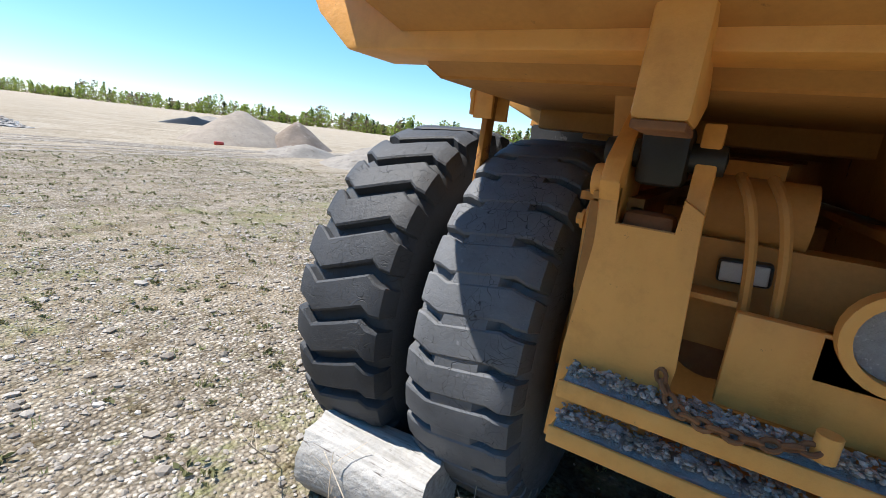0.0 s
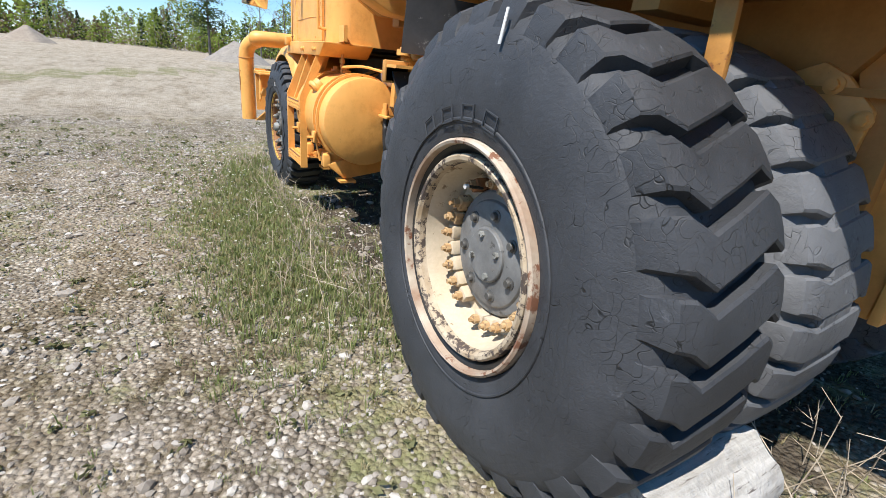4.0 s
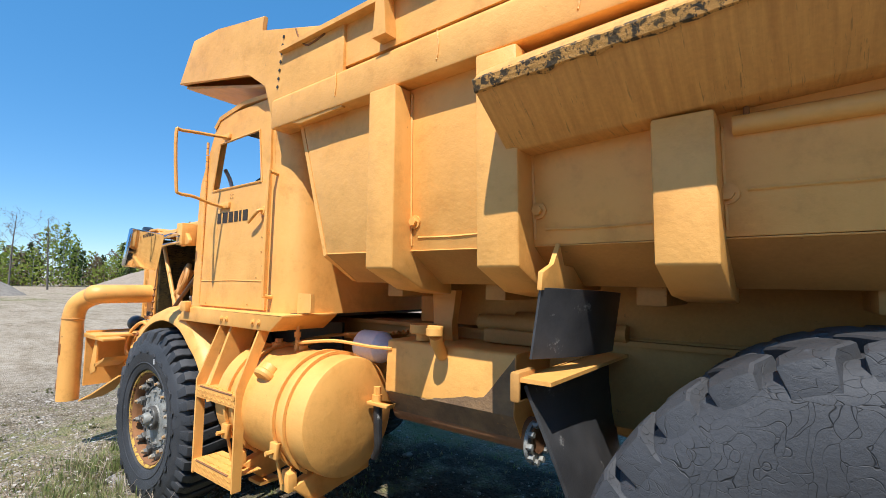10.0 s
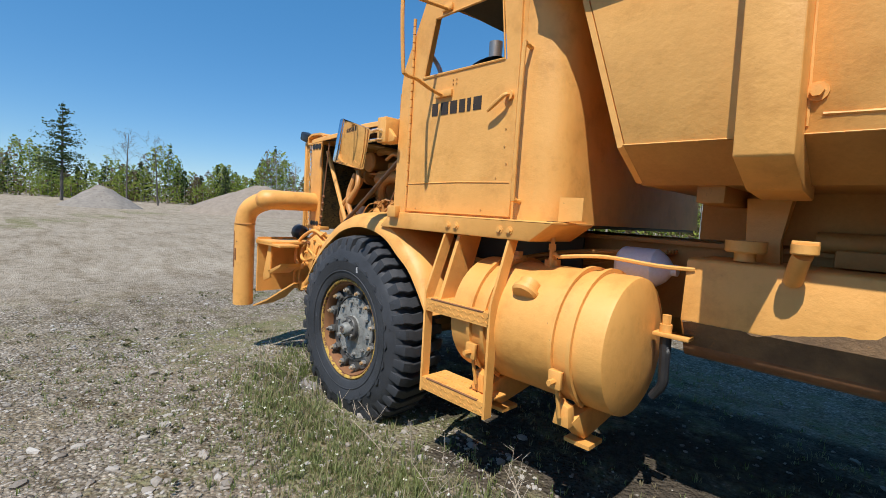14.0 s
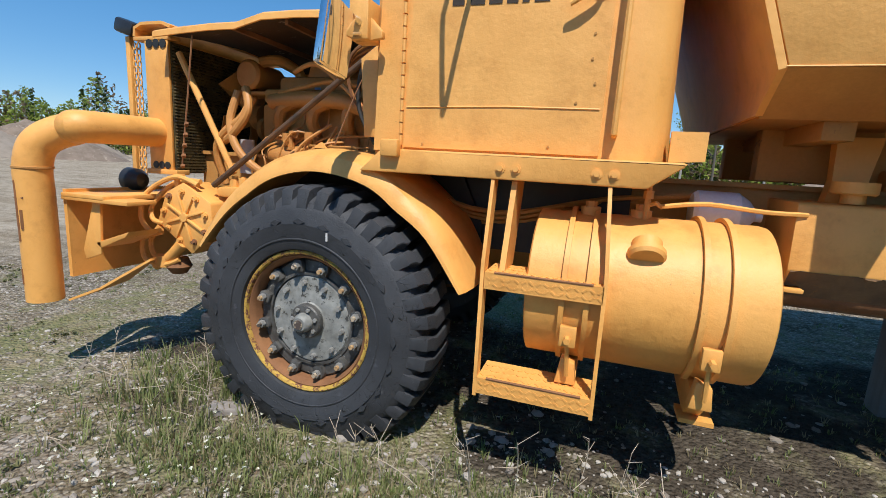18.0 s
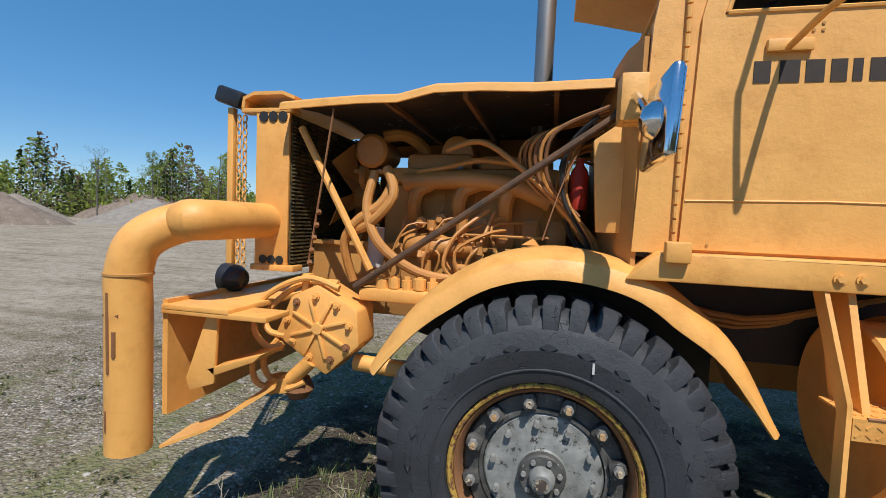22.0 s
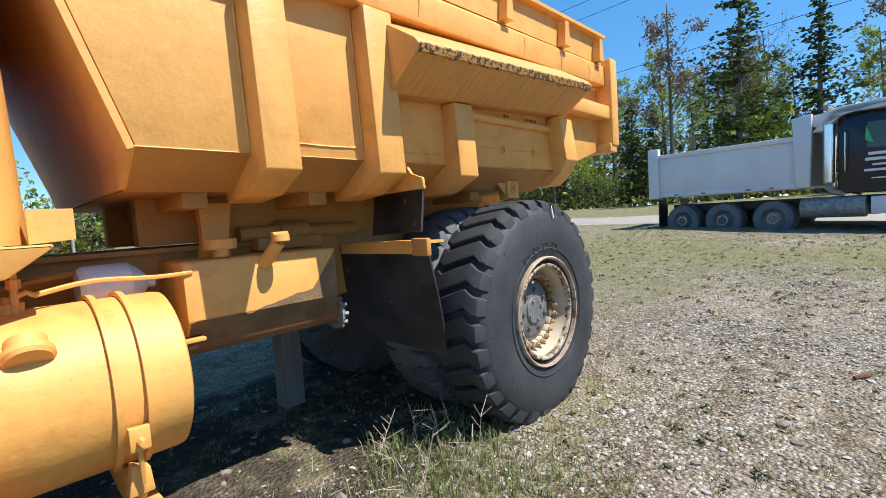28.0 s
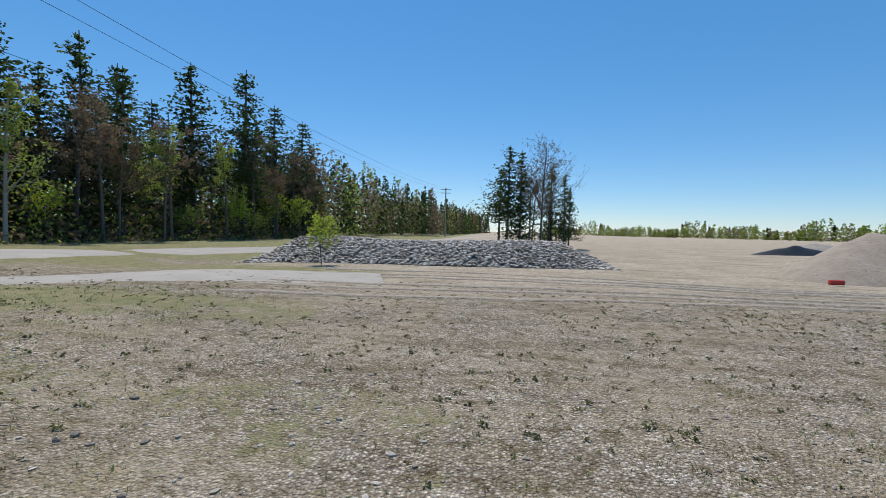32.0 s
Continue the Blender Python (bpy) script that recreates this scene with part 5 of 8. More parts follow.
part("headlamp_stem", tube(B(), [(-6.29, 0.66, 1.11), (-6.29, 0.66, 1.06)], 0.02, 8), rust, hl)

# ---- radiator ----
bm = B()
box(bm, (-6.20, 0.70, 1.26), (-5.985, 0.72, 2.16), 0.004)
box(bm, (-6.30, 0.695, 2.16), (-5.96, 0.78, 2.185), 0.003)
box(bm, (-6.22, 0.69, 1.24), (-5.94, 0.80, 1.275), 0.003)
radiator = part("radiator_shroud", bm, paint, truck)
part("radiator_side", box(B(), (-6.28, mirrored_y(0.72), 1.24), (-6.02, mirrored_y(0.70), 2.16), 0.004), paint, radiator)
bm = B()
box(bm, (-6.16, 0.725, 1.25), (-5.98, mirrored_y(0.725), 2.15))
sooty = speckled("sooty_radiator_core", (0.055, 0.045, 0.02), (0.20, 0.14, 0.045), 9, 0.8, wear=(0.02, 0.018, 0.012), wear_at=0.52, bump_s=0.6)
part("radiator_core", bm, sooty, radiator, "dirty honeycomb radiator core")
fins = B()
for i in range(40):
    box(fins, (-5.98, 0.73, 1.265 + 0.022 * i), (-5.962, mirrored_y(0.73), 1.274 + 0.022 * i))
    box(fins, (-6.16, 0.7205, 1.265 + 0.022 * i), (-5.985, 0.7245, 1.272 + 0.022 * i))
tagged(part("radiator_fin", fins, sooty, radiator), kind="stuff")
bm = sheet(B(), [[(x, y, z) for x, z in ((-6.30, 2.19), (-6.29, 2.25), (-6.22, 2.28), (-6.03, 2.28), (-5.95, 2.25))] for y in (0.695, 1.0, 1.8, mirrored_y(0.695))], 0.02)
part("radiator_top", bm, paint, radiator)
# slots as black discs, the dark of their depth put in as colour
for i in range(3):
    part("lifting_slot", disc(B(), (-6.15 + 0.062 * i, 0.697, 2.135), 0.03, 0.0, -0.004, "y", 14), oil_shade_black, radiator)
    part("lifting_slot", disc(B(), (-6.14 + 0.055 * i, 0.697, 1.305), 0.026, 0.0, -0.004, "y", 14), oil_shade_black, radiator)
bm = B()
box(bm, (-6.42, 0.73, 1.10), (-6.38, 0.77, 2.2), 0.004)
part("guard_post", bm, paint, radiator)
for k, x in enumerate((-6.35, -6.31)):
    for i in range(24):
        bm = B()
        ringp = [(x + 0.010 * math.cos(a) * (1 if i % 2 else 0.4), 0.745 + 0.010 * math.cos(a) * (0.4 if i % 2 else 1), 1.17 + 0.042 * i + 0.024 * math.sin(a)) for a in (2 * math.pi * q / 8 for q in range(9))]
        tube(bm, ringp, 0.005, 5, 1, False)
        part("guard_chain_link", bm, paint, radiator)
bm = B()
box(bm, (-0.09, -0.055, -0.045), (0.09, 0.055, 0.055), 0.022, pose(-6.40, 0.75, 2.255, 0, 18, 0))
marker = part("marker_lamp", bm, dark_plastic, truck, "black broken marker lamp")
part("marker_bracket", tube(B(), [(-6.36, 0.76, 2.21), (-6.31, 0.78, 2.18)], 0.014, 6), paint, marker)

# ---- bonnet ----
edge = [(-5.97, 2.20), (-5.76, 2.205), (-5.5, 2.215), (-5.3, 2.228), (-5.1, 2.268), (-4.87, 2.262), (-4.6, 2.268), (-4.24, 2.262)]
rows = []
for y, d in ((0.57, -0.05), (0.575, -0.015), (0.60, 0.0), (1.0, 0.06), (1.4, 0.08), (1.8, 0.06), (mirrored_y(0.60), 0.0), (mirrored_y(0.575), -0.05)):
    rows.append([(x, y, z + d + 0.008 * math.sin(9 * x + 3 * y)) for x, z in edge])
bonnet = part("bonnet", sheet(B(), rows, 0.012), paint, truck, "battered yellow bonnet propped over an open engine bay")
# lining in near-black brown with paler flaking patches
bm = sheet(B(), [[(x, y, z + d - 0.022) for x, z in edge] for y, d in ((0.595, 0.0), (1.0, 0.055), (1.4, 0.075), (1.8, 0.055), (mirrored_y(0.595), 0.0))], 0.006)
part("bonnet_lining", bm, speckled("dark_flaking_lining", (0.035, 0.022, 0.015), (0.10, 0.055, 0.03), 3, 0.9, wear=(0.36, 0.31, 0.27), wear_at=0.63, bump_s=0.5), bonnet, "dark brown flaking lining")
for x in (-5.4, -4.95, -4.5):
    bm = B()
    box(bm, (x - 0.012, 0.62, 2.195), (x + 0.012, mirrored_y(0.62), 2.225))
    part("bonnet_rib", bm, rust, bonnet)
part("bonnet_prop", tube(B(), [(-5.50, 0.58, 1.20), (-4.22, 0.56, 2.09)], 0.019, 10), speckled("blackened_prop_bar", (0.05, 0.035, 0.025), (0.16, 0.075, 0.03), 12, 0.7, wear=(0.35, 0.15, 0.04), wear_at=0.62), truck, "blackened rusty prop bar")
part("prop_eye", lathe(B(), [(0.012, -0.015), (0.03, -0.015), (0.03, 0.015), (0.012, 0.015)], (-4.21, 0.56, 2.10), "y", 14), oil_shade_black, truck)
bm = tube(B(), [(-5.66, 0.60, 2.15), (-5.72, 0.60, 1.75), (-5.79, 0.60, 1.30)], 0.006, 5)
for i in range(5):
    tube(bm, [(-5.735 - 0.012 * i, 0.60, 1.6 - 0.07 * i), (-5.725 - 0.012 * i, 0.59, 1.585 - 0.07 * i)], 0.014, 5)
part("hanging_chain", bm, rust, truck, "rusty hanging chain and wire")
part("brace_bar", tube(B(), [(-5.93, 0.74, 2.08), (-5.48, 0.74, 1.28)], 0.022, 8), paint, truck)
part("brace_bar", tube(B(), [(-5.93, mirrored_y(0.74), 2.08), (-5.48, mirrored_y(0.74), 1.28)], 0.022, 8), paint, truck)
bm = lathe(B(), [(0.062, 0.0), (0.068, 0.0), (0.068, 1.25), (0.062, 1.25)], (-4.61, 1.83, 2.0), "z", 24)
part("exhaust_pipe", bm, speckled("dull_stack_steel", (0.30, 0.28, 0.26), (0.42, 0.40, 0.37), 4, 0.4, metal=0.8, stretch=(1, 1, 0.3)), truck, "tall dull steel exhaust stack")

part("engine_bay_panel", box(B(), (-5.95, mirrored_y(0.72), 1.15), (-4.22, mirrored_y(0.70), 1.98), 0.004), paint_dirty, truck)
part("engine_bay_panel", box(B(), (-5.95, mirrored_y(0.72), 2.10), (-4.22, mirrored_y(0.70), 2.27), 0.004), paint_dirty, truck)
# black sheet added to darken the floor of the engine bay
part("bay_shelf", box(B(), (-5.6, 0.98, 1.12), (-4.25, 2.0, 1.16)), oil_shade_black, truck)
# ---- engine ----
engine = new("engine")
engine.parent = truck
engine["label"] = "large diesel engine overpainted yellow"
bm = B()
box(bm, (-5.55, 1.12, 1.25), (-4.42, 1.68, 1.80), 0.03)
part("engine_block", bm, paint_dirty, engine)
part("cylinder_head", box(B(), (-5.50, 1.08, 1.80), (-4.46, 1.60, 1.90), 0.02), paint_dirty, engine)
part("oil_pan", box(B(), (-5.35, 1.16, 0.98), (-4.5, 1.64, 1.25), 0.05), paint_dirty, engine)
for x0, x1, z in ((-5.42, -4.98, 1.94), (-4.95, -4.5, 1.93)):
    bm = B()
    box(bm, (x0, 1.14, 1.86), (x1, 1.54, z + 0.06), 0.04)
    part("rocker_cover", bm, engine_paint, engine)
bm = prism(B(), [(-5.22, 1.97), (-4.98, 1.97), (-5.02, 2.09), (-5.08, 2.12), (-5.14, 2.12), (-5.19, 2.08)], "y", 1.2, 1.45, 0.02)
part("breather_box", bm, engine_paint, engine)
bm = B()
for i in range(3):
    x = -5.32 + 0.28 * i
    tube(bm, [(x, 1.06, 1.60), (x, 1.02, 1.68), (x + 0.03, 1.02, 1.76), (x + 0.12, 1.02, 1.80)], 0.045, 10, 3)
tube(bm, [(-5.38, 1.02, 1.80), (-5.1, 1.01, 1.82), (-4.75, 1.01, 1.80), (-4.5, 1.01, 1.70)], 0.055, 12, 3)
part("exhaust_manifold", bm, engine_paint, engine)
part("oil_cooler_cap", lathe(B(), [(0.001, -0.02), (0.085, -0.02), (0.10, -0.01), (0.108, 0.0), (0.108, 0.02), (0.095, 0.03), (0.095, 0.30), (0.001, 0.30)], (-5.63, 1.07, 2.0), "y", 28, closed=False), engine_paint, engine, "round filter canister")
bm = B()
box(bm, (-5.76, 1.1, 1.86), (-5.48, 1.35, 1.885), 0.004)
tube(bm, [(-5.58, 1.15, 2.10), (-5.45, 1.2, 2.12), (-5.35, 1.3, 2.05), (-5.33, 1.3, 1.95)], 0.04, 10, 4)
part("canister_bracket", bm, paint_dirty, engine)
fan = part("cooling_fan", disc(B(), (-5.86, CY, 1.72), 0.10, 0.0, 0.10, "x", 16), paint_dirty, engine, "six-bladed cooling fan at rest")
for k in range(6):
    a = k * math.pi / 3 + 0.3
    u = Vector((0, math.cos(a), math.sin(a)))
    w = Vector((0, -math.sin(a), math.cos(a)))
    c = Vector((-5.84, CY, 1.72))
    bm = sheet(B(), [[c + u * 0.08 - w * 0.05, c + u * 0.40 - w * 0.09 + Vector((0.05, 0, 0))], [c + u * 0.08 + w * 0.05, c + u * 0.40 + w * 0.09 - Vector((0.05, 0, 0))]], 0.006)
    part("fan_blade", bm, paint_dirty, engine)
for i, r in enumerate((0.11, 0.09, 0.08)):
    bm = lathe(B(), [(0.02, 0.0), (r, 0.0), (r - 0.02, 0.02), (r, 0.04), (0.02, 0.04)], (-5.70, 1.12 + 0.2 * (i % 2), 1.40 + 0.22 * i), "x", 20)
    part("pulley", bm, paint_dirty, engine)
part("injection_pump", lathe(B(), [(0.001, 0), (0.06, 0), (0.075, 0.03), (0.075, 0.22), (0.06, 0.26), (0.06, 0.42), (0.001, 0.42)], (-5.35, 0.98, 1.42), "x", 20, closed=False), engine_paint, engine)
for x, z in ((-5.25, 1.56), (-5.13, 1.58), (-5.0, 1.44), (-4.92, 1.40)):
    bm = disc(B(), (x, 0.96, z), 0.035, 0.08, -0.02, "y", 10, 0.004)
    disc(bm, (x, 0.94, z), 0.018, 0.0, -0.04, "y", 6)
    part("pump_fitting", bm, engine_paint, engine)
for x in (-5.4, -5.2, -5.0, -4.8, -4.6):
    part("engine_bolt", bolt(B(), (x, 1.118, 1.30), 0.014, 0.02), engine_paint, engine)
    part("injector_line", tube(B(), [(x + 0.02, 0.98, 1.48), (x + 0.03, 1.0, 1.60), (x + 0.05, 1.08, 1.66), (x + 0.05, 1.10, 1.86)], 0.006, 5, 3), engine_paint, engine)
hoses = [
    [(-5.62, 0.82, 1.20), (-5.66, 0.78, 1.42), (-5.58, 0.76, 1.55), (-5.44, 0.78, 1.66), (-5.38, 0.82, 1.80)],
    [(-5.5, 0.82, 1.84), (-5.52, 0.76, 1.62), (-5.42, 0.74, 1.42), (-5.2, 0.76, 1.28), (-4.95, 0.82, 1.24)],
    [(-5.42, 0.80, 1.86), (-5.36, 0.75, 1.70), (-5.5, 0.75, 1.54), (-5.62, 0.80, 1.50)],
    [(-5.30, 1.0, 1.86), (-5.1, 1.0, 1.90), (-4.9, 1.02, 1.94), (-4.6, 1.05, 1.90)],
]
for h in hoses[:3]:
    part("coolant_hose", tube(B(), h, 0.028, 10, 5), engine_paint, engine, "thick painted hose")
part("coolant_hose", tube(B(), hoses[3], 0.018, 8, 4), engine_paint, engine)
rng = random.Random(5)
for i in range(9):
    x, y = -4.30 + 0.02 * (i % 3), 0.62 + 0.07 * i
    p = [(x, y, 2.1 - 0.02 * i), (x - 0.16 + 0.05 * rng.random(), y, 1.95), (x - 0.22 + 0.1 * rng.random(), y, 1.72), (x - 0.1 + 0.08 * rng.random(), y, 1.52), (x + 0.02, y, 1.40)]
    part("wire", tube(B(), p, 0.009 if i % 3 else 0.013, 6, 4), paint_dirty if i % 3 else oil_shade_black, engine)
part("long_pipe", tube(B(), [(-5.1, 0.9, 1.98), (-4.9, 0.85, 2.02), (-4.7, 0.82, 1.90), (-4.5, 0.8, 1.72), (-4.35, 0.78, 1.55)], 0.016, 8, 4), engine_paint, engine)
part("throttle_rod", tube(B(), [(-5.0, 0.90, 1.50), (-4.5, 0.86, 1.50)], 0.008, 6), engine_paint, engine)
part("label_plate", box(B(), (-5.10, 1.135, 1.875), (-5.05, 1.139, 1.92)), speckled("blue_label", (0.12, 0.28, 0.55), (0.2, 0.35, 0.6), 8, 0.5), engine, "small blue label")
part("oil_filter", lathe(B(), [(0.001, 0), (0.05, 0), (0.05, 0.24), (0.001, 0.24)], (-5.52, 0.92, 1.28), "z", 18, closed=False), speckled("dull_white_filter", (0.5, 0.5, 0.5), (0.6, 0.6, 0.62), 4, 0.5), engine, "dull white oil filter")

part("extinguisher", lathe(B(), [(0.001, 0.0), (0.04, 0.0), (0.045, 0.02), (0.045, 0.20), (0.02, 0.24), (0.02, 0.27), (0.001, 0.27)], (-4.36, 0.86, 1.66), "z", 18, closed=False), red_paint, engine, "small red cylinder on the firewall")
rng = random.Random(12)
for i in range(7):
    x = -5.36 + 0.15 * i
    part("cover_bolt", bolt(B(), (x, 1.078, 1.85), 0.011, 0.02), engine_paint, engine)
    part("side_cover", prism(B(), [(x - 0.055, 1.40), (x + 0.055, 1.40), (x + 0.055, 1.55), (x + 0.03, 1.60), (x - 0.03, 1.60), (x - 0.055, 1.55)], "y", 1.085, 1.125, 0.008), engine_paint, engine)
for i in range(16):
    x, z, y = rng.uniform(-5.32, -4.72), rng.uniform(1.24, 1.52), rng.uniform(0.86, 0.97)
    r = rng.uniform(0.016, 0.034)
    bm = disc(B(), (x, y, z), r, 0.0, rng.uniform(0.05, 0.11), rng.choice("xyz"), 10, 0.004)
    disc(bm, (x, y, z), r * 1.25, -0.004, 0.018, rng.choice("xyz"), 6, 0.002)
    part("pipe_union", bm, engine_paint, engine)
for i in range(9):
    x = rng.uniform(-5.5, -4.75)
    y = rng.uniform(0.84, 0.96)
    p = [(x, y, 1.22), (x + rng.uniform(-0.1, 0.1), y - 0.03, rng.uniform(1.32, 1.42)), (x + rng.uniform(-0.05, 0.2), y, rng.uniform(1.44, 1.58)), (x + rng.uniform(0.1, 0.3), y + 0.1, rng.uniform(1.5, 1.66))]
    part("small_pipe", tube(B(), p, rng.uniform(0.006, 0.013), 6, 4), engine_paint, engine)
for i in range(6):
    p = [(-4.25, 0.60 + 0.05 * i, 2.14), (-4.50 - 0.03 * i, 0.62 + 0.05 * i, 2.02), (-4.52 - 0.02 * i, 0.66 + 0.05 * i, 1.80), (-4.36, 0.70 + 0.04 * i, 1.62)]
    part("looped_hose", tube(B(), p, 0.010, 6, 6), engine_paint if i % 2 else rust, engine)
part("trailing_wire", tube(B(), [(-4.33, 0.60, 2.03), (-4.44, 0.57, 1.80), (-4.53, 0.50, 1.50)], 0.004, 5, 4), rust, engine)

# ---- steering gear below the radiator ----
gear = new("steering_gearbox")
gear.parent = truck
gear["label"] = "ribbed cast steering gearbox hung with hoses"
bm = B()
GM = pose(-5.66, 0.52, 0.98, 0, 28, 0)
prism(bm, [(-0.20, -0.17), (0.16, -0.20), (0.24, 0.04), (0.14, 0.20), (-0.12, 0.20), (-0.22, 0.06)], "y", -0.03, 0.20, 0.015)
bmesh.ops.transform(bm, matrix=GM, verts=bm.verts[:])
part("gear_case", bm, paint, gear)
for k in range(8):
    a = k * math.pi / 4
    bm = box(B(), (0.02, -0.045, -0.008), (0.165, -0.028, 0.008), 0.003, GM @ pose(0, 0, 0, 0, math.degrees(a), 0))
    part("case_rib", bm, paint, gear)
bm = lathe(B(), [(0.001, -0.05), (0.03, -0.05), (0.035, -0.03), (0.035, 0.0)], tuple(GM @ Vector((0, 0, 0))), "y", 14, closed=False)
part("case_boss", bm, paint, gear)
for k in range(9):
    a = k * 2 * math.pi / 9
    c = GM @ Vector((0.185 * math.cos(a), -0.03, 0.165 * math.sin(a)))
    part("case_bolt", bolt(B(), tuple(c), 0.013, 0.025), rust if k % 4 == 0 else paint, gear)
for pts in ([(-5.55, 0.50, 1.20), (-5.75, 0.50, 1.24), (-5.98, 0.48, 1.12), (-6.02, 0.46, 0.95), (-5.93, 0.46, 0.86), (-5.86, 0.48, 0.88)],
            [(-5.58, 0.55, 1.22), (-5.8, 0.55, 1.20), (-5.98, 0.52, 1.04), (-5.96, 0.5, 0.94), (-5.86, 0.5, 0.92)],
            [(-5.86, 0.48, 0.86), (-6.02, 0.47, 0.80), (-6.0, 0.46, 0.66), (-5.84, 0.47, 0.64), (-5.74, 0.5, 0.68)],
            [(-5.9, 0.5, 0.90), (-5.98, 0.49, 0.78), (-5.92, 0.48, 0.68), (-5.78, 0.5, 0.70)]):
    part("steering_hose", tube(B(), pts, 0.017, 8, 5), paint, gear)
bm = tube(B(), [(-5.95, 0.5, 0.62), (-5.80, 0.5, 0.70), (-5.70, 0.5, 0.80)], 0.04, 12)
disc(bm, (-5.87, 0.5, 0.62), 0.06, 0.0, 0.08, "z", 14)
part("ball_joint", bm, paint, gear)
part("grease_boot", lathe(B(), [(0.001, -0.06), (0.05, -0.05), (0.085, 0.0), (0.06, 0.06), (0.001, 0.06)], (-5.80, 0.55, 0.62), "z", 16, closed=False), rust, gear, "rusty rubber boot")
bm = B()
box(bm, (-5.78, 0.52, 1.16), (-5.74, 0.58, 1.26), 0.006)
part("gear_lug", bm, paint, gear)
for i in range(5):
    bm = disc(B(), (-5.36 + 0.07 * i, 0.62, 1.19 + 0.012 * (i % 2)), 0.035 - 0.004 * (i % 3), 0.0, 0.06, "z", 10, 0.004)
    disc(bm, (-5.36 + 0.07 * i, 0.62, 1.24), 0.018, 0.0, 0.03, "z", 6)
    part("steering_valve", bm, paint, gear)
part("steering_valve_body", box(B(), (-5.48, 0.58, 1.13), (-5.02, 0.70, 1.20), 0.015), paint, gear)

# ---- mud flaps ahead of the rear wheel ----
bm = sheet(B(), [[(-0.97 + 0.10 * u + 0.05 * math.sin(3 * u) - 0.04 * (1 - v), 0.10 + 0.62 * u, 1.42 + 0.27 * v - 0.02 * u) for u in (0, .2, .4, .6, .8, 1)] for v in (0, 0.33, 0.66, 1)], 0.012)
part("upper_flap", bm, flap_rubber, truck, "torn black rubber flap")
bm = prism(B(), [(0.09, 1.68), (0.75, 1.68), (0.75, 1.76), (0.30, 1.78), (0.26, 1.87), (0.20, 1.78), (0.10, 1.75)], "x", -0.985, -0.965, 0.003)
part("flap_plate", bm, paint, truck)
bm = B()
box(bm, (-1.03, 0.03, 1.345), (-0.90, 0.95, 1.36))
box(bm, (-1.035, 0.03, 1.28), (-1.02, 0.95, 1.36))
part("flap_bar", bm, paint, truck)
part("flap_bar_end", box(B(), (-1.06, 0.02, 1.27), (-1.02, 0.16, 1.38), 0.01), paint_dirty, truck)
bm = sheet(B(), [[(-1.01 + 0.05 * math.sin(2.6 * u + 2.0 * v) * (1 - v) + 0.30 * (1 - v) * (0.8 - 0.6 * u), 0.06 + 0.98 * u + 0.12 * (1 - v) * (1 - u), 0.56 + 0.77 * v + 0.09 * (1 - v) * u) for u in (0, .15, .3, .5, .7, .85, 1)] for v in (0, .2, .4, .6, .8, 1)], 0.014)
part("lower_flap", bm, flap_rubber, truck, "large scuffed black rubber flap")

# ---- body stop strut over the dual wheels ----
bm = B()
box(bm, (0.335, 0.36, 1.62), (0.355, 0.44, 1.80), 0.004)
strut = part("strut_bracket", bm, paint, truck)
part("strut_cheek", box(B(), (0.475, 0.36, 1.62), (0.495, 0.44, 1.80), 0.004), paint, strut)
bm = B()
box(bm, (0.335, 0.345, 1.63), (0.50, 0.362, 1.80), 0.005)
part("strut_face", bm, paint, strut)
part("strut_gusset", prism(B(), [(0.19, 1.79), (0.333, 1.79), (0.333, 1.66)], "y", 0.37, 0.39), paint, strut)
part("strut_bolt", bolt(B(), (0.417, 0.345, 1.715), 0.030, 0.035), paint, strut)
bm = B()
box(bm, (-0.035, -0.012, -0.42), (0.035, 0.012, 0.04), 0.004, pose(0.425, 0.40, 1.70, 0, -4, 0))
part("stop_bar", bm, speckled("rust_stained_bar", (0.62, 0.29, 0.06), (0.30, 0.12, 0.04), 5, 0.7, wear=(0.22, 0.08, 0.03), wear_at=0.55), strut, "rusting flat stop bar")

for ob in [strut] + list(strut.children):
    ob.data.transform(Matrix.Translation((0, 0.055, 0)))

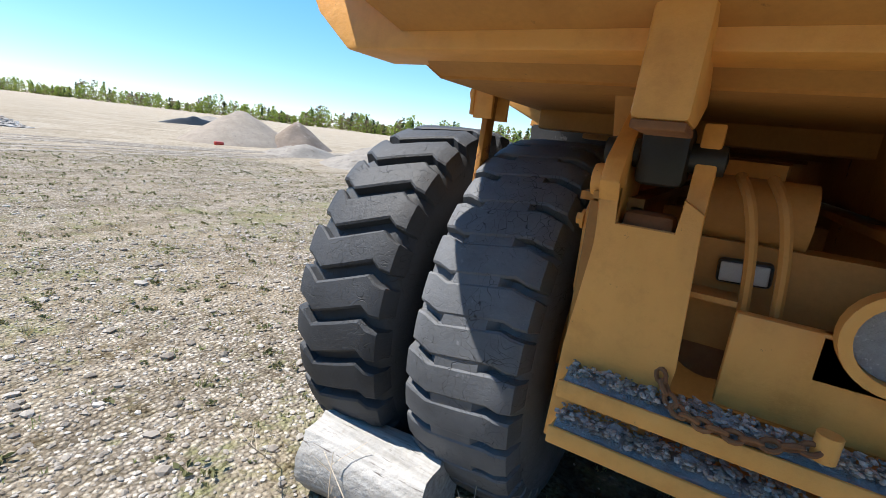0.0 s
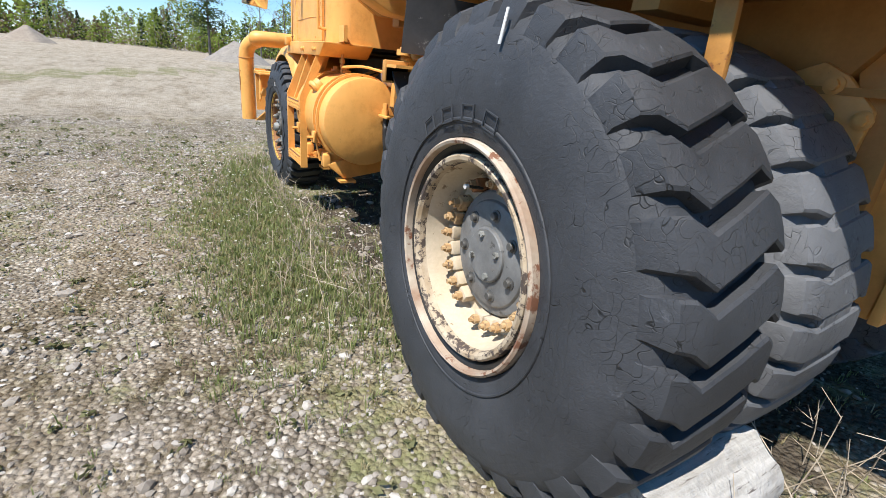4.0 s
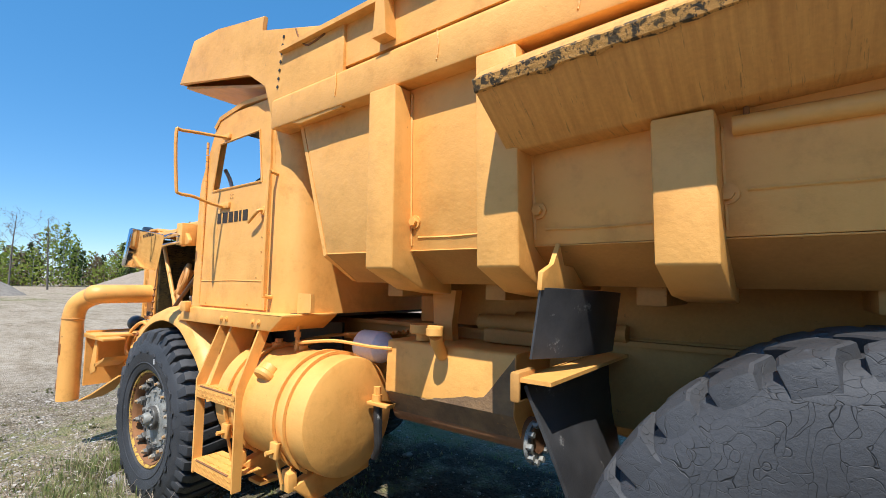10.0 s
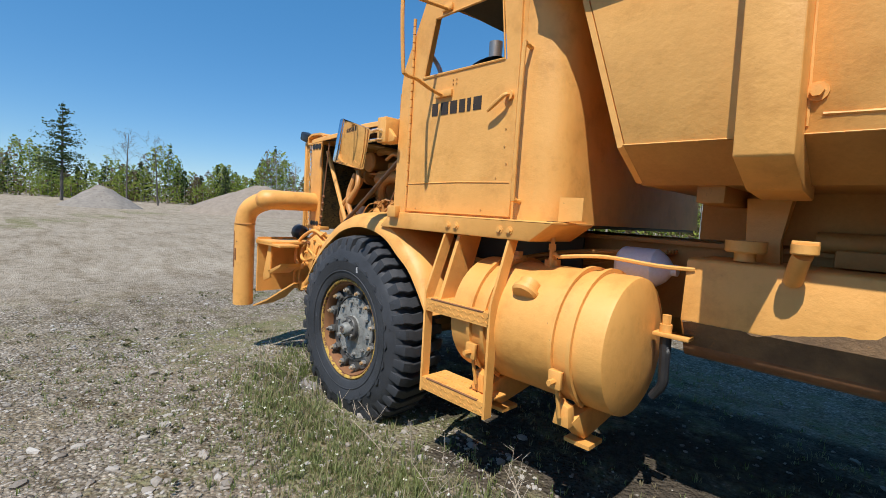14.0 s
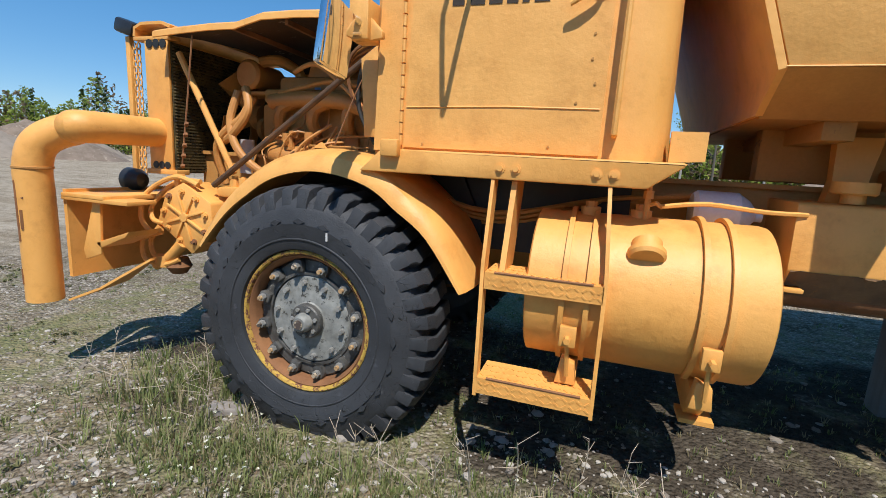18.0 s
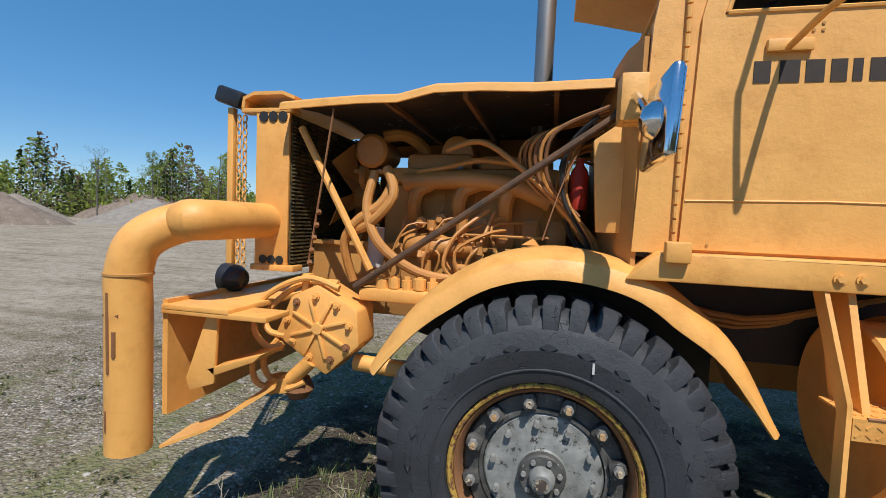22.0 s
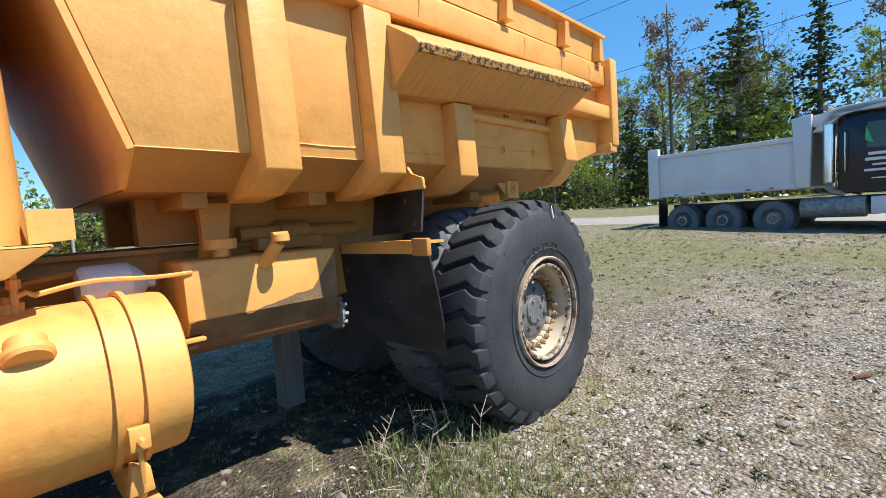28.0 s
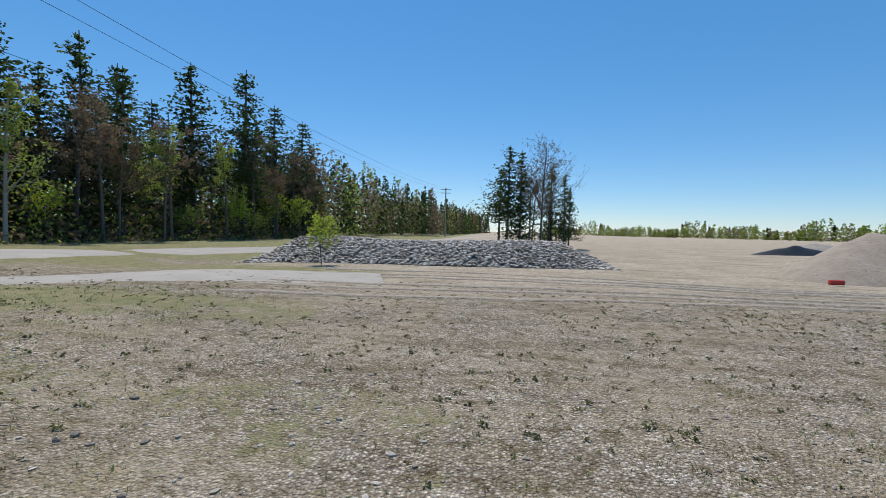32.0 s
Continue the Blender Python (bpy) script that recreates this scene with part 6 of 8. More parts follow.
# ---- rear hitch plates, hinge and bumper ----
for y0 in (1.035, mirrored_y(1.0)):
    hitch = new("body_hinge")
    hitch.parent = truck
    bm = prism(B(), [(0.62, 0.70), (0.86, 0.70), (0.87, 1.02), (0.85, 1.34), (0.93, 1.47), (0.90, 1.53), (0.72, 1.66), (0.50, 1.66), (0.62, 1.36), (0.62, 1.1)], "y", y0, y0 + 0.05, 0.006)
    part("hinge_plate", bm, paint, hitch)
    part("hinge_boss", lathe(B(), [(0.022, -0.03), (0.042, -0.03), (0.045, -0.02), (0.045, 0.01), (0.022, 0.01)], (0.853, y0, 1.468), "y", 20), paint, hitch)
    bm = prism(B(), [(0.72, 0.95), (0.88, 0.95), (0.86, 1.40), (0.80, 1.64), (0.70, 1.62), (0.66, 1.30)], "y", y0 + 0.20, y0 + 0.25, 0.006)
    part("hinge_plate", bm, paint, hitch)
    bm = B()
    prism(bm, [(y0 - 0.03, 0.70), (y0 + 0.24, 0.70), (y0 + 0.27, 1.02), (y0 + 0.25, 1.42), (y0 + 0.20, 1.45), (y0 + 0.20, 1.36), (y0 + 0.05, 1.36), (y0 + 0.05, 1.46), (y0, 1.46), (y0 + 0.01, 1.3), (y0 - 0.02, 1.0)], "x", 0.868, 0.90, 0.004)
    part("hinge_face", bm, paint, hitch, "yellow hinge plate with grey streaks")
    bm = lathe(B(), [(0.001, -0.015), (0.034, -0.015), (0.038, 0.0), (0.038, 0.275), (0.001, 0.28)], (0.79, y0 - 0.01, 1.55), "y", 20, closed=False)
    part("hinge_pin", bm, oil_shade_black, hitch, "greasy black hinge pin")
    bm = prism(B(), [(1.05, 1.60), (1.235, 1.60), (1.10, 2.42), (0.92, 2.42), (0.98, 1.86), (0.86, 1.66)], "y", y0 + 0.095, y0 + 0.20, 0.015)
    arm = part("hinge_arm", bm, paint, hitch)
    part("caked_end", box(B(), (1.04, y0 + 0.10, 1.585), (1.236, y0 + 0.195, 1.602), 0.004), rust, arm, "rust-brown dirt on the arm's end")
    # black block put in for the dark gap between the hinge plates
    part("hinge_eye", box(B(), (0.70, y0 + 0.065, 1.47), (0.85, y0 + 0.185, 1.63), 0.02), oil_shade_black, hitch, "greasy black block filling the dark gap of the hinge")
    part("dirt_cake", box(B(), (0.76, y0 + 0.06, 1.33), (0.86, y0 + 0.19, 1.40), 0.02), rust, hitch, "caked rust-brown dirt")
bm = prism(B(), [(0.40, 1.46), (0.50, 1.50), (0.58, 1.46), (0.68, 1.36), (0.66, 1.10), (0.58, 1.02), (0.42, 1.2)], "y", 0.955, 0.985, 0.006)
brk = part("spring_bracket", bm, paint, truck)
for x, z in ((0.55, 1.43), (0.66, 1.33), (0.50, 1.36)):
    part("bracket_bolt", bolt(B(), (x, 0.955, z), 0.02, 0.025), paint, brk)
bm = prism(B(), [(0.56, 0.60), (0.74, 0.60), (0.78, 0.70), (0.74, 0.82), (0.60, 0.84), (0.54, 0.72)], "y", 0.985, 1.02, 0.006)
part("tow_eye", bm, paint, truck)
for k, (z, x1) in enumerate(((0.93, 0.98), (0.80, 1.0))):
    bm = B()
    box(bm, (0.80, 1.04, z - 0.04), (x1, mirrored_y(1.04), z - 0.01), 0.004)
    box(bm, (x1 + 0.0005, 1.04, z - 0.047), (x1 + 0.012, mirrored_y(1.04), z + 0.004), 0.004)
    ledge = part("bumper_ledge", bm, paint, truck, "yellow ledge heaped with gravel")
    bm = B()
    n = 40
    rows = []
    for i in range(7):
        rows.append([(0.885 + (x1 - 0.90) * i / 6, 1.05 + 0.74 * j / n, z - 0.012 + (0.03 + 0.035 * noise.noise((i * 0.5, j * 0.35, 3.0 * k))) * math.sin(math.pi * min(max(i / 6, 0.12), 0.9))) for j in range(n + 1)])
    sheet(bm, rows, -0.01)
    tagged(part("gravel_heap", bm, gravel_dust, ledge, "grey gravel and dust"), kind="stuff")
bm = B()
box(bm, (0.82, 1.40, 0.95), (0.86, mirrored_y(1.40) + 0.4, 1.20), 0.01)
part("rear_plate", bm, paint, truck)
bm = B()
box(bm, (0.70, 1.02, 1.42), (0.9, 1.04, 1.44))
part("cover_strip", bm, paint_dirty, truck)
part("cross_tube", tube(B(), [(0.62, 1.28, 1.42), (0.62, mirrored_y(1.28), 1.42)], 0.10, 18), paint_dirty, truck)
bm = B()
box(bm, (0.0, 0.0, 0.0), (0.06, 0.125, 0.065), 0.012, pose(0.69, 1.345, 1.24, 4, 0, -4))
lamp = part("work_lamp", bm, dark_plastic, truck, "rectangular clear work lamp in a black case")
bm = B()
box(bm, (0.058, 0.008, 0.007), (0.066, 0.117, 0.058), 0.004, pose(0.69, 1.345, 1.24, 4, 0, -4))
part("lamp_lens", bm, lens_clear, lamp)
part("lamp_shelf", box(B(), (0.68, 1.26, 1.20), (0.82, 1.40, 1.215)), paint_dirty, truck)
for off in (0.0, 0.07):
    part("air_hose", tube(B(), [(0.74, 1.34 + off, 1.52), (0.82, 1.37 + off, 1.46), (0.80, 1.40 + off, 1.34), (0.78, 1.42 + off, 1.16)], 0.014, 8, 5), paint_dirty, truck)
part("brake_drum", disc(B(), (0.60, 1.38, 1.08), 0.13, 0.0, 0.10, "x", 28), rust, truck)
bm = lathe(B(), [(0.09, 0.0), (0.115, 0.0), (0.115, 0.05), (0.09, 0.05)], (0.86, 1.70, 1.22), "x", 28)
box(bm, (0.82, 1.57, 1.08), (0.86, 1.86, 1.20), 0.006)
clevis = part("tow_ring", bm, paint, truck)
part("tow_hub", disc(B(), (0.82, 1.70, 1.22), 0.088, 0.0, 0.06, "x", 24, 0.01), gravel_dust, clevis, "dusty hub")
chain = new("tow_chain")
chain.parent = truck
chain["label"] = "rusty steel chain"
line = smooth_line([(0.90, 1.27, 1.01), (0.965, 1.32, 0.955), (0.985, 1.40, 0.945), (0.985, 1.50, 0.95), (0.97, 1.60, 0.975)], 3)
step = 0.0
for i in range(len(line) - 1):
    a, b = line[i], line[i + 1]
    d = (b - a).normalized()
    u = d.orthogonal().normalized()
    if i % 2:
        u = d.cross(u)
    c = (a + b) / 2
    pts = [c + d * 0.020 * math.cos(q) + u * 0.013 * math.sin(q) for q in (2 * math.pi * k / 10 for k in range(11))]
    part("chain_link", tube(B(), pts, 0.0065, 6, 1, False), rust, chain)
part("chain_post", disc(B(), (0.955, 1.615, 0.95), 0.025, 0.0, 0.06, "z", 14), paint, truck)

# chalk mark on the tyres
part("chalk_mark", sheet(B(), [[(0.158, -0.128, 1.44), (0.160, -0.114, 1.535)], [(0.170, -0.128, 1.44), (0.171, -0.114, 1.535)]], -0.003), mark_white, rear_outer, "white chalk stroke")
part("chalk_mark", box(B(), (-4.312, 0.078, 1.02), (-4.304, 0.090, 1.06)), mark_white, front_left, "white chalk stroke")

# ---- log under the wheel ----
def build_log():
    bm = B()
    n, m = 28, 14
    rings = []
    for j in range(m + 1):
        f = j / m
        cx, cy, cz = 0.835 - 0.05 * f, 0.07 + 0.56 * f, 0.165 + 0.01 * f
        ring = []
        for i in range(n):
            a = 2 * math.pi * i / n
            r = 0.172 + 0.012 * noise.noise((3 * math.cos(a), 3 * math.sin(a), 1.5 * f)) - (0.006 if i % 5 == 0 else 0)
            ring.append(bm.verts.new((cx + r * math.cos(a), cy + 0.02 * noise.noise((i * 0.9, 2.0 * (j in (0, m)), 7)), cz + r * math.sin(a))))
        rings.append(ring)
    for a, b in zip(rings, rings[1:]):
        for q in range(n):
            bm.faces.new((a[q], a[(q + 1) % n], b[(q + 1) % n], b[q]))
    bm.faces.new(rings[0][::-1])
    bm.faces.new(rings[-1])
    return tagged(part("log", bm, weathered_wood), "barkless weathered grey log lying against the tyres", "log")


build_log()
tagged(part("wood_block", box(B(), (-0.11, -0.05, 0), (0.11, 0.05, 0.07), 0.008, pose(-5.0, 0.14, -0.12, 0, 6, 28)), pole_wood), "grey weathered wooden chock by the front tyre", "wood block")
rotten = speckled("rotten_wood", (0.07, 0.035, 0.02), (0.20, 0.09, 0.04), 30, 0.9, bump_s=0.8)
tagged(part("rotten_stick", tube(B(), [(1.86, -1.78, rise(1.86, -1.78) + 0.015), (1.95, -1.85, rise(1.95, -1.85) + 0.025), (2.07, -1.87, rise(2.07, -1.87) + 0.015)], [0.018, 0.024, 0.012], 8, 3), rotten), "rotten reddish piece of wood on the gravel", "stick")
tagged(part("timber_post", box(B(), (-1.16, 1.76, -0.1), (-0.98, 1.94, 0.62), 0.012), pole_wood), "grey timber block standing under the chassis", "timber")

# ---- road dump truck parked by the road ----
dumper = thing("road_dump_truck", "dark navy road truck with a silver dump box", "dump truck", m=pose(14.0, -3.52, 0.30, 0, 0.6, -98.9))


def dpart(name, bm, mat, parent=None, label=""):
    if parent is None or parent.name.startswith("cab"):
        for v in bm.verts:
            if v.co.x < 0:
                v.co.x *= 0.85
    return part(name, bm, mat, parent or dumper, label)


dull_rim = speckled("dull_dusty_rim", (0.17, 0.165, 0.16), (0.28, 0.275, 0.27), 5, 0.5, metal=0.4)


def build_dumper():
    for i, (x, dual) in enumerate(((0.0, 0), (-3.80, 1), (-5.15, 1), (-6.40, 1))):
        for side in (-1, 1):
            wy = side * 1.05
            wh = new("wheel")
            wh.parent = dumper
            w = 0.34 if not dual else 0.58
            bm = lathe(B(), [(0.29, 0.03), (0.31, 0.0), (0.50, 0.0), (0.525, 0.03), (0.53, 0.06), (0.53, w - 0.05), (0.50, w), (0.30, w)], (x, 0, 0.53), "y", 36)
            bmesh.ops.transform(bm, matrix=Matrix.Translation((0, wy, 0)) @ Matrix.Diagonal((1, -side, 1, 1)), verts=bm.verts[:])
            dpart("tyre", bm, rubber_worn, wh, "dusty black tyre")
            dish = [(0.001, 0.02), (0.09, 0.0), (0.10, 0.05), (0.17, 0.06), (0.20, 0.10), (0.29, 0.04), (0.30, 0.06), (0.30, 0.2)] if not dual else [(0.001, 0.04), (0.10, 0.04), (0.11, 0.12), (0.20, 0.14), (0.24, 0.10), (0.28, 0.05), (0.30, 0.03), (0.30, 0.2)]
            bm = lathe(B(), dish, (x, 0, 0.53), "y", 28, closed=False)
            bmesh.ops.transform(bm, matrix=Matrix.Translation((0, wy, 0)) @ Matrix.Diagonal((1, -side, 1, 1)), verts=bm.verts[:])
            dpart("rim", bm, rubber_worn if dual and i > 1 else dull_rim, wh, "dusty dished rim")
            bm = B()
            for k in range(10):
                a = 2 * math.pi * k / 10
                disc(bm, (x + 0.14 * math.cos(a), wy - side * -0.02 * 0 + side * -0.03, 0.53 + 0.14 * math.sin(a)), 0.017, 0.0, side * 0.05, "y", 6)
            tagged(dpart("wheel_nuts", bm, chrome, wh), kind="stuff")
    # chassis
    for y in (-0.42, 0.34):
        dpart("chassis_rail", box(B(), (-8.2, y, 0.82), (1.1, y + 0.08, 1.08)), oil_shade_black)
    # dump box
    for s in (-1, 1):
        y = s * 1.22
        dpart("box_side", prism(B(), [(-8.5, 1.48), (-3.55, 1.42), (-3.45, 2.78), (-8.5, 2.70)], "y", y, y - s * 0.05, 0.01), silver_paint)
        dpart("box_top_rail", box(B(), (-8.45, y - 0.07, 2.66), (-3.6, y + 0.07, 2.80), 0.02), silver_paint)
        dpart("box_sill", box(B(), (-8.5, y - 0.05, 1.36), (-3.55, y + 0.05, 1.50), 0.015), silver_paint)
        dpart("box_rear_post", box(B(), (-8.72, y - 0.10, 1.32), (-8.30, y + 0.10, 3.02), 0.03), silver_paint)
        dpart("box_front_post", prism(B(), [(-3.75, 1.38), (-3.38, 1.38), (-3.32, 3.35), (-3.85, 3.28), (-3.80, 2.7)], "y", y - 0.08, y + 0.08, 0.02), silver_paint)
        for x in (-7.7, -6.7, -5.2, -4.5):
            dpart("marker_light", box(B(), (x, y + s * 0.05, 1.40), (x + 0.16, y + s * 0.062, 1.44), 0.004), red_paint)
    dpart("box_floor", box(B(), (-8.5, -1.2, 1.40), (-3.5, 1.2, 1.46)), silver_paint)
    dpart("tailgate", box(B(), (-8.74, -1.15, 1.5), (-8.64, 1.15, 2.75), 0.02), silver_paint)
    dpart("headboard", sheet(B(), [[(-3.5, -1.2, 1.45), (-3.5, 1.2, 1.45)], [(-3.35, -1.2, 3.3), (-3.35, 1.2, 3.3)]], 0.05), silver_paint)
    dpart("cab_shield", prism(B(), [(-3.45, 3.05), (-3.35, 3.30), (-1.75, 3.48), (-1.0, 3.40), (-1.0, 3.32), (-1.8, 3.36), (-2.6, 3.22), (-3.2, 2.95)], "y", -1.15, 1.15, 0.02), silver_paint)
    dpart("tarp_roller", tube(B(), [(-3.0, -1.2, 3.45), (-3.0, 1.2, 3.45)], 0.08, 12), grey_steel)
    # cab
    cab = dpart("cab", prism(B(), [(-2.75, 1.15), (-0.55, 1.15), (-0.55, 2.10), (-0.95, 3.12), (-1.1, 3.2), (-2.6, 3.22), (-2.75, 3.1)], "y", -0.98, 0.98, 0.05), navy_paint)
    for s in (-1, 1):
        dpart("side_window", prism(B(), [(-2.05, 2.30), (-1.05, 2.24), (-1.22, 2.92), (-2.05, 2.95)], "y", s * 0.983, s * 0.99), glass_dark, cab)
        # green reflection in the side window, painted as a solid triangle
        dpart("cab_corner_light", prism(B(), [(-2.10, 2.50), (-1.90, 2.40), (-2.08, 2.85)], "y", s * 0.992, s * 0.996), speckled("green_window_reflection", (0.05, 0.45, 0.12), (0.06, 0.5, 0.15), 2, 0.4), cab)
    wind = sheet(B(), [[(-0.56, -0.80, 2.16), (-0.50, 0.0, 2.16), (-0.56, 0.80, 2.16)], [(-0.94, -0.76, 3.05), (-0.90, 0.0, 3.05), (-0.94, 0.76, 3.05)]], -0.02)
    dpart("windscreen", wind, speckled("pale_windscreen", (0.10, 0.20, 0.20), (0.14, 0.25, 0.24), 2, 0.08, bump_s=0), cab)
    for k in range(5):
        dpart("roof_light", disc(B(), (-1.15, -0.7 + 0.35 * k, 3.20), 0.06, 0.0, 0.09, "z", 12, 0.01), amber, cab)
    dpart("bonnet", prism(B(), [(-0.55, 1.15), (-0.40, 0.95), (0.40, 1.08), (0.75, 1.02), (1.42, 1.0), (1.48, 2.02), (0.9, 2.16), (-0.55, 2.26)], "y", -0.72, 0.72, 0.06), navy_paint)
    for s in (-1, 1):
        arcp = [(0.62 * math.cos(a), 0.55 + 0.62 * math.sin(a)) for a in (radians(q) for q in range(8, 181, 12))]
        dpart("wheel_arch", sheet(B(), [[(x, y, z) for x, z in arcp] for y in (s * 0.6, s * 1.08)], 0.03 * s), navy_paint)
        dpart("head_light", box(B(), (1.15, s * 1.0 - 0.12, 1.0), (1.42, s * 1.0 + 0.1, 1.20), 0.03), silver_paint)
        dpart("air_cleaner", disc(B(), (-0.75, s * 1.12, 1.45), 0.19, 0.0, 0.78, "z", 24, 0.03), chrome)
        dpart("exhaust_pipe", disc(B(), (-2.95, s * 1.05, 1.45), 0.16, 0.0, 1.55, "z", 24, 0.02), chrome)
        dpart("exhaust_elbow", tube(B(), [(-2.95, s * 1.05, 1.5), (-2.9, s * 1.05, 1.25), (-2.6, s * 0.9, 1.15)], 0.08, 10, 3), grey_steel)
        dpart("fuel_tank", lathe(B(), [(0.001, 0), (0.26, 0.0), (0.28, 0.03), (0.28, 1.60), (0.26, 1.63), (0.001, 1.63)], (-3.7, s * 0.85, 0.80), "x", 24, closed=False), grey_steel)
        dpart("step_box", box(B(), (-1.95, s * 0.85 - 0.22, 0.60), (-0.95, s * 0.85 + 0.22, 1.05), 0.03), silver_paint)
        dpart("mirror_head", box(B(), (-1.05, s * 1.35 - 0.10, 2.25), (-0.92, s * 1.35 + 0.10, 2.95), 0.03), chrome)
        dpart("mirror_stay", tube(B(), [(-0.98, s * 0.98, 2.95), (-0.98, s * 1.35, 3.02), (-0.98, s * 1.35, 2.9)], 0.02, 6), chrome)
        dpart("grab_bar", tube(B(), [(-2.55, s * 1.0, 1.7), (-2.55, s * 1.06, 1.75), (-2.55, s * 1.06, 2.75), (-2.55, s * 1.0, 2.8)], 0.018, 6), chrome)
        dpart("rear_mudflap", box(B(), (-8.45, s * 0.8 - 0.3, 0.35), (-8.42, s * 0.8 + 0.3, 1.3)), dark_plastic)
        # sign writing on the door as plain bars
        for z, x0, x1, h in ((2.10, -2.03, -1.42, 0.075), (1.96, -2.10, -1.35, 0.075), (1.83, -1.93, -1.50, 0.05), (1.69, -2.12, -1.32, 0.06), (1.50, -1.95, -1.45, 0.03)):
            dpart("lettering_bar", box(B(), (x0, s * 0.984, z), (x1, s * 0.987, z + h)) if s > 0 else box(B(), (x0, -0.987, z), (x1, -0.984, z + h)), white_letter, cab, "white sign writing")
        dpart("badge", box(B(), (0.05, s * 0.722, 1.82), (0.65, s * 0.726, 1.87)) if s > 0 else box(B(), (0.05, -0.726, 1.82), (0.65, -0.722, 1.87)), amber)
    dpart("cab_shield", prism(B(), [(-3.35, 2.85), (-2.85, 3.36), (-2.65, 3.44), (-1.40, 3.40), (-1.34, 3.24), (-2.6, 3.27), (-3.05, 2.85)], "y", -1.15, 1.15, 0.02), silver_paint)
    dpart("grille", box(B(), (1.44, -0.52, 1.0), (1.56, 0.52, 2.12), 0.04), chrome)
    dpart("front_bumper", prism(B(), [(1.0, -1.12), (1.50, -1.05), (1.58, -0.9), (1.58, 0.9), (1.50, 1.05), (1.0, 1.12)], "z", 0.55, 0.88, 0.02), silver_paint)


build_dumper()

# ---- roads ----
road_mat = speckled("pale_gravel_road", (0.28, 0.25, 0.215), (0.36, 0.325, 0.285), 0.8, 0.95, wear=(0.27, 0.25, 0.22), wear_at=0.58, bump_s=0.5, bump_scale=14, bump_d=0.02)


def ribbon(name, line, width, label, mat=None):
    line = smooth_line([(x, y, 0) for x, y in line], 10)
    rows = []
    for i, p in enumerate(line):
        d = (line[min(i + 1, len(line) - 1)] - line[max(i - 1, 0)]).normalized()
        n = Vector((-d.y, d.x, 0))
        row = []
        for j in range(7):
            w = width * (1 + 0.10 * noise.noise((p.x * 0.2, p.y * 0.2, 5))) * (j / 6 - 0.5)
            q = p + n * w
            row.append((q.x, q.y, rise(q.x, q.y) + (0.03 if 0 < j < 6 else -0.03)))
        rows.append(row)
    bm = B()
    g = [[bm.verts.new(q) for q in r] for r in rows]
    for a, b in zip(g, g[1:]):
        for i in range(6):
            bm.faces.new((a[i], a[i + 1], b[i + 1], b[i]))
    return tagged(part(name, bm, mat or road_mat, sharp=180), label, "road", kind="structure")


ribbon("road_1", [(25, 75), (21, 30), (18.5, 10), (17, 0), (14, -8), (11, -13.5), (7, -16.2), (2.5, -17.6)], 4.2, "pale packed gravel road past the truck")
ribbon("road_2", [(16.8, 1.0), (17.5, -8), (18, -17), (18, -26), (15, -40), (8, -80), (-4, -170)], 3.6, "pale gravel road along the wood's edge")

# dark wheel tracks on the pit floor
track_mat = speckled("dark_wheel_track", (0.20, 0.165, 0.125), (0.30, 0.25, 0.195), 3, 0.95, wear=(0.36, 0.31, 0.25), wear_at=0.54, bump_s=0.8, bump_scale=20, bump_d=0.02)
for k, (y0, bend) in enumerate(((-15.6, 0.0), (-16.5, 0.3), (-18.4, 1.2), (-19.2, 1.5), (-14.2, -1.0), (-20.6, 2.6))):
    ribbon("track_%d" % (k + 1), [(5.0, y0 + 1.0), (0.5, y0), (-5, y0 - 0.4 + 0.4 * bend), (-12, y0 - 0.4 + bend), (-20, y0 - 3.0 + 2 * bend)], 0.34, "dark churned wheel track on the pit floor", track_mat)

# ---- mounds ----
sand_mat = speckled("tan_gravel_mound", (0.25, 0.20, 0.15), (0.34, 0.28, 0.22), 1.6, 0.95, wear=(0.17, 0.135, 0.10), wear_at=0.60, bump_s=1.0, bump_scale=7, bump_d=0.05)
grey_mat = speckled("grey_gravel_mound", (0.22, 0.19, 0.155), (0.32, 0.28, 0.235), 1.8, 0.95, wear=(0.15, 0.125, 0.10), wear_at=0.58, bump_s=1.0, bump_scale=7, bump_d=0.05)
dirt_mat = speckled("brown_dirt_mound", (0.17, 0.125, 0.09), (0.28, 0.215, 0.165), 1.1, 0.95, wear=(0.36, 0.29, 0.22), wear_at=0.58, bump_s=1.0, bump_scale=5, bump_d=0.08)


